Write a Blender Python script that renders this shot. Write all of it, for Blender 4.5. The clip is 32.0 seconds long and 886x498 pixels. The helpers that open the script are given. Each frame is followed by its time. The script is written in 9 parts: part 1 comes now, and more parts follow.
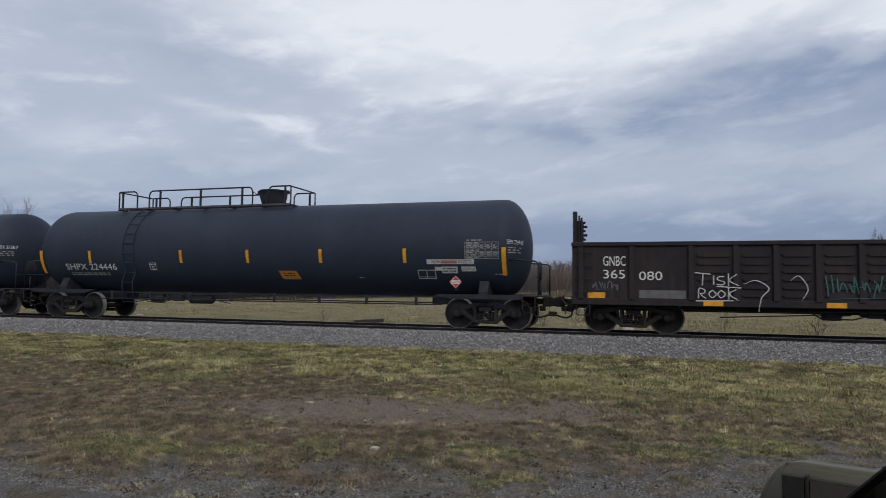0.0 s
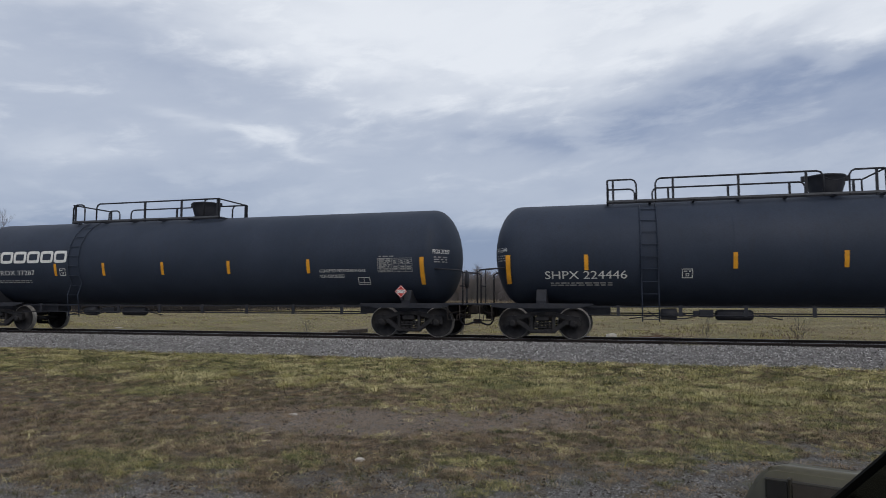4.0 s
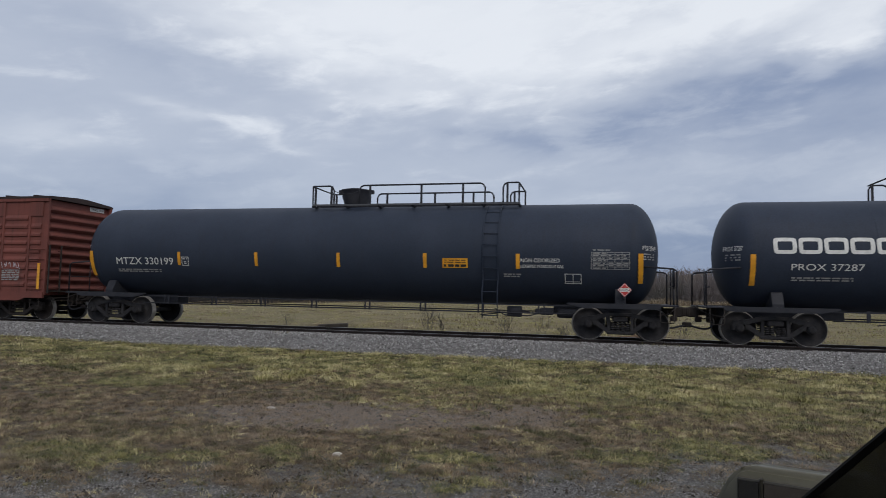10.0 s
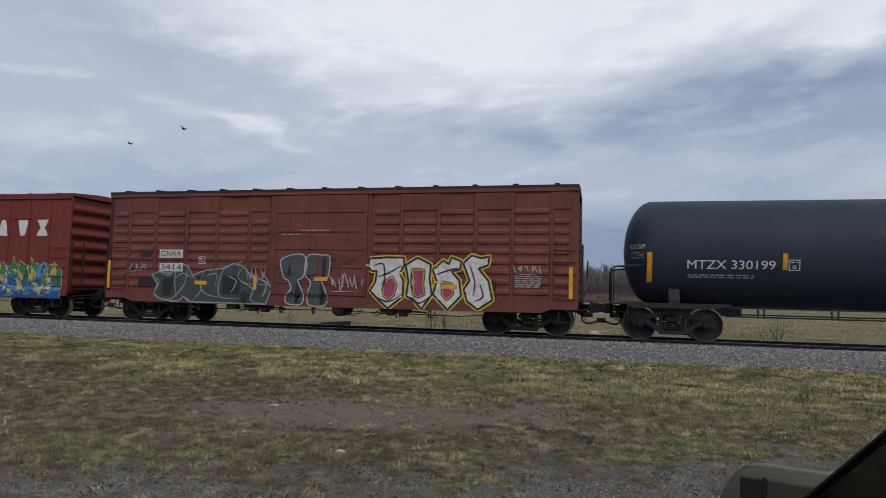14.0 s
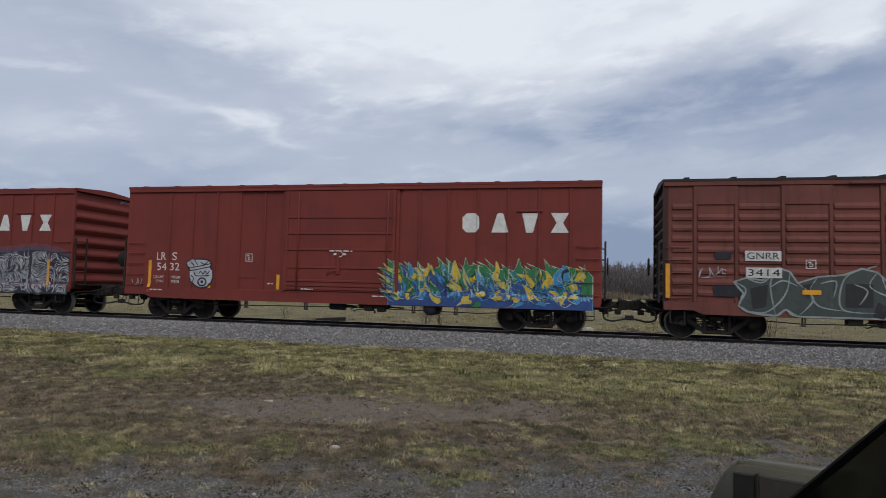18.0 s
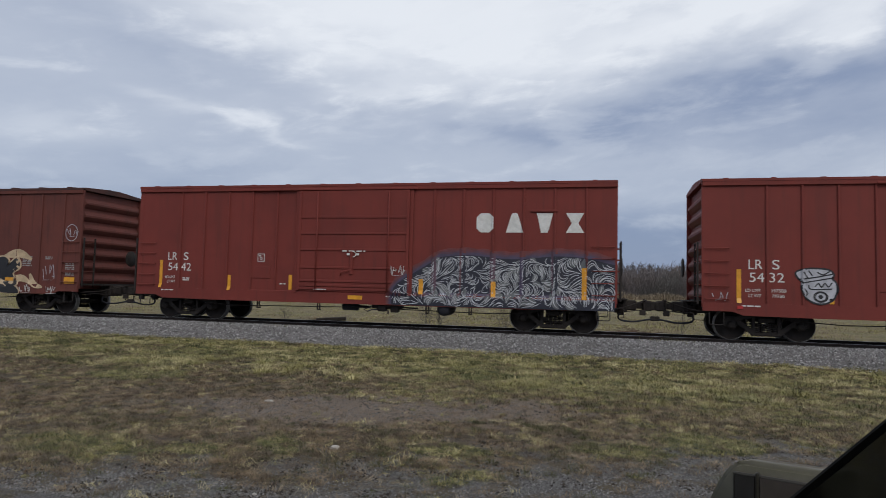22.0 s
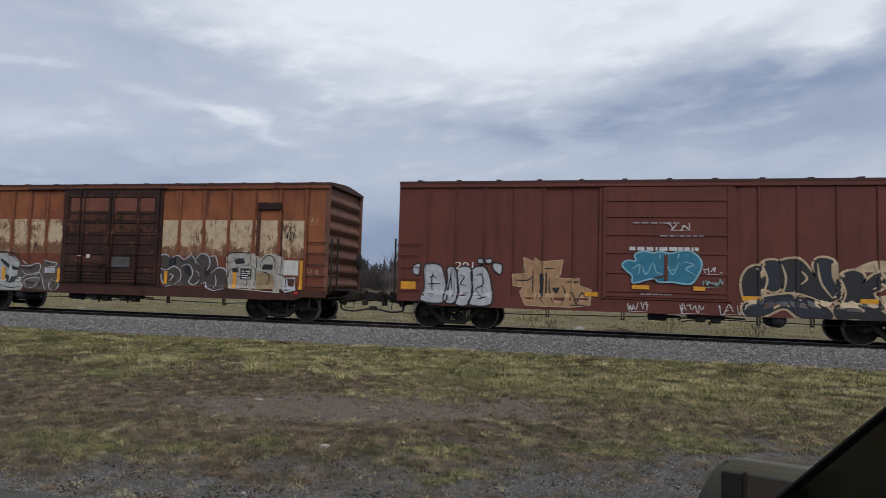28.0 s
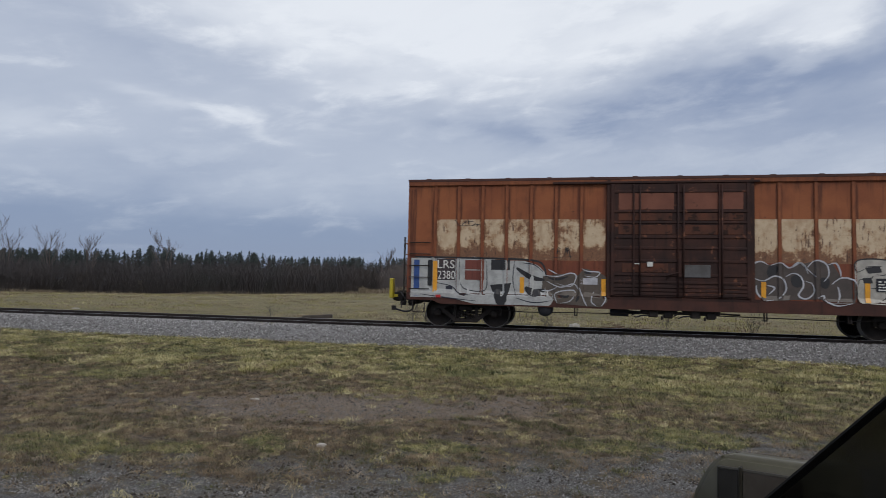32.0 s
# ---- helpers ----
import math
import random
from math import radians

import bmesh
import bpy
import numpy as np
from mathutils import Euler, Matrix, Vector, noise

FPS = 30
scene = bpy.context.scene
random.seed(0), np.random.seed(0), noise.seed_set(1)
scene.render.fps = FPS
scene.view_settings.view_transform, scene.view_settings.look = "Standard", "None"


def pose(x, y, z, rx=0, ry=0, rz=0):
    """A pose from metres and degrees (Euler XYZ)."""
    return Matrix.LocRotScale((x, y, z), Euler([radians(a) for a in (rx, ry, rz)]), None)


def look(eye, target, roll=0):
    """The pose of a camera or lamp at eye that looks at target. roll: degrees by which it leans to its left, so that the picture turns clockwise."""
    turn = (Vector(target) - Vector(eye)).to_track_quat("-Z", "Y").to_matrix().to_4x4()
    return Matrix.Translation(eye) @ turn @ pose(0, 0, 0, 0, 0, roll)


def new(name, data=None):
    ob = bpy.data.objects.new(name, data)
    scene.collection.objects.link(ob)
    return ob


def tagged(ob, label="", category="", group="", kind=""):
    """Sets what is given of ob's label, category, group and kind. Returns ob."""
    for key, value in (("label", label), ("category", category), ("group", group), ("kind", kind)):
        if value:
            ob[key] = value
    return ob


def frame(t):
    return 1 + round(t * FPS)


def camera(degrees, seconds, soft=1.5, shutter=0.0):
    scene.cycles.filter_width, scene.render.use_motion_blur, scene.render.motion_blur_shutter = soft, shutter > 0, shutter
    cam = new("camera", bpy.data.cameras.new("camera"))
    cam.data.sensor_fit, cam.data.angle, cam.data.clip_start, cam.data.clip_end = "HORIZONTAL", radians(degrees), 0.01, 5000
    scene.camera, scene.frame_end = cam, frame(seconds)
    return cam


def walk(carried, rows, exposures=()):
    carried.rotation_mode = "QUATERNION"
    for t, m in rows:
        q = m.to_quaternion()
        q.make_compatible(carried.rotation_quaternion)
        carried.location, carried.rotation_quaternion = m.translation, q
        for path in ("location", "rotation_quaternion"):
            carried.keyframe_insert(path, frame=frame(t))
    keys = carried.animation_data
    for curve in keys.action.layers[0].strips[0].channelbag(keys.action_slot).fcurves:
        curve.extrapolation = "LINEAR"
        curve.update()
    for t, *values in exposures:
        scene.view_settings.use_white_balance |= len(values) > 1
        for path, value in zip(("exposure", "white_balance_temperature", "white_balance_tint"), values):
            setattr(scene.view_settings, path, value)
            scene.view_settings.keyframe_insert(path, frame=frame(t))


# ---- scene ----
FOV, EYE = 69.33, (0.0, 0.0, 1.198)
cam = camera(FOV, 32.0, soft=0.6, shutter=0.2)
# seconds, then the camera's turn in degrees
WAY = [
    (0, 93.542, -0.650, 16.571), (0.5, 93.541, -0.630, 16.698), (1, 93.493, -0.727, 16.528), (1.5, 93.578, -0.603, 16.447),
    (2, 93.632, -0.502, 16.412), (2.5, 93.642, -0.297, 16.217), (3, 93.877, 0.033, 15.938), (3.5, 94.053, 0.010, 15.615),
    (5.5, 95.294, 0.352, 13.851), (6, 95.277, 0.333, 13.763), (6.5, 95.311, 0.200, 13.793), (7, 95.663, -0.653, 13.241),
    (7.5, 95.581, -0.818, 13.103), (8, 95.349, -0.875, 13.028), (8.5, 95.151, -1.084, 12.983), (9, 94.725, -1.429, 13.086),
    (9.5, 94.195, -1.436, 13.271), (10, 94.048, -1.203, 13.480), (10.5, 94.124, -1.169, 13.532), (11, 94.196, -1.150, 13.615),
    (11.5, 94.226, -1.097, 13.622), (12, 94.258, -1.168, 13.672), (12.5, 94.120, -1.211, 13.655), (13, 93.989, -1.294, 13.746),
    (13.5, 93.974, -1.222, 13.810), (14, 93.854, -1.290, 13.751), (14.5, 93.770, -1.253, 13.499), (16.5, 93.766, -1.265, 13.363),
    (17, 93.673, -1.290, 13.361), (17.5, 93.577, -1.371, 13.311), (18, 93.527, -1.409, 13.294), (18.5, 93.592, -1.347, 13.293),
    (19, 93.649, -1.370, 13.312), (19.5, 93.647, -1.356, 13.378), (20, 93.647, -1.355, 13.427), (20.5, 93.600, -1.449, 13.394),
    (21, 93.592, -1.446, 13.422), (21.5, 93.575, -1.357, 13.378), (22, 93.523, -1.432, 13.321), (22.5, 93.494, -1.432, 13.253),
    (23, 93.516, -1.429, 13.252), (23.5, 93.584, -1.402, 13.386), (24, 93.608, -1.465, 13.419), (24.5, 93.591, -1.430, 13.476),
    (25, 93.535, -1.436, 13.461), (25.5, 93.529, -1.458, 13.410), (27.5, 93.326, -1.754, 12.825), (28, 93.443, -1.628, 12.493),
    (28.5, 93.368, -1.558, 12.382), (29, 93.265, -1.645, 12.328), (29.5, 93.232, -1.673, 12.268), (30, 93.174, -1.641, 12.178),
    (30.5, 93.171, -1.584, 12.013), (31, 93.245, -1.601, 11.963), (31.5, 93.267, -1.490, 11.965), (32, 93.287, -1.236, 12.115),
]
walk(cam, [(t, pose(*EYE, rx, ry, rz)) for t, rx, ry, rz in WAY])

# ---- light ----
SUN_AZ, SUN_EL = radians(-58), radians(36)


class Nodes:
    """Short hand for node trees."""

    def __init__(self, tree):
        self.t = tree
        tree.nodes.clear()

    def n(self, kind, **kw):
        node = self.t.nodes.new("ShaderNode" + kind)
        for k, v in kw.items():
            if k in node.inputs:
                self.put(node.inputs[k], v)
        return node

    def put(self, socket, v):
        if isinstance(v, bpy.types.NodeSocket):
            self.t.links.new(v, socket)
        else:
            socket.default_value = v

    def math(self, op, a, b=0.0, c=0.0, clamp=False):
        node = self.t.nodes.new("ShaderNodeMath")
        node.operation, node.use_clamp = op, clamp
        for s, v in zip(node.inputs, (a, b, c)):
            self.put(s, v)
        return node.outputs[0]

    def noise(self, vec, scale, detail=4.0, rough=0.55, distort=0.0):
        node = self.n("TexNoise", Vector=vec, Scale=scale, Detail=detail, Roughness=rough, Distortion=distort)
        return node.outputs["Fac"]

    def vmul(self, vec, xyz):
        node = self.t.nodes.new("ShaderNodeVectorMath")
        node.operation = "MULTIPLY"
        self.put(node.inputs[0], vec)
        node.inputs[1].default_value = xyz
        return node.outputs[0]

    def ramp(self, fac, a, b, lo=0.0, hi=1.0):
        node = self.t.nodes.new("ShaderNodeMapRange")
        node.interpolation_type = "SMOOTHSTEP"
        for s, v in zip(node.inputs, (fac, a, b, lo, hi)):
            self.put(s, v)
        return node.outputs[0]

    def mix(self, fac, a, b, kind="MIX"):
        node = self.t.nodes.new("ShaderNodeMix")
        node.data_type, node.blend_type = "RGBA", kind
        self.put(node.inputs["Factor"], fac)
        for s, v in ((node.inputs[6], a), (node.inputs[7], b)):
            self.put(s, v if isinstance(v, bpy.types.NodeSocket) else (*v[:3], 1.0))
        return node.outputs[2]

    def bump(self, height, strength, distance):
        return self.n("Bump", Height=height, Strength=strength, Distance=distance).outputs[0]


def build_sky():
    world = bpy.data.worlds.new("overcast_sky")
    world.use_nodes = True
    scene.world = world
    k = Nodes(world.node_tree)
    sky = k.t.nodes.new("ShaderNodeTexSky")
    sky.sky_type, sky.sun_disc = "NISHITA", False
    sky.sun_elevation, sky.sun_rotation = SUN_EL, radians(90) - SUN_AZ
    way = k.n("TexCoord").outputs["Generated"]
    x, y, z = k.n("SeparateXYZ", Vector=way).outputs
    az, el = k.math("ARCTAN2", x, y), k.math("ARCSINE", z)
    # layered cloud, flattened towards the horizon
    flat = k.n("CombineXYZ", X=x, Y=y, Z=k.math("ADD", k.math("MULTIPLY", z, 2.6), k.math("MULTIPLY", az, -0.22))).outputs[0]
    big = k.noise(flat, 2.3, 3.0, 0.5, 0.5)
    mid = k.noise(flat, 6.0, 5.0, 0.50, 0.25)
    fine = k.noise(k.vmul(flat, (1.0, 1.0, 1.2)), 17.0, 6.0, 0.55, 0.4)
    wob_e = k.math("MULTIPLY", k.math("SUBTRACT", mid, 0.5), 0.13)
    wob_a = k.math("MULTIPLY", k.math("SUBTRACT", big, 0.5), 0.35)
    az2, el2 = k.math("ADD", az, wob_a), k.math("ADD", el, wob_e)
    light = k.math("ADD", k.math("MULTIPLY", k.math("SUBTRACT", big, 0.5), 0.30), k.math("MULTIPLY", k.math("SUBTRACT", mid, 0.5), 0.30))
    light = k.math("ADD", light, k.math("MULTIPLY", k.math("SUBTRACT", fine, 0.5), 0.13))
    puff = k.noise(k.vmul(flat, (1.0, 1.0, 1.3)), 8.5, 7.0, 0.58, 0.3)
    light = k.math("ADD", light, k.ramp(puff, 0.46, 0.70, -0.05, 0.12))
    light = k.math("ADD", light, k.math("ADD", k.ramp(el, radians(3), radians(9), 0.02, 0.43), k.ramp(el, radians(9), radians(22), 0.0, 0.30)))
    # cloud banks and rifts: azimuth, height, half widths, slope, brightness
    for a0, e0, wa, we, slope, amount in CLOUDS:
        da = k.math("SUBTRACT", az2, radians(a0))
        e = k.math("SUBTRACT", el2, k.math("MULTIPLY_ADD", da, slope, radians(e0)))
        u, v = k.math("MULTIPLY", da, 1 / radians(wa)), k.math("MULTIPLY", e, 1 / radians(we))
        q = k.math("MULTIPLY_ADD", u, u, k.math("MULTIPLY", v, v))
        light = k.math("MULTIPLY_ADD", k.math("EXPONENT", k.math("MULTIPLY", q, -1.0)), amount, light)
    low = k.mix(k.ramp(light, 0.0, 0.5), (0.232, 0.295, 0.445), (0.455, 0.510, 0.625))
    col = k.mix(k.ramp(light, 0.45, 1.05), low, (0.825, 0.862, 0.922))
    air = k.mix(1.0, sky.outputs[0], (0.10, 0.10, 0.10), "MULTIPLY")
    col = k.mix(0.92, air, col)
    # below the horizon the dull land
    col = k.mix(k.ramp(z, -0.02, -0.12), col, (0.10, 0.10, 0.09))
    bg = k.n("Background", Color=col, Strength=1.0)
    k.t.links.new(bg.outputs[0], k.n("OutputWorld").inputs[0])


CLOUDS = [(-15, 22, 15, 4.0, 0.0, 0.30), (4, 20.6, 6, 1.5, 0.15, 0.22), (13, 23, 5, 1.5, 0.1, 0.28), (-37, 14.7, 6, 0.9, -0.10, 0.17), (-30, 13.3, 4.5, 0.8, -0.1, 0.22),
          (-47, 12, 9, 1.5, 0.0, 0.24), (-9, 11.2, 14, 1.5, 0.0, 0.13), (2, 28, 45, 6, 0.0, 0.18), (21, 21.5, 6, 1.2, 0.2, 0.16), (-20, 16.6, 9, 1.2, 0.1, 0.16),
          (12, 16.3, 15, 2.6, 0.18, -0.34), (25, 18.2, 12, 2.6, 0.20, -0.28), (-6, 13.9, 11, 1.5, 0.08, -0.20), (20, 13.2, 10, 1.8, 0.1, -0.18), (-38, 18.3, 10, 1.6, -0.1, -0.22), (-46, 20.5, 8, 2.2, 0.0, -0.16)]
build_sky()
sun = new("sun", bpy.data.lights.new("sun", "SUN"))
sun.data.energy, sun.data.angle, sun.data.color = 1.15, radians(30), (1.0, 0.93, 0.83)
sun.matrix_world = look((40 * math.cos(SUN_AZ), 40 * math.sin(SUN_AZ), 60 * math.sin(SUN_EL)), (0, 0, 0))
scene.view_settings.exposure = 0.0

# ---- materials ----
MATS = {}


def mat(name, c1, c2=None, scale=3.0, rough=0.7, metal=0.0, bump=0.15, fine=60.0, streak=None, streak_to=0.5,
        spots=None, spot_cut=0.62, spot_scale=4.0, rough2=None, vary=0.0, stretch=(1, 1, 1), spec=0.5):
    """A painted, rusty or stony surface: two tones, vertical streaks, spots of another colour and a fine grain."""
    m = bpy.data.materials.new(name)
    m.use_nodes = True
    k = Nodes(m.node_tree)
    co = k.n("TexCoord").outputs["Object"]
    if stretch != (1, 1, 1):
        co = k.vmul(co, stretch)
    c2 = c2 or tuple(v * 0.75 for v in c1)
    big = k.noise(co, scale, 6.0, 0.6)
    grain = k.noise(co, fine, 3.0, 0.6)
    col = k.mix(k.ramp(big, 0.35, 0.68), c1, c2)
    rgh = k.math("ADD", k.math("MULTIPLY", big, (rough2 or rough * 0.8) - rough), rough)
    if streak:
        s = k.noise(k.vmul(co, (7.0, 7.0, 0.5)), 1.0, 5.0, 0.6)
        f = k.math("MULTIPLY", k.ramp(s, 0.48, 0.75), streak_to)
        col = k.mix(f, col, streak)
    if spots:
        s = k.noise(co, spot_scale, 7.0, 0.68, 0.2)
        f = k.ramp(s, spot_cut, spot_cut + 0.06)
        col = k.mix(f, col, spots)
        rgh = k.math("ADD", rgh, k.math("MULTIPLY", f, 0.2), clamp=True)
    col = k.mix(k.ramp(grain, 0.3, 0.75, 0.0, 0.28), col, tuple(v * 0.45 for v in c1))
    if vary:
        r = k.n("ObjectInfo").outputs["Random"]
        col = k.mix(k.math("MULTIPLY", r, vary), col, tuple(v * 0.4 for v in c2))
    b = k.n("BsdfPrincipled", Roughness=rgh, Metallic=metal)
    b.inputs["Specular IOR Level"].default_value = spec
    k.t.links.new(col, b.inputs["Base Color"])
    if bump:
        hgt = k.math("ADD", k.math("MULTIPLY", grain, 0.5), big)
        k.t.links.new(k.bump(hgt, bump, 0.02), b.inputs["Normal"])
    k.t.links.new(b.outputs[0], k.n("OutputMaterial").inputs[0])
    MATS[name] = m
    return m


TANK = mat("black_tank_paint", (0.0265, 0.0355, 0.056), (0.034, 0.0435, 0.067), 0.6, 0.66, bump=0.03, fine=25, streak=(0.030, 0.029, 0.032), streak_to=0.22, spec=0.18)
BLACK = mat("black_underframe_paint", (0.023, 0.025, 0.033), (0.035, 0.036, 0.043), 3.0, 0.7, bump=0.1, spec=0.2)
GRIME = mat("grimy_cast_steel", (0.025, 0.0215, 0.0205), (0.042, 0.035, 0.032), 4.0, 0.8, bump=0.25, fine=40, spec=0.2)
DUSTY = mat("dusty_grey_cast_steel", (0.019, 0.019, 0.022), (0.040, 0.038, 0.040), 4.0, 0.8, bump=0.25, fine=40, spec=0.2)
TREAD = mat("worn_wheel_steel", (0.30, 0.29, 0.28), (0.20, 0.19, 0.18), 5.0, 0.5, metal=0.3, bump=0.05)
WHEEL = mat("rusty_wheel_plate", (0.022, 0.019, 0.018), (0.034, 0.028, 0.026), 4.0, 0.8, spec=0.2)
RUSTRED = mat("box_car_red_paint", (0.200, 0.042, 0.034), (0.162, 0.036, 0.030), 0.7, 0.66, bump=0.04, streak=(0.105, 0.036, 0.030), streak_to=0.45, spec=0.2)
BROWN = mat("mineral_brown_paint", (0.150, 0.048, 0.038), (0.118, 0.041, 0.034), 0.8, 0.68, bump=0.05, streak=(0.055, 0.026, 0.022), streak_to=0.5, spec=0.2)
OLDRED = mat("faded_oxide_paint", (0.185, 0.061, 0.049), (0.135, 0.049, 0.041), 0.9, 0.7, bump=0.07, streak=(0.07, 0.032, 0.026), streak_to=0.6, spec=0.2)


def orange_mat():
    """Old orange paint: redder and rustier low down, with rust runs beside the posts."""
    m = bpy.data.materials.new("weathered_orange_paint")
    m.use_nodes = True
    k = Nodes(m.node_tree)
    co = k.n("TexCoord").outputs["Object"]
    x, y, z = k.n("SeparateXYZ", Vector=co).outputs
    big, mid, fine = k.noise(co, 0.8, 6.0, 0.6), k.noise(co, 4.0, 7.0, 0.68), k.noise(co, 45.0, 4.0, 0.6)
    run = k.noise(k.vmul(co, (9.0, 9.0, 0.55)), 1.0, 6.0, 0.65)
    col = k.mix(k.ramp(big, 0.35, 0.65), (0.305, 0.110, 0.050), (0.225, 0.077, 0.039))
    low = k.ramp(k.math("ADD", z, k.math("MULTIPLY", k.math("SUBTRACT", mid, 0.5), 0.9)), 2.35, 1.85)
    col = k.mix(k.math("MULTIPLY", low, 0.75), col, (0.150, 0.048, 0.034))
    # distance from the nearest post, either side of the door
    left = k.math("PINGPONG", k.math("ADD", x, 6.815), 0.35)
    right = k.math("PINGPONG", k.math("SUBTRACT", x, 2.485), 0.44)
    side = k.math("GREATER_THAN", x, 0.0)
    near = k.math("ADD", k.math("MULTIPLY", left, k.math("SUBTRACT", 1.0, side)), k.math("MULTIPLY", right, side))
    edge = k.math("ADD", k.math("MULTIPLY", k.ramp(near, 0.17, 0.03, 0.0, 0.26), k.ramp(z, 4.08, 4.02)), k.math("SUBTRACT", run, 0.42))
    col = k.mix(k.ramp(edge, 0.12, 0.36, 0.0, 0.85), col, (0.088, 0.034, 0.024))
    col = k.mix(k.ramp(mid, 0.64, 0.70, 0.0, 0.85), col, (0.060, 0.028, 0.022))
    soot = k.math("ADD", k.ramp(k.math("ADD", z, k.math("MULTIPLY", k.math("SUBTRACT", run, 0.5), 1.2)), 3.85, 4.30, 0.0, 0.42), k.ramp(k.noise(k.vmul(co, (2.2, 2.2, 0.8)), 1.0, 6.0, 0.7), 0.52, 0.74, 0.0, 0.45), clamp=True)
    col = k.mix(soot, col, (0.058, 0.028, 0.023))
    col = k.mix(k.ramp(fine, 0.35, 0.75, 0.0, 0.30), col, (0.11, 0.042, 0.024))
    b = k.n("BsdfPrincipled", Roughness=0.74)
    b.inputs["Specular IOR Level"].default_value = 0.2
    k.t.links.new(col, b.inputs["Base Color"])
    k.t.links.new(k.bump(k.math("ADD", mid, k.math("MULTIPLY", fine, 0.5)), 0.12, 0.02), b.inputs["Normal"])
    k.t.links.new(b.outputs[0], k.n("OutputMaterial").inputs[0])
    return m


ORANGE = orange_mat()
GONDOLA = mat("gondola_black_brown_paint", (0.021, 0.018, 0.021), (0.034, 0.027, 0.029), 1.0, 0.75, bump=0.12, streak=(0.062, 0.042, 0.036), streak_to=0.5, spots=(0.060, 0.036, 0.030), spot_cut=0.62, spot_scale=2.5, spec=0.2)
DARKROOF = mat("dark_roof_steel", (0.046, 0.032, 0.031), (0.028, 0.023, 0.023), 1.0, 0.7, bump=0.08, spec=0.2)
YELLOW = mat("yellow_reflective_tape", (0.78, 0.36, 0.025), (0.62, 0.28, 0.02), 5.0, 0.45, bump=0.0)
WHITE = mat("white_stencil_paint", (0.72, 0.72, 0.70), (0.58, 0.58, 0.56), 6.0, 0.6, bump=0.0)
GREYMARK = mat("faded_stencil_paint", (0.33, 0.33, 0.33), (0.22, 0.22, 0.22), 8.0, 0.7, bump=0.0)
RAIL = mat("brown_rail_steel", (0.040, 0.032, 0.030), (0.028, 0.023, 0.022), 2.0, 0.75, spec=0.2)
RAILTOP = mat("polished_rail_head", (0.30, 0.29, 0.29), (0.20, 0.19, 0.19), 2.0, 0.35, metal=0.9, bump=0.0)
TIE = mat("creosoted_tie", (0.050, 0.040, 0.034), (0.085, 0.070, 0.060), 6.0, 0.85, bump=0.4, fine=40, vary=0.6)
BALLAST = mat("grey_limestone_ballast", (0.20, 0.194, 0.192), (0.105, 0.10, 0.099), 9.0, 0.9, bump=0.5, fine=45, vary=0.0)


def island_mat(name, stops, rough=0.85, patch=None, clump=0.0):
    """Many joined pieces, each with a tone of its own; clump: how far neighbours share it."""
    m = bpy.data.materials.new(name)
    m.use_nodes = True
    k = Nodes(m.node_tree)
    r = k.n("NewGeometry").outputs["Random Per Island"]
    ramp = k.t.nodes.new("ShaderNodeValToRGB")
    if clump:
        near = k.ramp(k.noise(k.n("TexCoord").outputs["Object"], 5.5, 3.0, 0.6), 0.30, 0.72)
        r = k.math("ADD", k.math("MULTIPLY", r, 1.0 - clump), k.math("MULTIPLY", near, clump))
    k.put(ramp.inputs[0], r)
    while len(ramp.color_ramp.elements) < len(stops):
        ramp.color_ramp.elements.new(0.5)
    for i, (e, c) in enumerate(zip(ramp.color_ramp.elements, stops)):
        e.position, e.color = i / (len(stops) - 1), (*c, 1.0)
    b = k.n("BsdfPrincipled", Roughness=rough)
    col = ramp.outputs[0]
    if patch:
        co = k.n("TexCoord").outputs["Object"]
        col = k.mix(k.ramp(k.noise(co, patch[2], 4.0, 0.6), 0.50, 0.66, 0.0, 0.75), col, patch[0])
        col = k.mix(k.ramp(k.noise(k.vmul(co, (1.0, 1.0, -1.0)), patch[2] * 1.7, 4.0, 0.6), 0.52, 0.70, 0.0, 0.7), col, patch[1])
    k.t.links.new(col, b.inputs["Base Color"])
    k.t.links.new(b.outputs[0], k.n("OutputMaterial").inputs[0])
    return m


STONES = island_mat("ballast_stones", [(0.11, 0.104, 0.102), (0.215, 0.207, 0.204), (0.295, 0.287, 0.285), (0.46, 0.449, 0.446)])
STRAW = island_mat("straw_field_grass", [(0.17, 0.15, 0.065), (0.25, 0.21, 0.10), (0.31, 0.26, 0.14), (0.15, 0.15, 0.055)], patch=((0.135, 0.130, 0.050), (0.30, 0.245, 0.145), 0.30))
TWIGS = island_mat("bare_twigs", [(0.085, 0.074, 0.072), (0.12, 0.102, 0.096), (0.165, 0.138, 0.128)])
BRUSH = island_mat("thicket_twigs", [(0.058, 0.053, 0.057), (0.063, 0.057, 0.060), (0.068, 0.060, 0.062), (0.063, 0.060, 0.064)], patch=((0.082, 0.066, 0.060), (0.053, 0.057, 0.053), 0.045))
# Twigs of the farther stretch: distance haze is put into this paler colour.
HAZYBRUSH = island_mat("haze_paled_twigs", [(0.128, 0.112, 0.116), (0.141, 0.123, 0.124), (0.155, 0.134, 0.131), (0.141, 0.130, 0.134)], patch=((0.180, 0.140, 0.120), (0.118, 0.118, 0.112), 0.045))
CONIFER = island_mat("conifer_needles", [(0.026, 0.036, 0.037), (0.033, 0.045, 0.043), (0.042, 0.056, 0.050)])


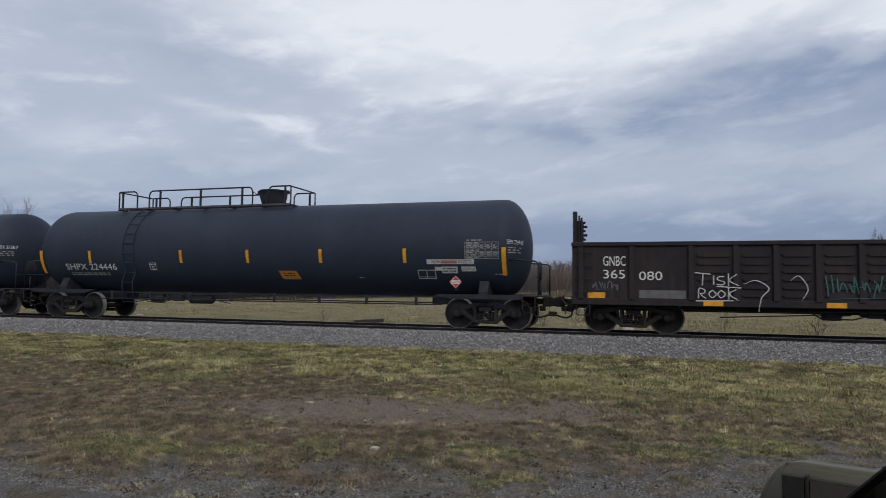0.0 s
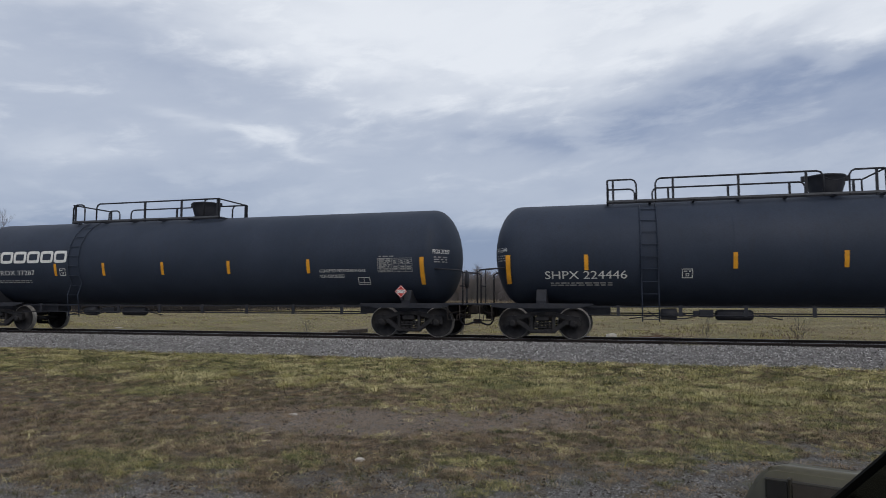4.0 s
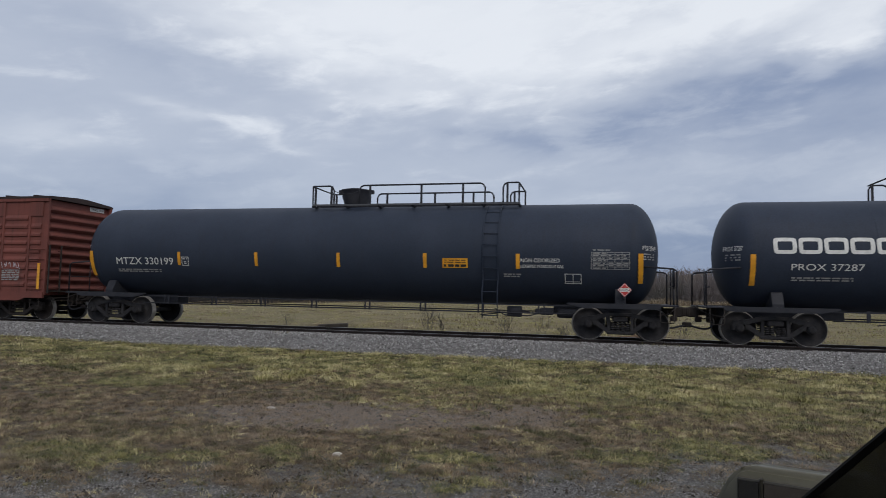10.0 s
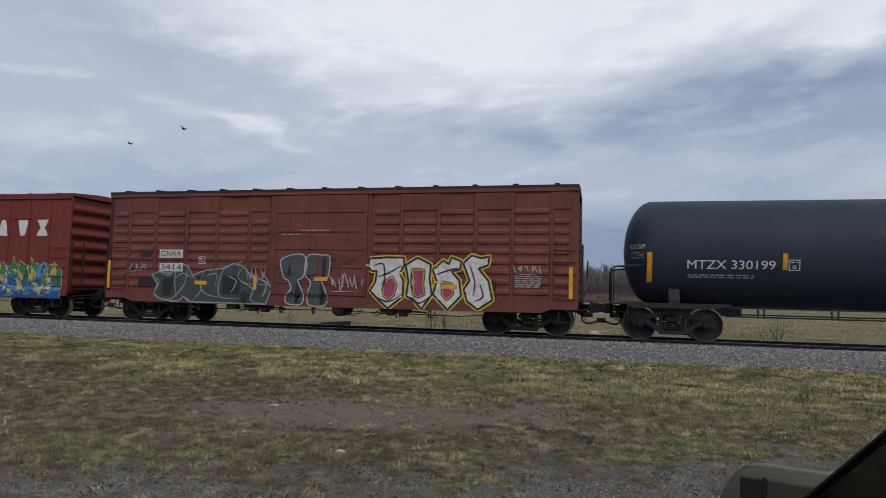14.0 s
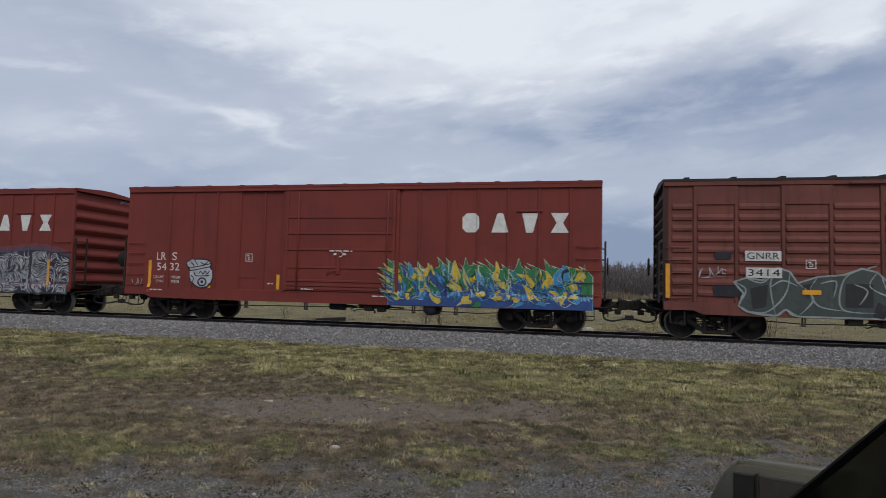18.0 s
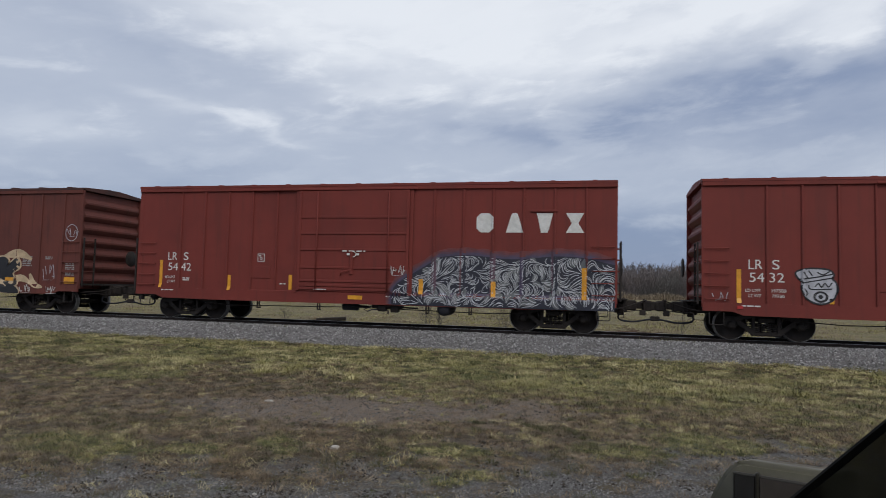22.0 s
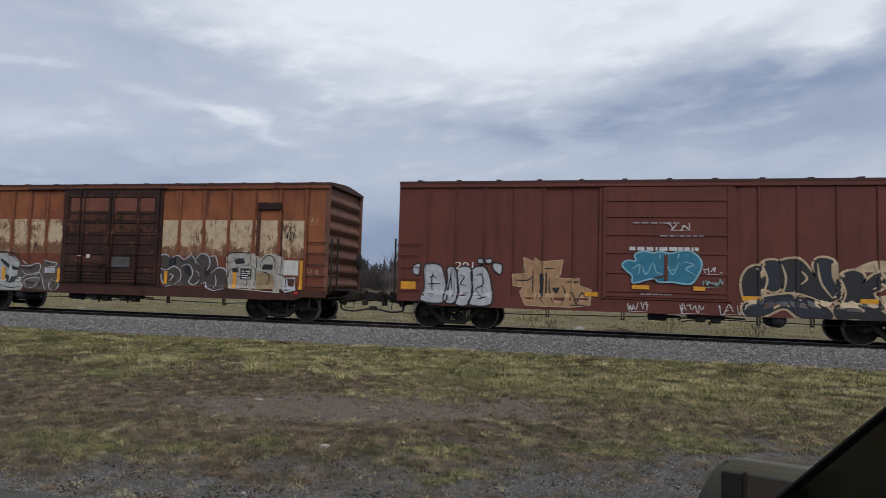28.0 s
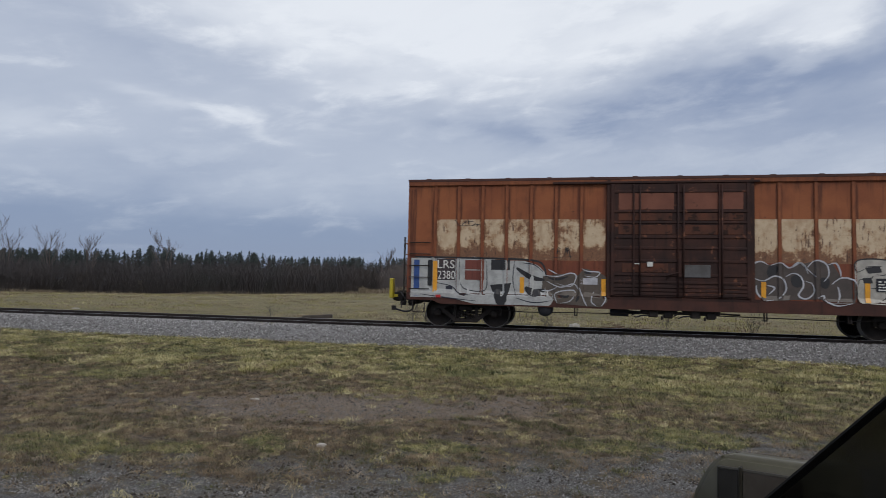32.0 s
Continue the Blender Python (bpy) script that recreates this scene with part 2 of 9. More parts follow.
def ground_mat():
    """Short winter grass, bare earth and worn gravel, patch by patch."""
    m = bpy.data.materials.new("winter_ground")
    m.use_nodes = True
    k = Nodes(m.node_tree)
    co = k.n("TexCoord").outputs["Object"]
    x, y, z = k.n("SeparateXYZ", Vector=co).outputs
    n1 = k.noise(co, 0.5, 5.0, 0.6)
    n2 = k.noise(co, 2.6, 6.0, 0.65)
    n3 = k.noise(co, 14.0, 5.0, 0.7)
    n4 = k.noise(co, 70.0, 3.0, 0.7)
    grass = k.mix(k.ramp(n2, 0.3, 0.7), (0.050, 0.046, 0.020), (0.115, 0.098, 0.048))
    grass = k.mix(k.ramp(n3, 0.4, 0.7, 0.0, 0.7), grass, (0.050, 0.042, 0.026))
    earth = k.mix(k.ramp(n3, 0.3, 0.7), (0.030, 0.023, 0.017), (0.145, 0.110, 0.080))
    earth = k.mix(k.ramp(n4, 0.50, 0.62, 0.0, 0.8), earth, (0.23, 0.178, 0.130))
    # near-black flecks stand for the dark gaps between clumps
    earth = k.mix(k.ramp(k.noise(co, 30.0, 4.0, 0.7), 0.50, 0.60, 0.0, 0.85), earth, (0.022, 0.016, 0.012))
    gravel = k.mix(k.ramp(n4, 0.42, 0.62), (0.060, 0.056, 0.053), (0.215, 0.208, 0.203))
    gravel = k.mix(k.ramp(n3, 0.52, 0.68, 0.0, 0.7), gravel, (0.070, 0.060, 0.050))
    # green strip by the track, thin trodden turf and gravel towards the lane
    wave = k.math("ADD", k.math("MULTIPLY", k.math("SUBTRACT", n1, 0.5), 5.0), k.math("MULTIPLY", k.math("SUBTRACT", n2, 0.5), 3.0))
    yy = k.math("ADD", y, wave)
    turf = k.ramp(k.math("MULTIPLY_ADD", k.math("MAXIMUM", x, 0.0), 0.45, yy), 7.6, 10.5)
    px, py = k.math("DIVIDE", k.math("ADD", x, 2.7), 3.3), k.math("DIVIDE", k.math("SUBTRACT", k.math("MULTIPLY_ADD", x, -0.22, yy), 9.1), 1.15)
    worn = k.ramp(k.math("ADD", k.math("MULTIPLY", px, px), k.math("MULTIPLY", py, py)), 1.25, 0.55)
    lane = k.ramp(k.math("MULTIPLY_ADD", x, -0.41, yy), 7.35, 6.55)
    col = k.mix(turf, k.mix(k.ramp(n2, 0.42, 0.6), earth, k.mix(0.5, grass, earth)), grass)
    col = k.mix(k.math("MULTIPLY", worn, 0.85), col, k.mix(k.ramp(n4, 0.38, 0.66), (0.085, 0.062, 0.046), (0.36, 0.276, 0.205)))
    col = k.mix(k.math("MULTIPLY", lane, k.ramp(n2, 0.62, 0.48)), col, gravel)
    far = k.ramp(y, 22.0, 26.0)
    straw = k.mix(k.ramp(n2, 0.3, 0.7), (0.150, 0.122, 0.058), (0.235, 0.188, 0.098))
    straw = k.mix(k.ramp(n1, 0.42, 0.62, 0.0, 0.6), straw, (0.105, 0.105, 0.040))
    col = k.mix(far, col, straw)
    b = k.n("BsdfPrincipled", Roughness=0.95)
    k.t.links.new(col, b.inputs["Base Color"])
    hgt = k.math("ADD", k.math("MULTIPLY", n3, 0.7), k.math("MULTIPLY", n4, 0.5))
    k.t.links.new(k.bump(hgt, 1.0, 0.06), b.inputs["Normal"])
    k.t.links.new(b.outputs[0], k.n("OutputMaterial").inputs[0])
    return m


GROUND = ground_mat()


# ---- mesh building ----
class M:
    """Corners and faces of one mesh."""

    def __init__(self):
        self.v, self.f, self.s = [], [], []

    def add(self, verts, faces, smooth=False):
        o = len(self.v)
        self.v += [tuple(p) for p in verts]
        self.f += [tuple(o + i for i in f) for f in faces]
        self.s += [smooth] * len(faces)
        return self

    def box(self, x0, x1, y0, y1, z0, z1, bev=0.0):
        x0, x1, y0, y1, z0, z1 = min(x0, x1), max(x0, x1), min(y0, y1), max(y0, y1), min(z0, z1), max(z0, z1)
        b = min(bev, (x1 - x0) * 0.3, (y1 - y0) * 0.3, (z1 - z0) * 0.3)
        if b <= 0:
            vs = [(x, y, z) for z in (z0, z1) for y in (y0, y1) for x in (x0, x1)]
            return self.add(vs, [(0, 2, 3, 1), (4, 5, 7, 6), (0, 1, 5, 4), (2, 6, 7, 3), (0, 4, 6, 2), (1, 3, 7, 5)])
        bm = bmesh.new()
        bmesh.ops.create_cube(bm, size=1.0)
        for v in bm.verts:
            v.co = (x0 if v.co.x < 0 else x1, y0 if v.co.y < 0 else y1, z0 if v.co.z < 0 else z1)
        bmesh.ops.bevel(bm, geom=bm.edges[:], offset=b, segments=1, affect="EDGES")
        bm.verts.index_update()
        self.add([v.co for v in bm.verts], [[v.index for v in f.verts] for f in bm.faces])
        bm.free()
        return self

    def rod(self, p, q, r, n=8, r2=None, caps=True):
        p, q = Vector(p), Vector(q)
        w = (q - p).normalized()
        a = w.orthogonal().normalized()
        b = w.cross(a)
        r2 = r if r2 is None else r2
        vs = [c + (a * math.cos(2 * math.pi * i / n) + b * math.sin(2 * math.pi * i / n)) * rr for c, rr in ((p, r), (q, r2)) for i in range(n)]
        self.add(vs, [(i, (i + 1) % n, n + (i + 1) % n, n + i) for i in range(n)], True)
        if caps:
            o = len(self.v) - 2 * n
            self.f += [tuple(o + i for i in reversed(range(n))), tuple(o + n + i for i in range(n))]
            self.s += [False, False]
        return self

    def tube(self, pts, r, n=6):
        """A pipe bent along the points."""
        pts = [Vector(p) for p in pts]
        rings, a = [], None
        for i, p in enumerate(pts):
            d = (pts[min(i + 1, len(pts) - 1)] - pts[max(i - 1, 0)]).normalized()
            a = d.orthogonal() if a is None else a - d * a.dot(d)
            a.normalize()
            b = d.cross(a)
            rings.append([p + (a * math.cos(2 * math.pi * j / n) + b * math.sin(2 * math.pi * j / n)) * r for j in range(n)])
        fs = [(i * n + j, i * n + (j + 1) % n, (i + 1) * n + (j + 1) % n, (i + 1) * n + j) for i in range(len(pts) - 1) for j in range(n)]
        self.add([v for ring in rings for v in ring], fs + [tuple(reversed(range(n)))] + [tuple((len(pts) - 1) * n + j for j in range(n))], True)
        return self

    def lathe(self, prof, axis="x", at=(0, 0, 0), n=24, smooth=True, caps=True):
        """Turn (along, radius) pairs about an axis."""
        vs = []
        for a, r in prof:
            for j in range(n):
                c, s = r * math.cos(2 * math.pi * j / n), r * math.sin(2 * math.pi * j / n)
                p = {"x": (a, c, s), "y": (s, a, c), "z": (c, s, a)}[axis]
                vs.append((p[0] + at[0], p[1] + at[1], p[2] + at[2]))
        fs = [(i * n + j, i * n + (j + 1) % n, (i + 1) * n + (j + 1) % n, (i + 1) * n + j) for i in range(len(prof) - 1) for j in range(n)]
        ends = [tuple(reversed(range(n))), tuple((len(prof) - 1) * n + j for j in range(n))] if caps else []
        return self.add(vs, fs + ends, smooth)

    def slab(self, poly, y0, y1):
        """A flat shape in x and z, thick along y."""
        n = len(poly)
        vs = [(x, y, z) for y in (y0, y1) for x, z in poly]
        return self.add(vs, [tuple(range(n)), tuple(n + i for i in reversed(range(n)))] + [(i, n + i, n + (i + 1) % n, (i + 1) % n) for i in range(n)])

    def bar(self, p, q, w, y0, y1):
        """A flat bar from p to q in x and z."""
        (x0, z0), (x1, z1) = p, q
        l = math.hypot(x1 - x0, z1 - z0)
        nx, nz = -(z1 - z0) / l * w / 2, (x1 - x0) / l * w / 2
        return self.slab([(x0 + nx, z0 + nz), (x0 - nx, z0 - nz), (x1 - nx, z1 - nz), (x1 + nx, z1 + nz)], y0, y1)

    def mesh(self, name, material, weld=False):
        me = bpy.data.meshes.new(name)
        me.from_pydata(self.v, [], self.f)
        me.polygons.foreach_set("use_smooth", self.s)
        bm = bmesh.new()
        bm.from_mesh(me)
        if weld:
            bmesh.ops.remove_doubles(bm, verts=bm.verts[:], dist=0.0004)
        elif len(bm.faces) < 4000:
            bmesh.ops.recalc_face_normals(bm, faces=bm.faces[:])
        bm.to_mesh(me)
        bm.free()
        me.materials.append(material)
        return me


def part(name, m, material, parent=None, label="", at=None):
    """One mesh object, under its thing."""
    ob = new(name, m if isinstance(m, bpy.types.Mesh) else m.mesh(name, material))
    ob.parent = parent
    if at:
        ob.location = at
    return tagged(ob, label) if label else ob


def thing(name, label, category, group="", kind="", at=(0, 0, 0)):
    ob = new(name)
    ob.empty_display_size = 0.3
    ob.location = at
    return tagged(ob, label, category, group, kind)


# ---- ground and track ----
YC = 19.77          # the track's middle; the rail's top is z = 0
GAUGE = 0.7525
GZ = -0.45          # the grass


def land(x, y):
    """Height of the ground sheet."""
    def step(v, a, b):
        t = min(1, max(0, (v - a) / (b - a)))
        return t * t * (3 - 2 * t)
    z = GZ + 0.05 * noise.noise(Vector((x * 0.25, y * 0.25, 3.0))) + 0.018 * noise.noise(Vector((x * 1.3, y * 1.3, 5.0)))
    z -= 1.35 * step(y, 30, 110) * step(-x, 20, 90)
    z += 0.25 * step(y, 60, 160) * step(x, -30, 20)
    return z


def build_ground():
    def steps(stops):
        out = []
        for a, b, d in stops:
            n = max(1, round((b - a) / d))
            out += [a + (b - a) * i / n for i in range(n)]
        return out + [stops[-1][1]]
    xs = steps([(-1500, -200, 160), (-200, -40, 8), (-40, -14, 1.0), (-14, 12, 0.25), (12, 40, 1.0), (40, 200, 8), (200, 1500, 160)])
    ys = steps([(-1500, -100, 200), (-100, -4, 8), (-4, 3, 0.5), (3, 17, 0.2), (17, 40, 1.0), (40, 250, 6), (250, 3000, 220)])
    m = M()
    nx = len(xs)
    m.add([(x, y, land(x, y)) for y in ys for x in xs],
          [(j * nx + i, j * nx + i + 1, (j + 1) * nx + i + 1, (j + 1) * nx + i) for j in range(len(ys) - 1) for i in range(nx - 1)], True)
    me = m.mesh("ground", GROUND)
    tagged(new("ground", me), "short winter grass, bare earth and worn gravel", "ground", kind="structure")


build_ground()


def build_track():
    track = thing("railroad_track", "single track with brown steel rails on grey ballast", "railroad track", kind="structure", at=(0, YC, 0))
    x0, x1 = -400, 300
    # ballast bed
    prof = [(-3.3, GZ - 0.06), (-2.55, -0.27), (-1.75, -0.12), (-0.86, -0.10), (-0.64, -0.15), (0.64, -0.15), (0.86, -0.10), (1.75, -0.12), (2.55, -0.27), (3.3, GZ - 0.06)]
    xs = [x0 + i * 7 for i in range(0, 49)] + [-57 + i * 0.5 for i in range(0, 180)] + [34 + i * 7 for i in range(39)]
    m = M()
    rng = random.Random(4)
    vs = []
    for x in xs:
        for y, z in prof:
            vs.append((x, y + rng.uniform(-0.12, 0.12) * (abs(y) > 1.7), z + rng.uniform(-0.030, 0.002)))
    n = len(prof)
    m.add(vs, [(i * n + j, (i + 1) * n + j, (i + 1) * n + j + 1, i * n + j + 1) for i in range(len(xs) - 1) for j in range(n - 1)])
    part("ballast_bed", m, BALLAST, track, "grey crushed stone bed")
    section = [(-0.037, 0), (0.037, 0), (0.037, -0.035), (0.010, -0.050), (0.010, -0.145), (0.07, -0.160), (0.07, -0.172), (-0.07, -0.172), (-0.07, -0.160), (-0.010, -0.145), (-0.010, -0.050), (-0.037, -0.035)]
    for s in (-1, 1):
        m = M()
        k = len(section)
        m.add([(x, s * GAUGE + y, z - 0.003) for x in (x0, x1) for y, z in section], [(j, (j + 1) % k, k + (j + 1) % k, k + j) for j in range(k)])
        r = part("rail", m, RAIL, track)
        part("rail_head", M().box(x0, x1, s * GAUGE - 0.032, s * GAUGE + 0.032, -0.003, 0.0), RAILTOP, r, "shiny running surface")
    tie = M().box(-0.115, 0.115, -1.3, 1.3, -0.33, -0.168, 0.012).mesh("tie", TIE)
    for i in range(168):
        part("tie", tie, None, track, at=(-56 + i * 0.52, 0, 0))
    far = M()
    for i in range(120):
        far.box(-57 - i * 0.52 - 0.11, -57 - i * 0.52 + 0.11, -1.3, 1.3, -0.33, -0.168)
        far.box(32 + i * 0.52 - 0.11, 32 + i * 0.52 + 0.11, -1.3, 1.3, -0.33, -0.168)
    tagged(part("far_ties", far, TIE, track), kind="stuff")
    # loose stones
    rng = np.random.default_rng(7)
    base = np.array([(1, 0, 0), (-1, 0, 0), (0, 1, 0), (0, -1, 0), (0, 0, 1), (0, 0, -1)], float)
    faces = np.array([(0, 2, 4), (2, 1, 4), (1, 3, 4), (3, 0, 4), (2, 0, 5), (1, 2, 5), (3, 1, 5), (0, 3, 5)])
    cnt = 62000
    px = np.where(rng.random(cnt) < 0.85, rng.uniform(-32, 16, cnt), rng.uniform(-62, 32, cnt))
    py = -rng.uniform(0.0, 3.35, cnt) ** 1.0
    back = rng.random(cnt) < 0.12
    py = np.where(back, -py, py)
    pz = np.interp(np.abs(py), [0, 0.64, 0.86, 1.75, 2.55, 3.3], [-0.145, -0.145, -0.10, -0.115, -0.265, GZ - 0.01])
    size = rng.uniform(0.011, 0.034, cnt)
    vs = base[None] * size[:, None, None] * rng.uniform(0.55, 1.3, (cnt, 6, 1)) + rng.normal(0, 0.006, (cnt, 6, 3))
    ang = rng.uniform(0, 6.28, cnt)
    c, s = np.cos(ang)[:, None], np.sin(ang)[:, None]
    vx, vy = vs[..., 0] * c - vs[..., 1] * s, vs[..., 0] * s + vs[..., 1] * c
    vs = np.stack([vx + px[:, None], vy + py[:, None], vs[..., 2] * 0.8 + pz[:, None] + 0.008], -1).reshape(-1, 3)
    fs = (faces[None] + 6 * np.arange(cnt)[:, None, None]).reshape(-1, 3)
    me = bpy.data.meshes.new("ballast_stones")
    me.from_pydata(vs.tolist(), [], fs.tolist())
    me.materials.append(STONES)
    tagged(part("ballast_stones", me, None, track, "loose grey crushed stone"), kind="stuff")


build_track()

# ---- rolling stock: running gear ----
def wheel_profile(r):
    return [(-0.07, r * 0.88), (-0.07, r + 0.026), (-0.045, r + 0.026), (-0.030, r), (0.065, r - 0.006), (0.07, r * 0.9), (0.03, r * 0.86), (0.01, r * 0.55), (0.03, r * 0.30), (0.09, r * 0.26), (0.09, 0.09)]


GEAR = {}


def gear_meshes(r, wb):
    key = (r, wb)
    if key in GEAR:
        return GEAR[key]
    iron = DUSTY if wb == 1.74 else GRIME
    plate = DUSTY if wb == 1.74 else WHEEL
    axle = M().lathe([(-1.12, 0.055), (-1.12, 0.085), (-0.86, 0.085), (-0.80, 0.075), (0.80, 0.075), (0.86, 0.085), (1.12, 0.085), (1.12, 0.055)], "y", n=14)
    wheel = M().lathe([(a, q) for a, q in wheel_profile(r)[4:]] + [(-0.07, 0.09), (-0.07, r * 0.88), (-0.07, r - 0.006), (0.065, r - 0.006)], "y", n=36, caps=False)
    rim = M().lathe([(-0.072, r * 0.93), (-0.072, r + 0.026), (-0.045, r + 0.026), (-0.030, r), (0.066, r - 0.004), (0.0735, r * 0.992), (0.0735, r * 0.972), (0.06, r * 0.965), (-0.072, r * 0.93)], "y", n=48, caps=False)
    cap = M().lathe([(0.0, 0.10), (0.03, 0.10), (0.045, 0.075), (0.045, 0.02)], "y", n=12)
    for i in range(3):
        a = 2 * math.pi * i / 3
        cap.rod((0.05 * math.cos(a), 0.03, 0.05 * math.sin(a)), (0.05 * math.cos(a), 0.065, 0.05 * math.sin(a)), 0.016, 6)
    h = wb / 2
    f = M()
    a, b = -0.065, 0.065
    for s in (-1, 1):
        f.slab([(s * (h + 0.20), 0.10), (s * (h + 0.17), 0.20), (s * (h - 0.05), 0.225), (s * (h - 0.20), 0.20), (s * (h - 0.21), -0.02), (s * (h - 0.14), -0.04), (s * (h - 0.12), 0.09), (s * (h + 0.11), 0.09), (s * (h + 0.12), -0.05), (s * (h + 0.19), -0.05)], a, b)
        f.bar((s * (h - 0.10), 0.16), (s * 0.30, 0.27), 0.12, a - 0.01, b + 0.01)
        f.bar((s * (h - 0.19), 0.06), (s * 0.30, -0.22), 0.12, a - 0.01, b + 0.01)
        f.bar((s * 0.315, -0.24), (s * 0.315, 0.28), 0.085, a, b)
    f.box(-0.36, 0.36, a - 0.015, b + 0.015, 0.22, 0.32, 0.02)
    f.box(-0.37, 0.37, a - 0.02, b + 0.02, -0.28, -0.19, 0.02)
    bolster = M().box(-0.20, 0.20, -1.12, 1.12, 0.07, 0.21, 0.03)
    spring = M()
    for i in range(5):
        z = -0.175 + i * 0.05
        spring.lathe([(z - 0.017, 0.055), (z - 0.010, 0.066), (z + 0.010, 0.066), (z + 0.017, 0.055)], "z", n=10)
    box = M().lathe([(-0.06, 0.115), (0.05, 0.115), (0.06, 0.09)], "y", n=14)
    shoe = M().slab([(0, -0.15), (0.05, -0.16), (0.10, 0.02), (0.05, 0.17), (0, 0.15)], -0.05, 0.05)
    GEAR[key] = dict(axle=axle.mesh("axle", iron), wheel=wheel.mesh("wheel", plate), rim=rim.mesh("rim", TREAD), cap=cap.mesh("end_cap", iron),
                     frame=f.mesh("side_frame", iron), bolster=bolster.mesh("bolster", iron), spring=spring.mesh("spring", iron), box=box.mesh("bearing_box", iron), shoe=shoe.mesh("brake_shoe", iron))
    return GEAR[key]


TURNING = []        # wheelsets with their radius


def truck(car, x, r, wb):
    g = gear_meshes(r, wb)
    part("bolster", g["bolster"], None, car, at=(x, 0, r))
    for s in (-1, 1):
        fr = part("side_frame", g["frame"], None, car, at=(x, s * 1.0, r))
        for i in (-0.20, -0.07, 0.07, 0.20):
            part("spring", g["spring"], None, fr, at=(i, -s * -0.02, 0.0))
        for i in (-1, 1):
            part("bearing_box", g["box"], None, fr, at=(i * wb / 2, s * 0.02, 0))
    for i in (-1, 1):
        ws = part("wheelset", g["axle"], None, car, "steel axle with two wheels", at=(x + i * wb / 2, 0, r))
        for s in (-1, 1):
            w = part("wheel", g["wheel"], None, ws, at=(0, s * GAUGE, 0))
            rm = part("rim", g["rim"], None, ws, "bright worn tread", at=(0, s * GAUGE, 0))
            cp = part("end_cap", g["cap"], None, ws, at=(0, s * 1.10, 0))
            if s < 0:
                for o in (w, rm, cp):
                    o.rotation_euler = (0, 0, math.pi)
        TURNING.append((ws, r))


def spline3(pts, steps=4):
    """A smooth path through points in space."""
    out = []
    for i in range(len(pts) - 1):
        p = [Vector(pts[min(max(i + k, 0), len(pts) - 1)]) for k in (-1, 0, 1, 2)]
        for j in range(steps):
            t = j / steps
            out.append(0.5 * (2 * p[1] + (p[2] - p[0]) * t + (2 * p[0] - 5 * p[1] + 4 * p[2] - p[3]) * t * t + (3 * p[1] - p[0] - 3 * p[2] + p[3]) * t ** 3))
    return out + [Vector(pts[-1])]


# how far the coupler reaches past each car's end, by the end's place in the train
REACH = {-48.06: 1.13, -45.8: 1.13, -30.5: 1.16, -28.18: 1.16, -12.88: 1.11, -10.66: 1.11, 4.65: 0.83, 6.3: 0.83, 21.82: 0.64, 23.1: 0.64,
         42.1: 0.75, 43.6: 0.75, 62.3: 0.60, 63.5: 0.60, 81.85: 0.68, 83.2: 0.68}


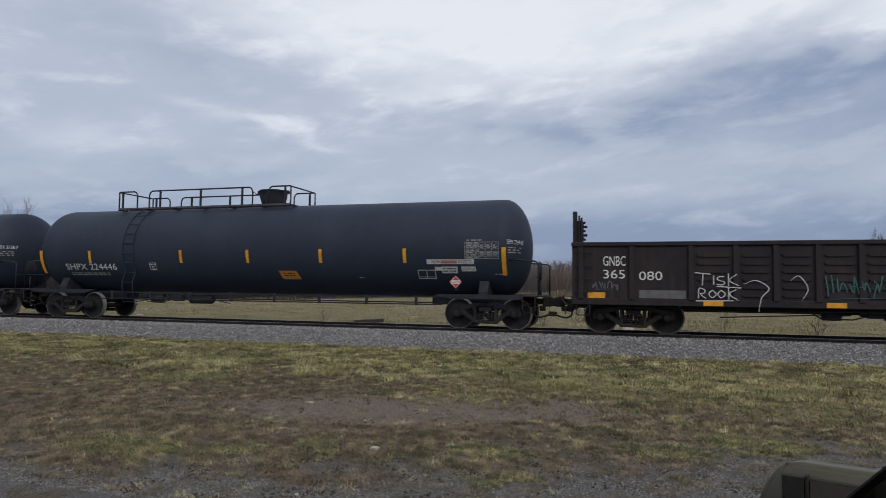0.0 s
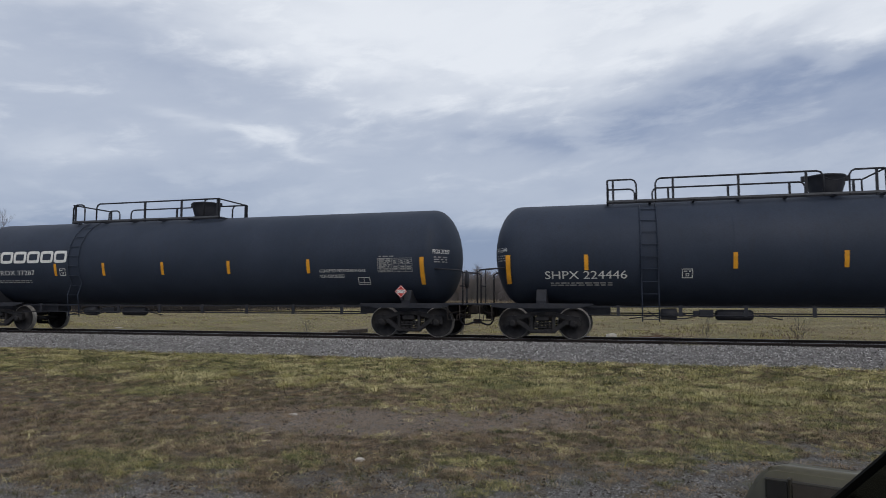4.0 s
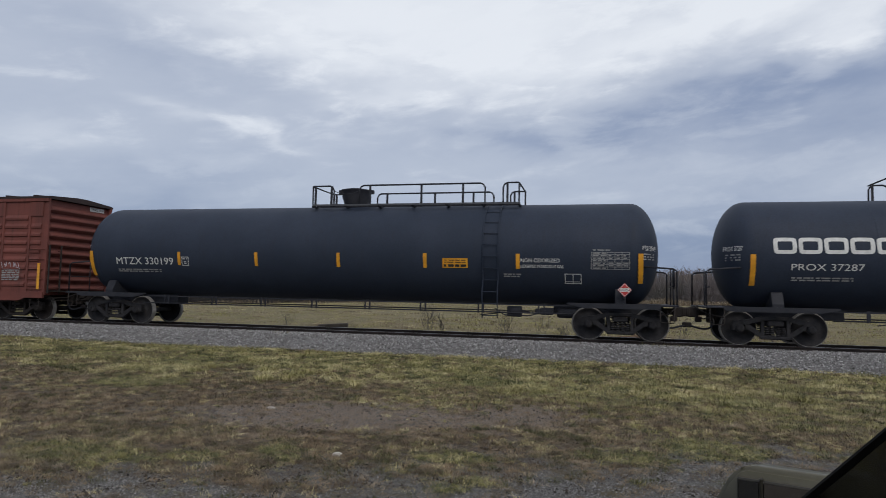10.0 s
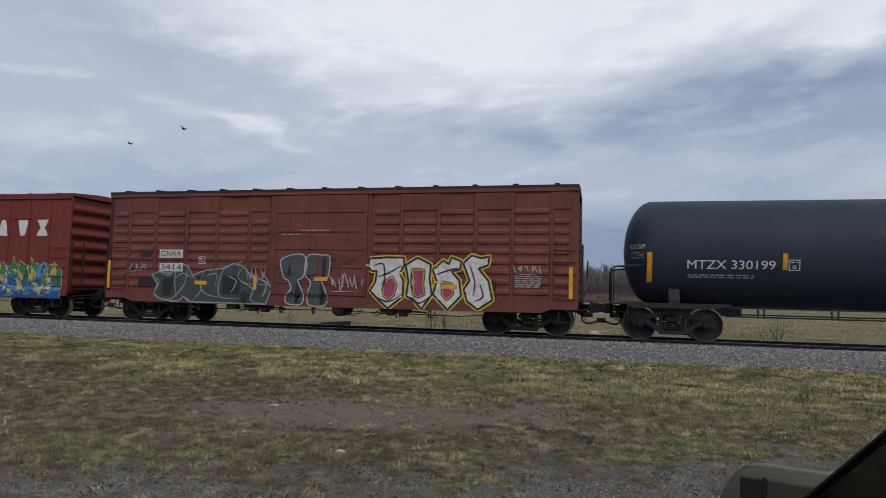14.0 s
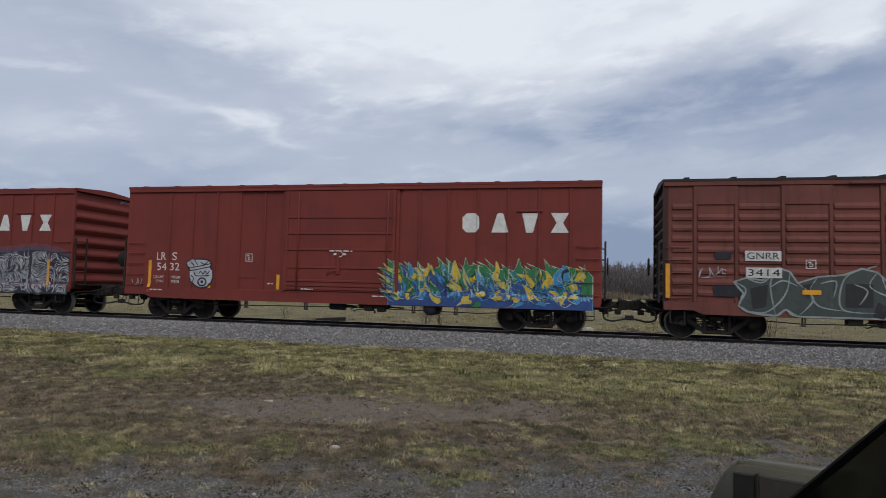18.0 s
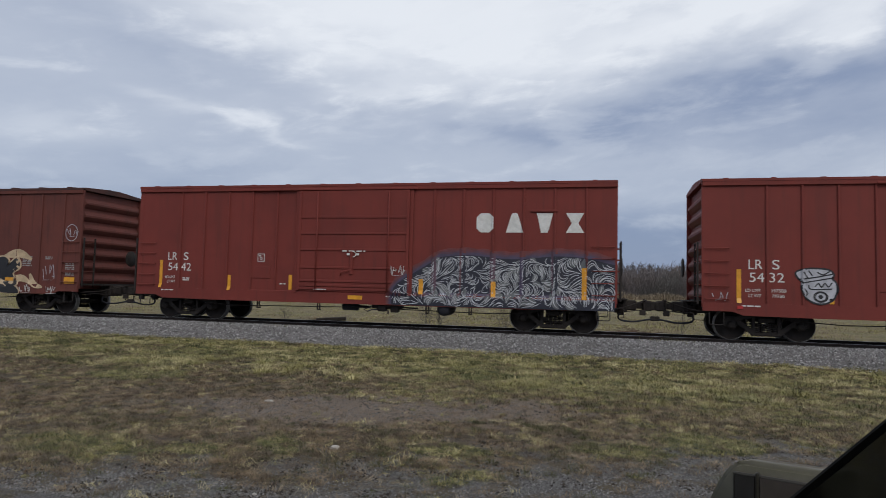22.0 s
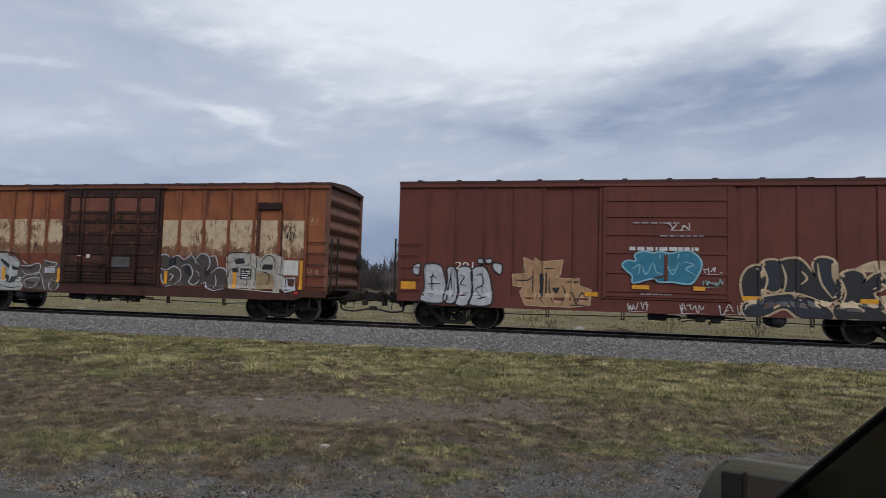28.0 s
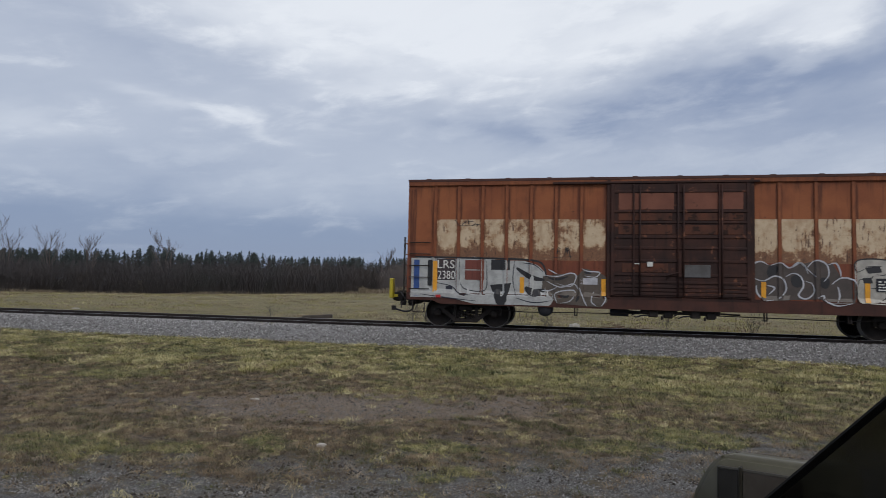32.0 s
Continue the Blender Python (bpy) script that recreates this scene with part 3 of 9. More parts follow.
def coupler(car, x, s, u=None, z=0.84):
    """Draft gear, coupler head, lift lever and air hoses at one end."""
    r = REACH.get(round(u, 2), 0.80) if u is not None else 0.74
    m = M().box(x - s * 0.2, x + s * (r - 0.28), -0.11, 0.11, z - 0.09, z + 0.09, 0.02)
    m.box(x + s * (r - 0.34), x + s * (r - 0.05), -0.18, 0.14, z - 0.15, z + 0.15, 0.04)
    m.box(x + s * (r - 0.12), x + s * (r + 0.01), -0.20, -0.04, z - 0.13, z + 0.13, 0.03)
    part("coupler", m, GRIME, car)
    if r > 0.8:
        part("cushion_sleeve", M().box(x, x + s * (r - 0.50), -0.24, 0.24, z - 0.14, z + 0.15, 0.03).box(x + s * 0.18, x + s * 0.34, -0.34, 0.3, z - 0.20, z + 0.20, 0.03), GRIME, car)
    part("striker", M().box(x - s * 0.04, x + s * 0.12, -0.36, 0.36, z - 0.22, z + 0.20, 0.03).box(x + s * 0.05, x + s * 0.24, -0.42, -0.30, z - 0.28, z + 0.06, 0.02), GRIME, car)
    part("draft_sill", M().box(x - s * 0.9, x + s * 0.10, -0.28, 0.28, z - 0.16, z + 0.16, 0.02), GRIME, car)
    m = M().tube([(x - s * 0.1, -1.25, z - 0.10), (x + s * 0.14, -1.20, z - 0.06), (x + s * 0.26, -0.75, z - 0.04), (x + s * (r - 0.22), -0.22, z + 0.17)], 0.020, 6)
    part("lift_rod", m, GRIME, car)
    part("angle_cock", M().box(x + s * 0.10, x + s * 0.24, -0.46, -0.34, z - 0.22, z - 0.08, 0.02).rod((x + s * 0.17, -0.40, z - 0.10), (x + s * 0.17, -0.40, z + 0.06), 0.022, 6), GRIME, car)
    m = M().tube(spline3([(x + s * 0.17, -0.40, z - 0.20), (x + s * 0.09, -0.42, z - 0.30), (x + s * 0.15, -0.42, z - 0.42), (x + s * r * 0.45, -0.40, z - 0.46), (x + s * r * 0.78, -0.36, z - 0.40), (x + s * r, -0.30, z - 0.36)]), 0.027, 8)
    part("air_hose", m, BLACK, car, "black rubber brake hose")
    part("hose_coupling", M().box(x + s * (r - 0.13), x + s * (r + 0.01), -0.35, -0.25, z - 0.43, z - 0.29, 0.02), GRIME, car)
    part("yoke_bolts", M().rod((x + s * (r - 0.30), -0.19, z - 0.26), (x + s * (r - 0.30), -0.19, z + 0.20), 0.03, 6).box(x + s * (r - 0.42), x + s * (r - 0.24), -0.22, -0.10, z - 0.28, z - 0.12, 0.02), GRIME, car)
    m = M().tube([(x + s * (r - 0.15), 0.0, z - 0.1), (x + s * 0.30, -0.3, z - 0.18), (x + s * 0.22, -0.9, z - 0.12), (x + s * 0.20, -1.30, z - 0.15), (x + s * 0.20, -1.38, z - 0.32)], 0.014, 6)
    part("uncoupling_lever", m, GRIME, car)


def brake_gear(car, xc, z=0.62, half=3.6, y=-1.05):
    """Reservoir, cylinder, rods and hangers under the middle."""
    m = M().lathe([(-0.50, 0.03), (-0.48, 0.11), (-0.42, 0.15), (0.42, 0.15), (0.48, 0.11), (0.50, 0.03)], "x", (xc + 0.8, y + 0.35, z), 16)
    part("air_reservoir", m, BLACK, car)
    m = M().lathe([(-0.25, 0.06), (-0.24, 0.16), (0.18, 0.17), (0.20, 0.05), (0.42, 0.035)], "x", (xc - 0.9, y + 0.2, z + 0.02), 14)
    part("brake_cylinder", m, BLACK, car)
    m = M().box(xc - 0.15, xc + 0.22, y - 0.02, y + 0.22, z - 0.06, z + 0.15, 0.02).box(xc - 0.30, xc - 0.12, y, y + 0.18, z - 0.02, z + 0.12, 0.02)
    part("control_valve", m, BLACK, car)
    part("brake_rod", M().rod((xc - half, y + 0.3, z - 0.12), (xc - 1.1, y + 0.2, z), 0.016, 6), BLACK, car)
    part("brake_rod", M().rod((xc + 1.4, y + 0.2, z), (xc + half, y + 0.3, z - 0.12), 0.016, 6), BLACK, car)
    m = M().tube([(xc - 0.2, y, z - 0.02), (xc - 0.5, y - 0.02, z - 0.10), (xc - 1.2, y, z - 0.09), (xc - 1.5, y + 0.05, z + 0.1)], 0.018, 6)
    part("brake_pipe", m, BLACK, car)


def stirrup(car, x, y, z, drop=0.34, w=0.36):
    s = 1 if y > 0 else -1
    m = M().tube([(x - w / 2, y, z), (x - w / 2, y + s * 0.01, z - drop + 0.03), (x - w / 2 + 0.03, y + s * 0.01, z - drop), (x + w / 2 - 0.03, y + s * 0.01, z - drop), (x + w / 2, y + s * 0.01, z - drop + 0.03), (x + w / 2, y, z)], 0.014, 6)
    part("step", m, GRIME, car)


def grab(x0, x1, y, z, out=0.07, r=0.012):
    s = 1 if y > 0 else -1
    return M().tube([(x0, y, z), (x0, y + s * out, z), (x1, y + s * out, z), (x1, y, z)], r, 6)


# ---- lettering and paint laid on a skin ----
LETTERS = {}


def letters(body, height, width=None):
    """Flat characters as a mesh in x and z, of that height; width squeezes or stretches them."""
    key = body
    if key not in LETTERS:
        cu = bpy.data.curves.new("letters", "FONT")
        cu.body, cu.size, cu.resolution_u = body, 1.0, 3
        ob = new("letters", cu)
        me = bpy.data.meshes.new_from_object(ob.evaluated_get(bpy.context.evaluated_depsgraph_get()))
        vs = [(v.co.x, v.co.y) for v in me.vertices]
        fs = [tuple(p.vertices) for p in me.polygons]
        bpy.data.objects.remove(ob), bpy.data.curves.remove(cu), bpy.data.meshes.remove(me)
        LETTERS[key] = (vs, fs)
    vs, fs = LETTERS[key]
    x0, x1 = min(v[0] for v in vs), max(v[0] for v in vs)
    z0, z1 = min(v[1] for v in vs), max(v[1] for v in vs)
    kz = height / (z1 - z0)
    kx = width / (x1 - x0) if width else kz
    return [((x - x0) * kx, (z - z0) * kz) for x, z in vs], fs


class Decal:
    """Paint on a car's near side. skin(x, z) gives the side's y."""

    def __init__(self, skin, off=0.004):
        self.skin, self.off, self.m, self.strokes = skin, off, M(), 0

    def put(self, pts, faces):
        pts = [(x, max(z, 0.668)) for x, z in pts]
        self.strokes += 1
        self.m.add([(x, self.skin(x, z) - self.off, z) for x, z in pts], faces)
        return self

    def text(self, body, x, z, height, width=None):
        vs, fs = letters(body, height, width)
        return self.put([(x + a, z + b) for a, b in vs], fs)

    def rect(self, x0, x1, z0, z1):
        nx, nz = max(1, round((x1 - x0) / 0.12)), max(1, round((z1 - z0) / 0.12))
        pts = [(x0 + (x1 - x0) * i / nx, z0 + (z1 - z0) * j / nz) for j in range(nz + 1) for i in range(nx + 1)]
        return self.put(pts, [(j * (nx + 1) + i, j * (nx + 1) + i + 1, (j + 1) * (nx + 1) + i + 1, (j + 1) * (nx + 1) + i) for j in range(nz) for i in range(nx)])

    def ring(self, x0, x1, z0, z1, w):
        return self.rect(x0, x1, z0, z0 + w).rect(x0, x1, z1 - w, z1).rect(x0, x0 + w, z0 + w, z1 - w).rect(x1 - w, x1, z0 + w, z1 - w)

    def bars(self, x, z, n, lengths, h=0.035, gap=0.06, seed=1):
        """Rows of small writing that cannot be read."""
        rng = random.Random(seed)
        for i in range(n):
            a, end = x, x + lengths
            while a < end - 0.03:
                b = min(end, a + rng.uniform(0.05, 0.22))
                self.rect(a, b, z - i * gap, z - i * gap + h)
                a = b + rng.uniform(0.02, 0.06)
        return self

    def line(self, pts, w, taper=None):
        """A stroke along the points."""
        fine = []
        for (a, b), (c, d) in zip(pts, pts[1:]):
            n = max(1, int(math.hypot(c - a, d - b) / 0.06))
            fine += [(a + (c - a) * i / n, b + (d - b) * i / n) for i in range(n)]
        fine.append(pts[-1])
        out = []
        for i, (x, z) in enumerate(fine):
            a, b = fine[max(i - 1, 0)], fine[min(i + 1, len(fine) - 1)]
            dx, dz = b[0] - a[0], b[1] - a[1]
            l = math.hypot(dx, dz) or 1.0
            t = i / max(1, len(fine) - 1)
            k = w / 2 * (1.0 if not taper else min(1.0, 0.3 + 4 * t) * max(0.02, 1 - t) ** 0.7 if taper == "tip" else math.sin(math.pi * (0.12 + 0.8 * t)))
            out += [(x - dz / l * k, z + dx / l * k), (x + dz / l * k, z - dx / l * k)]
        return self.put(out, [(2 * i, 2 * i + 1, 2 * i + 3, 2 * i + 2) for i in range(len(fine) - 1)])

    def curve(self, pts, w, closed=False, taper=None, steps=5):
        return self.line(spline(pts, closed, steps), w, taper)

    def fill(self, poly, dx=0.06):
        """A filled outline, cut into narrow upright strips that follow the skin."""
        x0, x1 = min(p[0] for p in poly), max(p[0] for p in poly)
        n = max(2, int((x1 - x0) / dx))

        def cut(x):
            zs = []
            for (a, b), (c, d) in zip(poly, poly[1:] + poly[:1]):
                if (a <= x) != (c <= x):
                    zs.append(b + (d - b) * (x - a) / (c - a))
            return sorted(zs)
        cols = [x0 + 1e-4 + (x1 - x0 - 2e-4) * i / n for i in range(n + 1)]
        for a, b in zip(cols, cols[1:]):
            za, zb = cut(a), cut(b)
            if len(za) != len(zb):
                mid = cut((a + b) / 2)
                za = zb = mid
            for i in range(0, len(za) - 1, 2):
                k = max(1, int(max(za[i + 1] - za[i], zb[i + 1] - zb[i]) / 0.12))
                pts = [(xx, zz[i] + (zz[i + 1] - zz[i]) * j / k) for j in range(k + 1) for xx, zz in ((a, za), (b, zb))]
                self.put(pts, [(2 * j, 2 * j + 1, 2 * j + 3, 2 * j + 2) for j in range(k)])
        return self

    def done(self, name, material, parent, label=""):
        ob = part(name, self.m.mesh(name, material, True), None, parent, label)
        if self.strokes > 1 and name in ("graffiti_outline", "graffiti_edge", "graffiti_fill", "graffiti_tag", "small_print"):
            tagged(ob, kind="stuff")
        return ob


def spline(pts, closed=False, steps=5):
    """A smooth curve through the points."""
    n = len(pts)
    out = []
    for i in range(n if closed else n - 1):
        p = [pts[(i + k) % n] if closed else pts[min(max(i + k, 0), n - 1)] for k in (-1, 0, 1, 2)]
        for j in range(steps):
            t = j / steps
            out.append(tuple(0.5 * (2 * p[1][a] + (p[2][a] - p[0][a]) * t + (2 * p[0][a] - 5 * p[1][a] + 4 * p[2][a] - p[3][a]) * t * t + (3 * p[1][a] - p[0][a] - 3 * p[2][a] + p[3][a]) * t ** 3) for a in (0, 1)))
    out.append(pts[0] if closed else pts[-1])
    return out


# ---- rolling stock: box cars ----
CARS = []           # each car with its place along the train
SIDE, POST = -1.465, -1.505
EAVE = 4.33


def car_thing(name, label, uc, category="freight car"):
    car = thing(name, label, category, "cars of the train", at=(uc, YC, 0))
    CARS.append((car, uc))
    return car


def box_end(car, x, s, paint, ribs=9, z0=0.98, z1=4.05):
    """A corrugated end wall with ladder and grab irons."""
    m, ribs_made = M(), []
    m.box(x - s * 0.18, x - s * 0.115, -1.46, 1.46, z0 - 0.1, EAVE - 0.1)
    step = (z1 - z0) / ribs
    for i in range(ribs):
        z = z0 + (i + 0.5) * step
        prof = [(0, -0.44), (0.045, -0.34), (0.115, -0.10), (0.115, 0.04), (0.07, 0.20), (0.02, 0.32), (0, 0.40)]
        vs = []
        for y, k in ((-1.44, 0.0), (-1.30, 1.0), (1.30, 1.0), (1.44, 0.0)):
            vs += [(x + s * (d * k - 0.114), y, z + h * step) for d, h in prof]
        n = len(prof)
        ribs_made.append(M().add(vs, [(r * n + j, r * n + j + 1, (r + 1) * n + j + 1, (r + 1) * n + j) for r in range(3) for j in range(n - 1)]))
    m.box(x - s * 0.12, x + s * 0.02, -1.47, -1.40, z0 - 0.1, EAVE - 0.03).box(x - s * 0.12, x + s * 0.02, 1.40, 1.47, z0 - 0.1, EAVE - 0.03)
    end = part("end_wall", m, paint, car, "corrugated steel end wall")
    for q in ribs_made:
        part("end_rib", q, paint, end)
    for i in range(5):
        m = M().tube([(x, -1.40, 1.15 + i * 0.32), (x + s * 0.12, -1.40, 1.15 + i * 0.32), (x + s * 0.12, -0.95, 1.15 + i * 0.32), (x, -0.95, 1.15 + i * 0.32)], 0.012, 6)
        part("rung", m, paint, end)
    for y in (-1.42, -0.93):
        part("ladder_rail", M().box(x + s * 0.09, x + s * 0.14, y - 0.02, y + 0.02, 0.95, 2.62, 0.006), GRIME, end)
    m = M().box(x - s * 0.1, x + s * 0.32, -1.2, 1.2, 1.0, 1.03)
    part("crossover_platform", m, GRIME, end)
    m = M().lathe([(-0.02, 0.27), (0.0, 0.29), (0.02, 0.27)], "x", (x + s * 0.22, 0.75, 2.0), 18)
    part("hand_brake_wheel", m, GRIME, end)


def box_roof(car, xa, xb, material, ribs=13, rise=0.035):
    prof = [(-1.53, EAVE - 0.08), (-1.53, EAVE - 0.01), (-1.42, EAVE + 0.01), (-0.25, EAVE + 0.10), (0.25, EAVE + 0.10), (1.42, EAVE + 0.01), (1.53, EAVE - 0.01), (1.53, EAVE - 0.08)]
    m = M()
    n = len(prof)
    m.add([(x, y, z) for x in (xa - 0.02, xb + 0.02) for y, z in prof], [(j, (j + 1) % n, n + (j + 1) % n, n + j) for j in range(n)] + [tuple(range(n)), tuple(n + j for j in range(n))])
    roof = part("roof", m, material, car)
    rib = M()
    rp = [(-1.50, EAVE + 0.000), (-0.25, EAVE + 0.10), (0.25, EAVE + 0.10), (1.50, EAVE + 0.000)]
    for (y0, z0), (y1, z1) in zip(rp, rp[1:]):
        rib.add([(sx, y, z + dz) for sx in (-0.06, 0.06) for y, z in ((y0, z0), (y1, z1)) for dz in (-0.005, rise)], [(0, 1, 3, 2), (4, 6, 7, 5), (1, 5, 7, 3), (0, 4, 5, 1), (2, 3, 7, 6)])
    rm = rib.mesh("roof_rib", material)
    for i in range(ribs):
        part("roof_rib", rm, None, roof, at=(xa + (xb - xa) * (i + 0.5) / ribs, 0, 0))


def skin_of(posts, half=0.045, door=None):
    """The near side's surface: sheet, posts and door."""
    def skin(x, z):
        if z < 1.016:
            return -1.517
        if door and door[0] <= x <= door[1]:
            return -1.578
        for p in posts:
            if abs(x - p) < half + 0.014:
                return POST
        return SIDE
    return skin


def sliding_door(car, xa, xb, paint, z0=1.02, z1=4.12, bars=(1.35, 1.75, 2.3, 2.8, 3.3), rods=(), name="door"):
    d = part(name, M().box(xa, xb, -1.545, -1.47, z0, z1, 0.01), paint, car, "closed sliding door")
    for z in bars:
        part("door_rib", M().box(xa + 0.04, xb - 0.04, -1.572, -1.543, z - 0.035, z + 0.035, 0.012), paint, d)
    for x in (xa + 0.04, xb - 0.04):
        part("door_stile", M().box(x - 0.05, x + 0.05, -1.575, -1.543, z0 + 0.01, z1 - 0.01, 0.012), paint, d)
    for x in rods:
        part("lock_rod", M().rod((x, -1.60, z0 + 0.02), (x, -1.60, z1 - 0.05), 0.022, 8), paint, d)
    part("latch", M().box((xa + xb) / 2 - 0.05, (xa + xb) / 2 + 0.05, -1.61, -1.54, 1.55, 2.25, 0.015).tube([((xa + xb) / 2 + 0.02, -1.6, 1.7), ((xa + xb) / 2 - 0.3, -1.63, 1.62), ((xa + xb) / 2 - 0.32, -1.63, 1.50)], 0.018, 6), paint, d)
    part("lower_door_track", M().box(xa - 1.6, xb + 0.25, -1.514, -1.47, z0 - 0.10, z0 - 0.005, 0.012), paint, car)
    part("upper_door_track", M().box(xa - 1.6, xb + 0.25, -1.57, -1.47, z1 + 0.005, z1 + 0.07, 0.012), paint, car)
    for x in (xa - 0.06, xb + 0.06):
        part("door_post", M().box(x - 0.055, x + 0.055, -1.525, -1.46, 0.95, EAVE - 0.09, 0.01), paint, car)


# what hangs under a box car's floor: kind and place along the car
UNDER = (("hanger", -3.25), ("hanger", -1.2), ("valve", 1.0), ("round", 2.75), ("hanger", 2.26), ("hanger", 3.55), ("cylinder", -0.2))


def under_gear(car, items, sill):
    """Brake valves, reservoirs, cylinders and rod hangers under the sill."""
    for kind, x in items:
        if kind == "hanger":
            part("rod_hanger", M().box(x - 0.05, x - 0.015, -1.40, -1.36, 0.44, sill + 0.08).box(x + 0.02, x + 0.05, -1.40, -1.36, 0.47, sill + 0.08).box(x - 0.05, x + 0.05, -1.40, -1.30, 0.44, 0.47), GRIME, car)
        elif kind == "valve":
            m = M().box(x - 0.50, x + 0.46, -1.34, -1.05, 0.55, 0.70, 0.03).box(x - 0.30, x - 0.05, -1.38, -1.10, 0.46, 0.66, 0.03).box(x + 0.10, x + 0.34, -1.36, -1.12, 0.44, 0.64, 0.03)
            m.rod((x + 0.46, -1.30, 0.60), (x + 0.95, -1.30, 0.58), 0.025, 6).rod((x + 0.05, -1.38, 0.5), (x + 0.05, -1.38, 0.40), 0.03, 6)
            part("control_valve", m, GRIME, car)
            part("brake_pipe", M().tube([(x - 0.5, -1.30, 0.62), (x - 0.75, -1.32, 0.50), (x - 0.62, -1.34, 0.45), (x - 0.5, -1.34, 0.50), (x - 0.3, -1.34, 0.52)], 0.018, 6), BLACK, car)
        elif kind == "round":
            part("air_reservoir", M().lathe([(-0.55, 0.02), (-0.52, 0.15), (-0.42, 0.21), (0.30, 0.21), (0.40, 0.15), (0.43, 0.02)], "y", (x, -0.92, 0.60), 18), BLACK, car)
        elif kind == "cylinder":
            part("brake_cylinder", M().lathe([(-0.32, 0.03), (-0.30, 0.12), (0.18, 0.13), (0.20, 0.05), (0.55, 0.03)], "x", (x, -1.10, 0.58), 14), BLACK, car)
        elif kind == "box":
            part("battery_box", M().box(x - 0.18, x + 0.18, -1.40, -1.15, 0.50, sill + 0.06, 0.02), GRIME, car)
        elif kind == "chain":
            for i in range(9):
                q = i / 8
                c = Vector((x + 0.62 * q, -1.36, 0.60 - 0.16 * math.sin(math.pi * q)))
                part("chain_link", M().lathe([(-0.012, 0.045), (0.0, 0.055), (0.012, 0.045), (0.0, 0.035), (-0.012, 0.045)], "y" if i % 2 else "z", c, 10, caps=False), GRIME, car)


def box_car(label, ua, ub, paint, trucks, posts, door, roof=None, r=0.419, wb=1.70, sill=0.66, bars=(1.35, 1.75, 2.3, 2.8, 3.3), rods=(), ribs=13, post_half=0.045, end_ribs=9, belly=0.0, name="box_car", rise=0.012, door_paint=None, under=UNDER, end_paint=None, grab_paint=None, sill_paint=None, front_paint=None):
    uc = (ua + ub) / 2
    xa, xb = ua - uc, ub - uc
    car = car_thing(name, label, uc, "box car")
    px = [p - uc for p in posts]
    dr = (door[0] - uc, door[1] - uc)
    part("side_wall", M().box(xa, xb, SIDE, SIDE + 0.04, 0.94, EAVE - 0.08), paint, car, "near steel side wall")
    part("side_wall", M().box(xa, xb, 1.425, 1.465, 0.94, EAVE - 0.08), paint, car)
    part("floor_pan", M().box(xa + 0.05, xb - 0.05, -1.42, 1.42, 1.0, 1.06), GRIME, car)
    for y0, y1 in ((-1.512, -1.43), (1.43, 1.512)):
        poly = [(xa, 1.0), (xa, sill + 0.12), (xa + 0.75, sill + 0.12), (xa + 1.0, sill + 0.02), (xa + 2.9, sill), (dr[0] - 0.6, sill), (dr[0], sill - belly), (dr[1], sill - belly), (dr[1] + 0.6, sill), (xb - 2.9, sill), (xb - 1.0, sill + 0.02), (xb - 0.75, sill + 0.12), (xb, sill + 0.12), (xb, 1.0)]
        part("side_sill", M().slab(poly, y0, y1), sill_paint or paint, car)
        part("top_chord", M().box(xa - 0.01, xb + 0.01, y0 - 0.012 * (y0 < 0), y1 + 0.012 * (y1 > 0), EAVE - 0.20, EAVE - 0.075, 0.012), paint, car)
    pm = M().box(-post_half, post_half, POST, SIDE + 0.01, 0.99, EAVE - 0.20, 0.012).mesh("post", paint)
    for p in px:
        part("post", pm, None, car, at=(p, 0, 0))
    fm = M().box(-post_half, post_half, 1.45, 1.505, 0.99, EAVE - 0.20).mesh("post", paint)
    for i in range(9):
        part("post", fm, None, car, at=(xa + (i + 0.5) * (xb - xa) / 9, 0, 0))
    sliding_door(car, dr[0], dr[1], door_paint or paint, bars=bars, rods=rods)
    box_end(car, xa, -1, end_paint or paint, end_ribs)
    box_end(car, xb, 1, front_paint or paint, end_ribs)
    box_roof(car, xa, xb, roof or paint, ribs, rise)
    part("centre_sill", M().box(xa + 0.4, xb - 0.4, -0.22, 0.22, 0.70, 1.0), GRIME, car)
    for x in (xa + 3.9, xa + 6.0, xb - 6.0, xb - 3.9):
        part("cross_bearer", M().slab([(x - 0.05, 1.0), (x + 0.05, 1.0), (x + 0.05, 0.8), (x - 0.05, 0.8)], -1.4, 1.4), GRIME, car)
    under_gear(car, under, sill)
    part("brake_pipe", M().tube([(xa + 2.6, -1.29, 0.55), (xa + 3.45, -1.29, 0.50), (0, -1.27, 0.56), (xb - 3.45, -1.29, 0.50), (xb - 2.6, -1.29, 0.55)], 0.014, 6), GRIME, car)
    for t in trucks:
        truck(car, t - uc, r, wb)
    for s, x in ((-1, xa), (1, xb)):
        coupler(car, x, s, x + uc)
        for y in (-1.47, 1.47):
            stirrup(car, x - s * 0.35, y, sill + 0.1)
        for i in range(5):
            part("grab_iron", grab(x - s * 0.06, x - s * 0.66, SIDE, 1.10 + i * 0.34, 0.06, 0.014), grab_paint or paint, car)
    return car, uc, skin_of(px, post_half, (dr[0], dr[1]))


def strip(car, skin, x, z0, z1, w=0.11, off=0.008):
    """One yellow reflective strip."""
    d = Decal(skin, off)
    d.rect(x - w / 2, x + w / 2, z0, z1)
    d.done("reflector_strip", YELLOW, car, "yellow reflective strip")


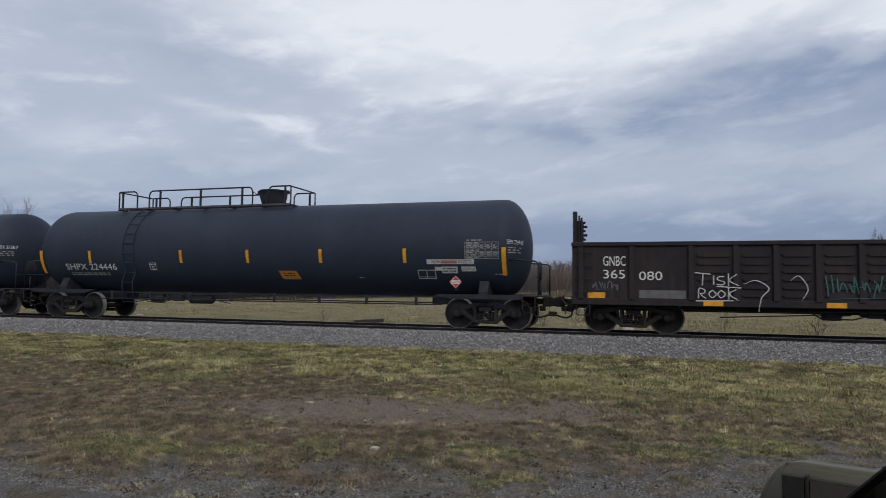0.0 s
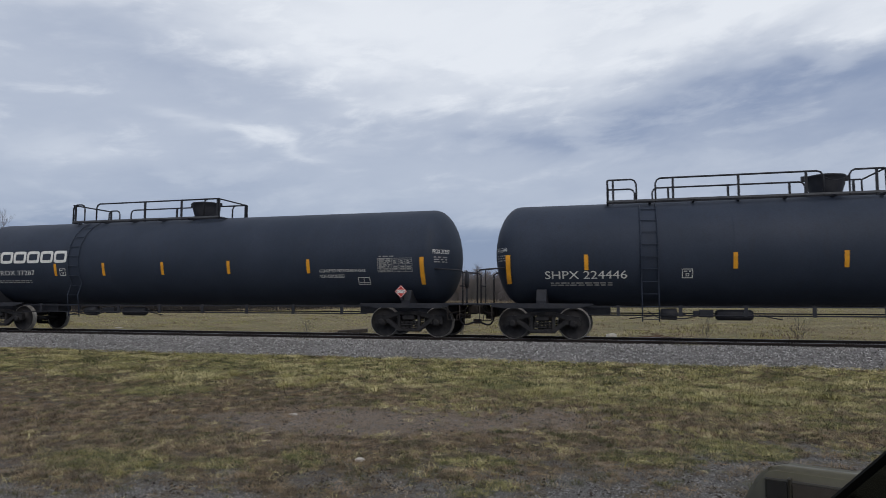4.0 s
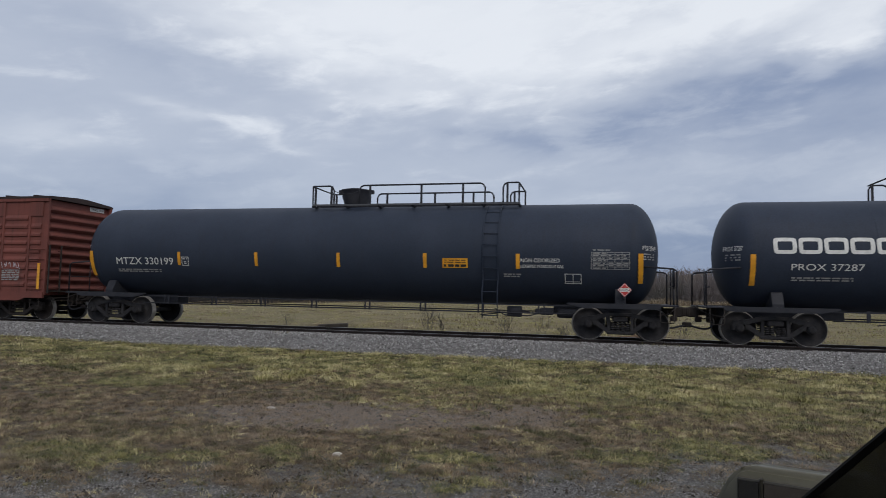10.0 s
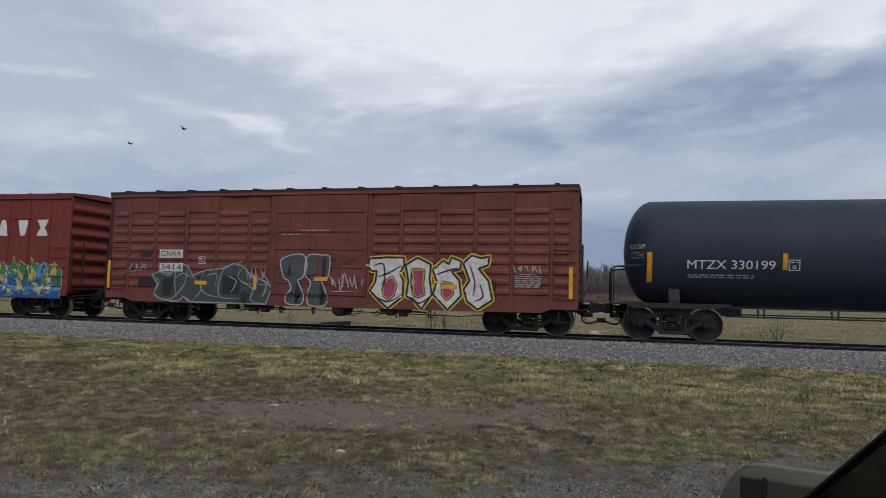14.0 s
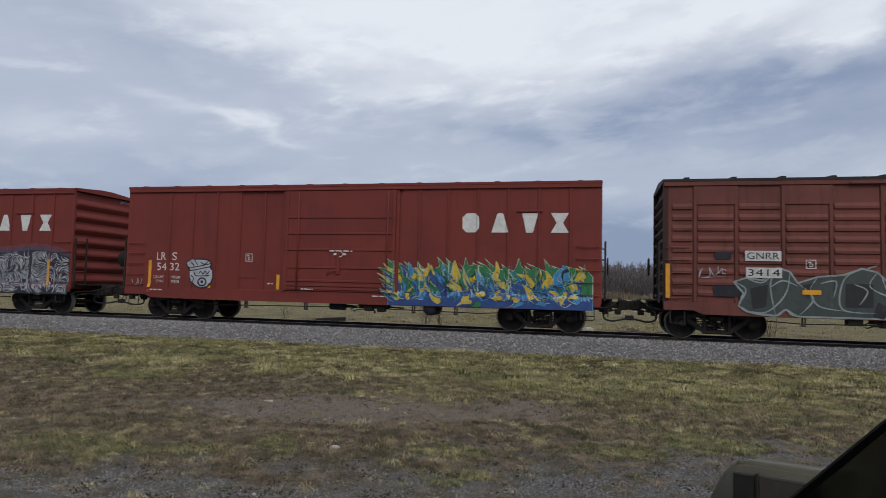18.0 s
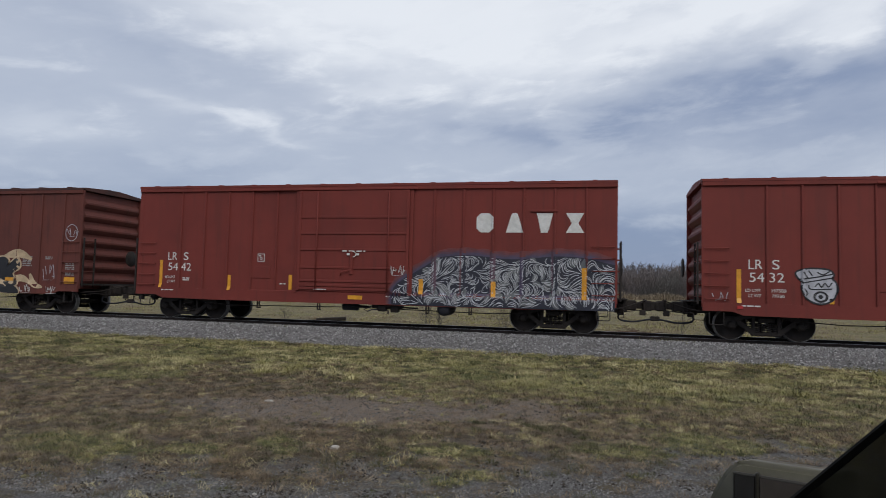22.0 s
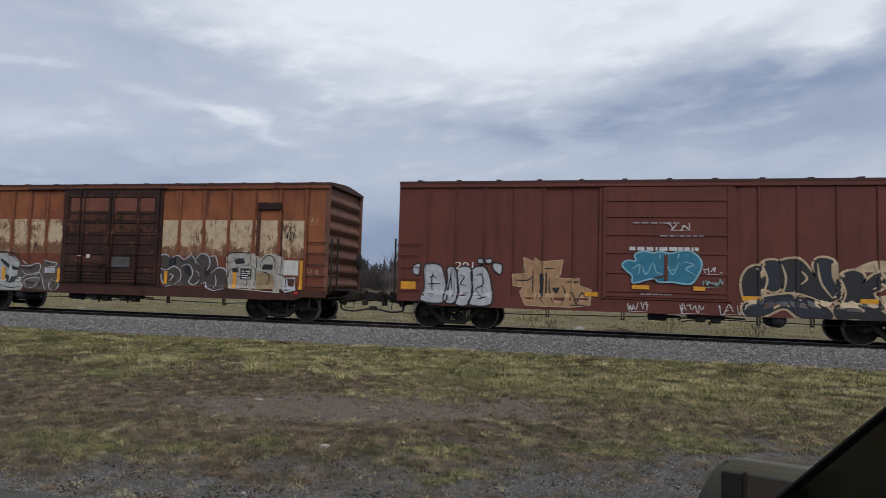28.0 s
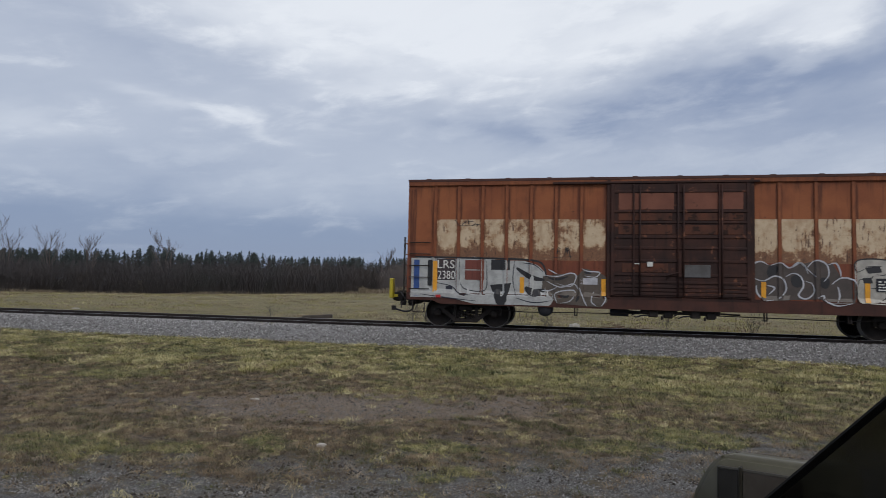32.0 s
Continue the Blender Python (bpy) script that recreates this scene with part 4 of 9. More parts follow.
# ---- rolling stock: tank cars ----
# Grey reflection along the deck curbs, put into a paler base colour.
DECKEDGE = mat("grey_deck_edge", (0.075, 0.08, 0.09), (0.05, 0.052, 0.06), 3.0, 0.6)
TR, TZ = 1.515, 2.485


def tank_skin(x, z):
    d = max(-0.999 * TR, min(0.999 * TR, z - TZ))
    return -math.sqrt(TR * TR - d * d)


def grating(xa, xb, zt):
    """Long bars on cross bearers, open between."""
    m = M()
    for i in range(11):
        y = -0.84 + 0.168 * i
        if abs(y) > 0.30:
            m.box(xa, xb, y - 0.012, y + 0.012, zt - 0.05, zt - 0.02)
    n = int((xb - xa) / 1.1)
    for i in range(n + 1):
        x = xa + (xb - xa) * i / n
        for s in (-1, 1):
            m.box(x - 0.03, x + 0.03, s * 0.25, s * 0.86, zt - 0.10, zt - 0.05)
    return m


def tank_car(label, ua, ub, trucks, deck, ladders, manway, bars_at, gear_x, rails, name="tank_car", twin=False):
    """A long pressure tank on stub sills, with a railed deck round the valve housing."""
    uc = (ua + ub) / 2
    xa, xb = ua - uc, ub - uc
    car = car_thing(name, label, uc, "tank car")
    hd = 0.80
    prof = []
    for i in range(11):
        a = math.pi / 2 * i / 10
        prof.append((xa + hd * (1 - math.sin(a)), max(0.01, TR * math.cos(a))))
    prof = prof[::-1]
    prof = [(xa + hd - hd * math.cos(math.pi / 2 * i / 12), max(0.01, TR * math.sin(math.pi / 2 * i / 12))) for i in range(13)]
    prof = prof + [(xa + (xb - xa) * q, TR) for q in (0.2, 0.35, 0.5, 0.65, 0.8)] + [(-a + xa + xb, q) for a, q in prof[::-1]]
    part("tank", M().lathe(prof, "x", (0, 0, TZ), 64), TANK, car, "black painted steel pressure tank")
    for x in (xa + 0.85, xa + 3.7, xa + 6.6, xb - 6.6, xb - 3.7, xb - 0.85):
        m = M().lathe([(x - 0.006, TR - 0.02), (x - 0.006, TR + 0.002), (x + 0.006, TR + 0.002), (x + 0.006, TR - 0.02)], "x", (0, 0, TZ), 64)
        part("weld_seam", m, TANK, car)
    for s, x in ((-1, xa), (1, xb)):
        tc = (trucks[0] if s < 0 else trucks[1]) - uc
        # stub sill, saddle, end platform
        part("stub_sill", M().box(min(tc - s * 1.9, x + s * 0.05), max(tc - s * 1.9, x + s * 0.05), -0.3, 0.3, 0.70, 1.04, 0.02), BLACK, car)
        sad = [(-1.36, 0.96), (-1.36, 1.12), (-1.22, 1.42), (-1.16, 1.44), (-0.95, 1.25), (-0.5, 1.02), (0.5, 1.02), (0.95, 1.25), (1.16, 1.44), (1.22, 1.42), (1.36, 1.12), (1.36, 0.96)]
        m = M()
        n = len(sad)
        m.add([(tc + dx, y, z) for dx in (-0.14, 0.14) for y, z in sad], [tuple(range(n)), tuple(n + i for i in range(n))] + [(i, (i + 1) % n, n + (i + 1) % n, n + i) for i in range(n)])
        part("saddle", m, BLACK, car)
        part("side_plate", M().slab([(tc - s * 1.45, 1.00), (tc - s * 1.0, 0.90), (tc + s * 1.05, 0.90), (x - s * 0.05, 0.94), (x - s * 0.05, 1.04), (tc - s * 1.45, 1.04)], -1.42, -1.36), BLACK, car)
        part("side_plate", M().slab([(tc - s * 1.45, 1.00), (tc - s * 1.0, 0.90), (tc + s * 1.05, 0.90), (x - s * 0.05, 0.94), (x - s * 0.05, 1.04), (tc - s * 1.45, 1.04)], 1.36, 1.42), BLACK, car)
        part("end_platform", M().box(min(x - s * 0.35, x + s * 0.42), max(x - s * 0.35, x + s * 0.42), -1.42, 1.42, 0.98, 1.03, 0.01), BLACK, car)
        for y in (-1.32, 1.32):
            part("end_handrail", M().tube([(x - s * 0.55, y, 2.08), (x + s * 0.28, y, 2.02), (x + s * 0.38, y, 1.96), (x + s * 0.38, y, 1.0)], 0.025, 8), BLACK, car)
        rail = M().rod((x + s * 0.30, -1.32, 1.55), (x + s * 0.30, -0.5, 1.55), 0.018, 6).rod((x + s * 0.30, -0.5, 1.0), (x + s * 0.30, -0.5, 2.05), 0.018, 6)
        part("cross_handrail", rail, BLACK, car)
        stirrup(car, x + s * 0.12, -1.40, 1.0, 0.45)
        coupler(car, x, s, x + uc)
        truck(car, tc, 0.457, 1.74)
    part("hand_brake_wheel", M().lathe([(-0.02, 0.26), (0.0, 0.28), (0.02, 0.26)], "x", (xb + 0.36, -0.7, 1.75), 18).rod((xb + 0.36, -0.96, 1.75), (xb + 0.36, -0.44, 1.75), 0.012, 6).rod((xb + 0.36, -0.7, 1.49), (xb + 0.36, -0.7, 2.01), 0.012, 6).rod((xb + 0.36, -0.7, 1.02), (xb + 0.36, -0.7, 1.5), 0.03, 8), BLACK, car)
    # walkway pipe below the tank
    ta, tb = trucks[0] - uc + 1.3, trucks[1] - uc - 1.3
    for y in (-1.25, 1.25):
        part("side_pipe", M().rod((ta, y, 0.72), (tb, y, 0.72), 0.020, 8), BLACK, car)
        part("side_rail", M().box(ta, tb, y - 0.02, y + 0.02, 0.93, 0.97), BLACK, car)
        if y > 0:
            continue
        for i in range(8):
            x = ta + (tb - ta) * (i + 0.5) / 8
            for o, w in (((-0.075, 0.022), (0.075, 0.022)) if twin else ((0.0, 0.045),)):
                part("pipe_hanger", M().box(x + o - w, x + o + w, y - 0.02, y + 0.02, 0.69, 1.0), BLACK, car)
    brake_gear(car, gear_x - uc, 0.72, 2.0, -0.75)
    # deck and railing on top
    da, db = deck[0] - uc, deck[1] - uc
    zt = TZ + TR
    dk = part("top_deck", grating(da, db, zt), BLACK, car, "open steel grating walkway")
    for y in (-0.87, 0.87):
        part("deck_curb", M().box(da, db, y - 0.02, y + 0.02, zt - 0.065, zt - 0.01), DECKEDGE, dk)
    mx = manway - uc
    part("valve_housing", M().lathe([(zt - 0.08, 0.38), (zt + 0.10, 0.40), (zt + 0.34, 0.47), (zt + 0.50, 0.48), (zt + 0.52, 0.50), (zt + 0.56, 0.50), (zt + 0.60, 0.30), (zt + 0.62, 0.05)], "z", (mx, 0, 0), 26)
         .box(mx - 0.6, mx - 0.46, -0.08, 0.08, zt + 0.44, zt + 0.58).box(mx + 0.46, mx + 0.6, -0.06, 0.06, zt + 0.44, zt + 0.56), BLACK, car, "round steel valve housing")
    hi = zt + 0.58
    for y in (-0.85, 0.85):
        for a, b, ra, rb, posts in rails:
            a, b = a - uc, b - uc
            pts = [(a, y, zt - 0.1), (a, y, hi - 0.14), (a + 0.05, y, hi - 0.04), (a + 0.14, y, hi)] if ra else [(a, y, zt - 0.1), (a, y, hi - 0.02), (a + 0.02, y, hi)]
            pts += [(b - 0.14, y, hi), (b - 0.05, y, hi - 0.04), (b, y, hi - 0.14), (b, y, zt - 0.1)] if rb else [(b - 0.02, y, hi), (b, y, hi - 0.02), (b, y, zt - 0.1)]
            rail = part("railing", M().tube(pts, 0.026, 8), BLACK, dk, "black pipe railing")
            for q in posts:
                part("post", M().box(q - uc - 0.03, q - uc + 0.03, y - 0.025, y + 0.025, zt - 0.12, hi), BLACK, rail)
    for x in (rails[0][0] - uc, rails[-1][1] - uc):
        part("end_railing", M().rod((x, -0.85, hi - 0.01), (x, 0.85, hi - 0.01), 0.024, 8), BLACK, dk)
    for (a, b), (c, e) in zip([r[:2] for r in rails], [r[:2] for r in rails[1:]]):
        if a < manway < e and min(abs(b - manway), abs(c - manway)) < 0.7 and c > b:
            p, q = b - uc, c - uc
            part("chain", M().tube([(p, -0.85, hi - 0.16), (p + (q - p) * 0.25, -0.85, hi - 0.24), (p + (q - p) * 0.5, -0.85, hi - 0.27), (p + (q - p) * 0.75, -0.85, hi - 0.24), (q, -0.85, hi - 0.16)], 0.010, 6), BLACK, dk)
    # ladders following the shell
    for lx in ladders:
        x = lx - uc
        lad = M()
        for sx in (-0.22, 0.22):
            pts = [(x + sx, -1.40, 0.55), (x + sx, -1.50, 1.3)] + [(x + sx, tank_skin(0, z) - 0.05, z + 0.02) for z in (1.7, 2.0, 2.5, 3.0, 3.4, 3.7, 3.9)]
            lad.tube(pts, 0.018, 6)
        ld = part("ladder", lad, TANK, car)
        for i in range(10):
            z = 0.62 + i * 0.34
            y = tank_skin(0, max(z, 1.7)) - 0.05 if z > 1.3 else -1.40 - (z - 0.55) * 0.13
            part("rung", M().rod((x - 0.22, y, z), (x + 0.22, y, z), 0.012, 6), TANK, ld)
    for u in bars_at:
        big = u in (bars_at[0], bars_at[-1])
        strip(car, tank_skin, u - uc, 1.60 if big else 1.97, 2.42 if big else 2.40, 0.13 if big else 0.11)
    return car, uc


def placard(car, x, z):
    """A red diamond warning placard with its number."""
    d = 0.19
    y = -1.56
    p = part("placard", M().slab([(x - d, z), (x, z - d), (x + d, z), (x, z + d)], y, y + 0.012), PLAC_R, car, "red and white diamond hazard placard")
    e = d - 0.02
    f = Decal(lambda a, b: y, 0.003).line([(x - e, z), (x, z - e), (x + e, z), (x, z + e), (x - e, z)], 0.012)
    f.done("border", PLAC_W, p)
    Decal(lambda a, b: y, 0.004).rect(x - 0.12, x + 0.12, z - 0.05, z + 0.05).done("number_field", PLAC_W, p)
    f = Decal(lambda a, b: y, 0.007)
    f.text("1075", x - 0.10, z - 0.035, 0.07, 0.20)
    f.done("number", BLACK, p)
    part("placard_holder", M().box(x - 0.025, x + 0.025, y + 0.012, y + 0.25, z - 0.25, z + 0.05), BLACK, car)


PLAC_W = mat("placard_white", (0.75, 0.74, 0.72), rough=0.5, bump=0.0)
PLAC_R = mat("placard_red", (0.50, 0.035, 0.03), (0.42, 0.03, 0.03), rough=0.5, bump=0.0)

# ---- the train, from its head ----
# Oxide red darkened: the shade on one end wall is put into its colour.
SHADERED = mat("shaded_oxide_paint", (0.060, 0.030, 0.027), (0.036, 0.022, 0.021), 1.2, 0.75, bump=0.08, spec=0.2)
DOORRUST = mat("rusted_dark_door_paint", (0.032, 0.018, 0.017), (0.062, 0.027, 0.021), 1.6, 0.75, bump=0.25, streak=(0.020, 0.014, 0.014), streak_to=0.8, spots=(0.185, 0.080, 0.050), spot_cut=0.59, spot_scale=3.2, spec=0.2)
SILLRUST = mat("dark_rusted_sill_paint", (0.085, 0.036, 0.028), (0.050, 0.025, 0.022), 1.4, 0.78, bump=0.2, streak=(0.030, 0.019, 0.018), streak_to=0.6, spec=0.2)
ENDRUST = mat("rusted_end_wall_paint", (0.215, 0.100, 0.068), (0.125, 0.066, 0.050), 1.2, 0.76, bump=0.15, streak=(0.055, 0.034, 0.030), streak_to=0.7, spots=(0.24, 0.15, 0.11), spot_cut=0.62, spot_scale=3.0, spec=0.2)
ROOFBROWN = mat("brown_roof_steel", (0.092, 0.042, 0.036), (0.058, 0.032, 0.029), 1.2, 0.72, bump=0.08, spec=0.2)
DOORPINK = mat("flaked_oxide_door_paint", (0.200, 0.082, 0.056), (0.150, 0.060, 0.043), 2.0, 0.75, bump=0.12, spots=(0.040, 0.022, 0.019), spot_cut=0.60, spot_scale=4.5, spec=0.2)


def span(a, b, n):
    return [a + (b - a) * i / (n - 1) for i in range(n)]


LOWBARS = (1.10, 1.20, 1.34, 1.75, 2.3, 2.8, 3.3)
shpx, UC_S = tank_car("long black pressure tank car with white marks and pasted labels", 63.5, 81.85, (64.98, 80.62), (66.86, 73.89), (67.95,), 72.72, (64.06, 66.26, 70.11, 72.71, 75.36, 78.19, 81.25), 69.4, [(66.86, 67.66, False, True, (67.02,)), (68.18, 72.43, True, True, (68.65, 70.35, 72.02)), (73.05, 73.89, True, False, (73.68,))])
prox, UC_P = tank_car("long clean black pressure tank car with white marks", 43.6, 62.3, (44.98, 60.92), (47.95, 54.05), (48.72,), 52.95, (44.36, 47.91, 49.96, 52.35, 54.88, 57.73, 61.46), 49.6, [(47.95, 48.46, True, True, (48.05,)), (48.98, 54.05, True, False, (51.05, 52.55)), (53.44, 54.05, True, False, (53.98,))])
mtzx, UC_M = tank_car("long black pressure tank car with a yellow panel", 23.1, 42.1, (24.38, 41.0), (31.46, 38.1), (37.36,), 32.62, (23.73, 27.1, 29.88, 32.66, 35.41, 38.16, 41.53), 38.9, [(31.46, 32.18, False, True, (31.55, 32.1)), (33.05, 37.07, True, True, (33.4, 35.08, 36.39)), (37.62, 38.1, True, False, (37.75,))], twin=True)
gnrr, UC_G, SK_G = box_car("faded oxide red box car with graffiti and ribbed panels", 6.3, 21.82, OLDRED, (7.72, 20.32), (7.1, 8.13, 9.27, 10.4, 11.57, 16.63, 17.77, 18.89, 19.96, 21.08), (12.43, 15.55), DARKROOF, end_ribs=10, bars=(1.4, 1.9, 2.45, 3.0, 3.6), wb=1.78, rise=0.04, under=(("box", -3.1), ("valve", -2.2), ("hanger", -0.25), ("hanger", -1.35), ("round", 0.55), ("chain", 0.72), ("valve", 2.4), ("hanger", 3.47), ("hanger", -4.3)), end_paint=SHADERED)
lrs1, UC_1, SK_1 = box_car("red box car with white emblem and green, blue, yellow graffiti", -10.66, 4.65, RUSTRED, (-9.0, 2.95), span(-9.07, -5.66, 5) + span(-0.6, 3.8, 6), (-4.9, -1.33), post_half=0.03, bars=LOWBARS, rods=(-1.45, 1.45), end_ribs=7)
lrs2, UC_2, SK_2 = box_car("red box car with white block emblem and swirling white graffiti", -28.18, -12.88, RUSTRED, (-26.5, -14.62), span(-26.6, -23.19, 5) + span(-18.1, -13.7, 6), (-22.42, -18.85), post_half=0.03, bars=LOWBARS, rods=(-1.25, 1.05), end_ribs=7)
b201, UC_B, SK_B = box_car("brown box car with outlined graffiti along its foot", -45.8, -30.5, BROWN, (-44.16, -32.4), span(-44.9, -40.7, 6) + span(-35.9, -31.2, 6), (-39.9, -36.6), ROOFBROWN, post_half=0.03, rise=0.03, bars=(1.12, 1.25, 1.75, 2.3, 2.8, 3.3, 3.75), end_ribs=7)
last, UC_L, SK_L = box_car("rust-stained orange box car with a cream band and graffiti", -63.31, -48.06, ORANGE, (-61.62, -49.82), span(-62.5, -58.3, 7) + span(-53.2, -48.8, 6), (-57.5, -53.93), ROOFBROWN, bars=(1.10, 1.20, 1.30, 1.42, 1.62, 2.0, 2.35, 2.65, 3.05, 3.35, 3.9), rods=(-1.05, -0.06, 0.08, 1.05), door_paint=DOORRUST, end_ribs=7, grab_paint=GRIME, sill_paint=SILLRUST, front_paint=ENDRUST, under=(("hanger", -2.75), ("cylinder", -1.5), ("valve", -0.5), ("valve", 0.6), ("hanger", 2.15), ("hanger", 4.15), ("round", -3.6)))


def gondola():
    ua, ub = 83.2, 99.4
    uc = (ua + ub) / 2
    xa, xb = ua - uc, ub - uc
    car = car_thing("gondola_car", "dark brown steel gondola car with ribbed sides", uc, "gondola car")
    top = 2.44
    for y0, y1 in ((-1.47, -1.43), (1.43, 1.47)):
        part("side_wall", M().box(xa, xb, y0, y1, 0.9, top), GONDOLA, car)
        part("top_chord", M().box(xa - 0.02, xb + 0.02, y0 - 0.06, y1 + 0.06, top - 0.02, top + 0.10, 0.02), GONDOLA, car)
        part("side_sill", M().box(xa, xb, y0 - 0.045, y1 + 0.045, 0.80, 0.98, 0.015), GONDOLA, car)
    for s, x in ((-1, xa), (1, xb)):
        part("end_wall", M().box(min(x, x - s * 0.06), max(x, x - s * 0.06), -1.43, 1.43, 0.9, top + 0.08), GONDOLA, car)
        coupler(car, x, s, x + uc)
        for y in (-1.47, 1.47):
            stirrup(car, x - s * 0.3, y, 0.85)
        for i in range(4):
            part("grab_iron", grab(x - s * 0.10, x - s * 0.55, -1.47, 1.15 + i * 0.36), GONDOLA, car)
    px = [u - uc for u in (83.45, 84.81, 85.43 + 0.9, 87.43, 88.38, 89.35, 90.31, 91.3, 92.3, 93.2, 94.2, 95.2, 96.1, 97.1, 98.1, 99.2)]
    pm = M().slab([(-0.07, 0.97), (0.07, 0.97), (0.06, top - 0.02), (-0.06, top - 0.02)], -1.55, -1.46).mesh("post", GONDOLA)
    fm = M().box(-0.06, 0.06, 1.46, 1.55, 0.97, top - 0.02).mesh("post", GONDOLA)
    for p in px:
        part("post", pm, None, car, at=(p, 0, 0))
        part("post", fm, None, car, at=(p, 0, 0))
    for a, b in zip(px[2:], px[3:]):
        for i in range(6):
            z = 1.12 + i * 0.21
            m = M().slab([(a + 0.14, z), (a + 0.20, z - 0.05), (b - 0.20, z - 0.05), (b - 0.14, z), (b - 0.20, z + 0.05), (a + 0.20, z + 0.05)], -1.505, -1.465)
            part("side_rib", m, GONDOLA, car)
    part("floor_pan", M().box(xa + 0.06, xb - 0.06, -1.43, 1.43, 0.95, 1.02), GRIME, car)
    part("centre_sill", M().box(xa + 0.3, xb - 0.3, -0.22, 0.22, 0.62, 0.95), GRIME, car)
    stand = part("end_post", M().box(xa + 0.02, xa + 0.14, -1.44, -1.32, top + 0.08, top + 0.98, 0.015).box(xa + 0.06, xa + 0.30, -1.40, -1.10, top + 0.08, top + 0.72, 0.02).box(xa + 0.02, xa + 0.12, -1.0, -0.6, top + 0.08, top + 0.55, 0.02), GONDOLA, car, "tall steel end post")
    for i in range(5):
        part("bracket", M().box(xa + 0.28, xa + 0.36 + 0.05 * (i % 2), -1.34, -1.22, top + 0.16 + i * 0.12, top + 0.22 + i * 0.12, 0.008), GONDOLA, stand)
    for q, h in ((0.17, 0.86), (0.24, 0.80)):
        part("upright", M().box(xa + q, xa + q + 0.05, -1.46, -1.41, top + 0.08, top + h, 0.008), GONDOLA, stand)
    for t in (84.84, 97.7):
        truck(car, t - uc, 0.457, 1.78)
    brake_gear(car, -0.6, 0.62)
    part("brake_pipe", M().tube([(xa + 2.4, -1.3, 0.76), (xa + 4.4, -1.3, 0.66), (xa + 6.5, -1.3, 0.72), (xb - 2.5, -1.3, 0.7)], 0.02, 6), GRIME, car)

    def skin(x, z):
        if z < 0.98:
            return -1.517
        return -1.552 if min(abs(x - p) for p in px) < 0.08 else (-1.507 if x > px[2] else -1.472)
    return car, uc, skin


gond, UC_D, SK_D = gondola()


# ---- lettering and marks ----
def lettering(car, uc, skin, rows, material=None, name="lettering"):
    for body, u, z, h, w in rows:
        Decal(skin, 0.006).text(body, u - uc, z, h, w).done(name, material or WHITE, car)


def small_print(car, uc, skin, rows, material=None):
    """Rows of print too small to read."""
    for i, (u, z, n, ln) in enumerate(rows):
        tagged(Decal(skin, 0.006).bars(u - uc, z, n, ln, seed=i + 3).done("small_print", material or GREYMARK, car), kind="stuff")


def frame_mark(car, uc, skin, u0, u1, z0, z1, cells=False):
    d = Decal(skin, 0.006).ring(u0 - uc, u1 - uc, z0, z1, 0.018)
    if cells:
        d.rect((u0 + u1) / 2 - uc - 0.008, (u0 + u1) / 2 - uc + 0.008, z0 + 0.03, z1 - 0.03)
        d.rect(u0 - uc + 0.03, u1 - uc - 0.03, z0 + 0.05, z0 + 0.065)
    else:
        d.bars(u0 - uc + 0.05, z1 - 0.08, 1, u1 - u0 - 0.10, 0.03).ring((u0 + u1) / 2 - uc - 0.04, (u0 + u1) / 2 - uc + 0.04, z0 + 0.05, z0 + 0.13, 0.015)
    d.done("stencil_box", WHITE, car)


def data_table(car, uc, skin, u0, u1, z0, z1):
    """A white ruled table of test dates."""
    d = Decal(skin, 0.006).ring(u0 - uc, u1 - uc, z0, z1, 0.014)
    n = 7
    for i in range(1, n):
        z = z0 + (z1 - z0) * i / n
        d.rect(u0 - uc + 0.02, u1 - uc - 0.02, z - 0.006, z + 0.006)
    for q in (0.42, 0.62, 0.8):
        x = u0 - uc + (u1 - u0) * q
        d.rect(x - 0.006, x + 0.006, z0 + 0.02, z1 - 0.02)
    for i in range(n):
        z = z0 + (z1 - z0) * (i + 0.3) / n
        d.bars(u0 - uc + 0.05, z, 1, (u1 - u0) * 0.34, 0.03, seed=i)
        if i % 3:
            for q in (0.46, 0.66, 0.84):
                d.bars(u0 - uc + (u1 - u0) * q, z, 1, (u1 - u0) * 0.12, 0.03, seed=i + 9)
    d.bars(u0 - uc + 0.05, z1 + 0.04, 1, (u1 - u0) * 0.45, 0.03)
    d.done("data_table", GREYMARK, car, "white ruled data table")


LABEL = mat("white_paper_label", (0.62, 0.62, 0.60), (0.48, 0.47, 0.46), 7.0, 0.6, bump=0.0)
ORANGE_PANEL = mat("orange_label", (0.62, 0.26, 0.03), (0.5, 0.2, 0.03), 5.0, 0.6, bump=0.0)
tk = tank_skin
# tank car with the pasted labels
lettering(shpx, UC_S, tk, [("SHPX 224446", 65.10, 1.73, 0.22, 2.25)])
small_print(shpx, UC_S, tk, [(65.25, 1.60, 2, 1.7)])
frame_mark(shpx, UC_S, tk, 68.78, 69.05, 1.73, 1.98)
d = Decal(tk, 0.008)
d.fill([(73.78 - UC_S, 1.72), (73.86 - UC_S, 1.45), (74.54 - UC_S, 1.45), (74.42 - UC_S, 1.72)])
d.done("orange_panel", ORANGE_PANEL, shpx, "weathered orange label")
Decal(tk, 0.012).bars(73.95 - UC_S, 1.62, 2, 0.42, 0.03, 0.07).done("small_print", BLACK, shpx)
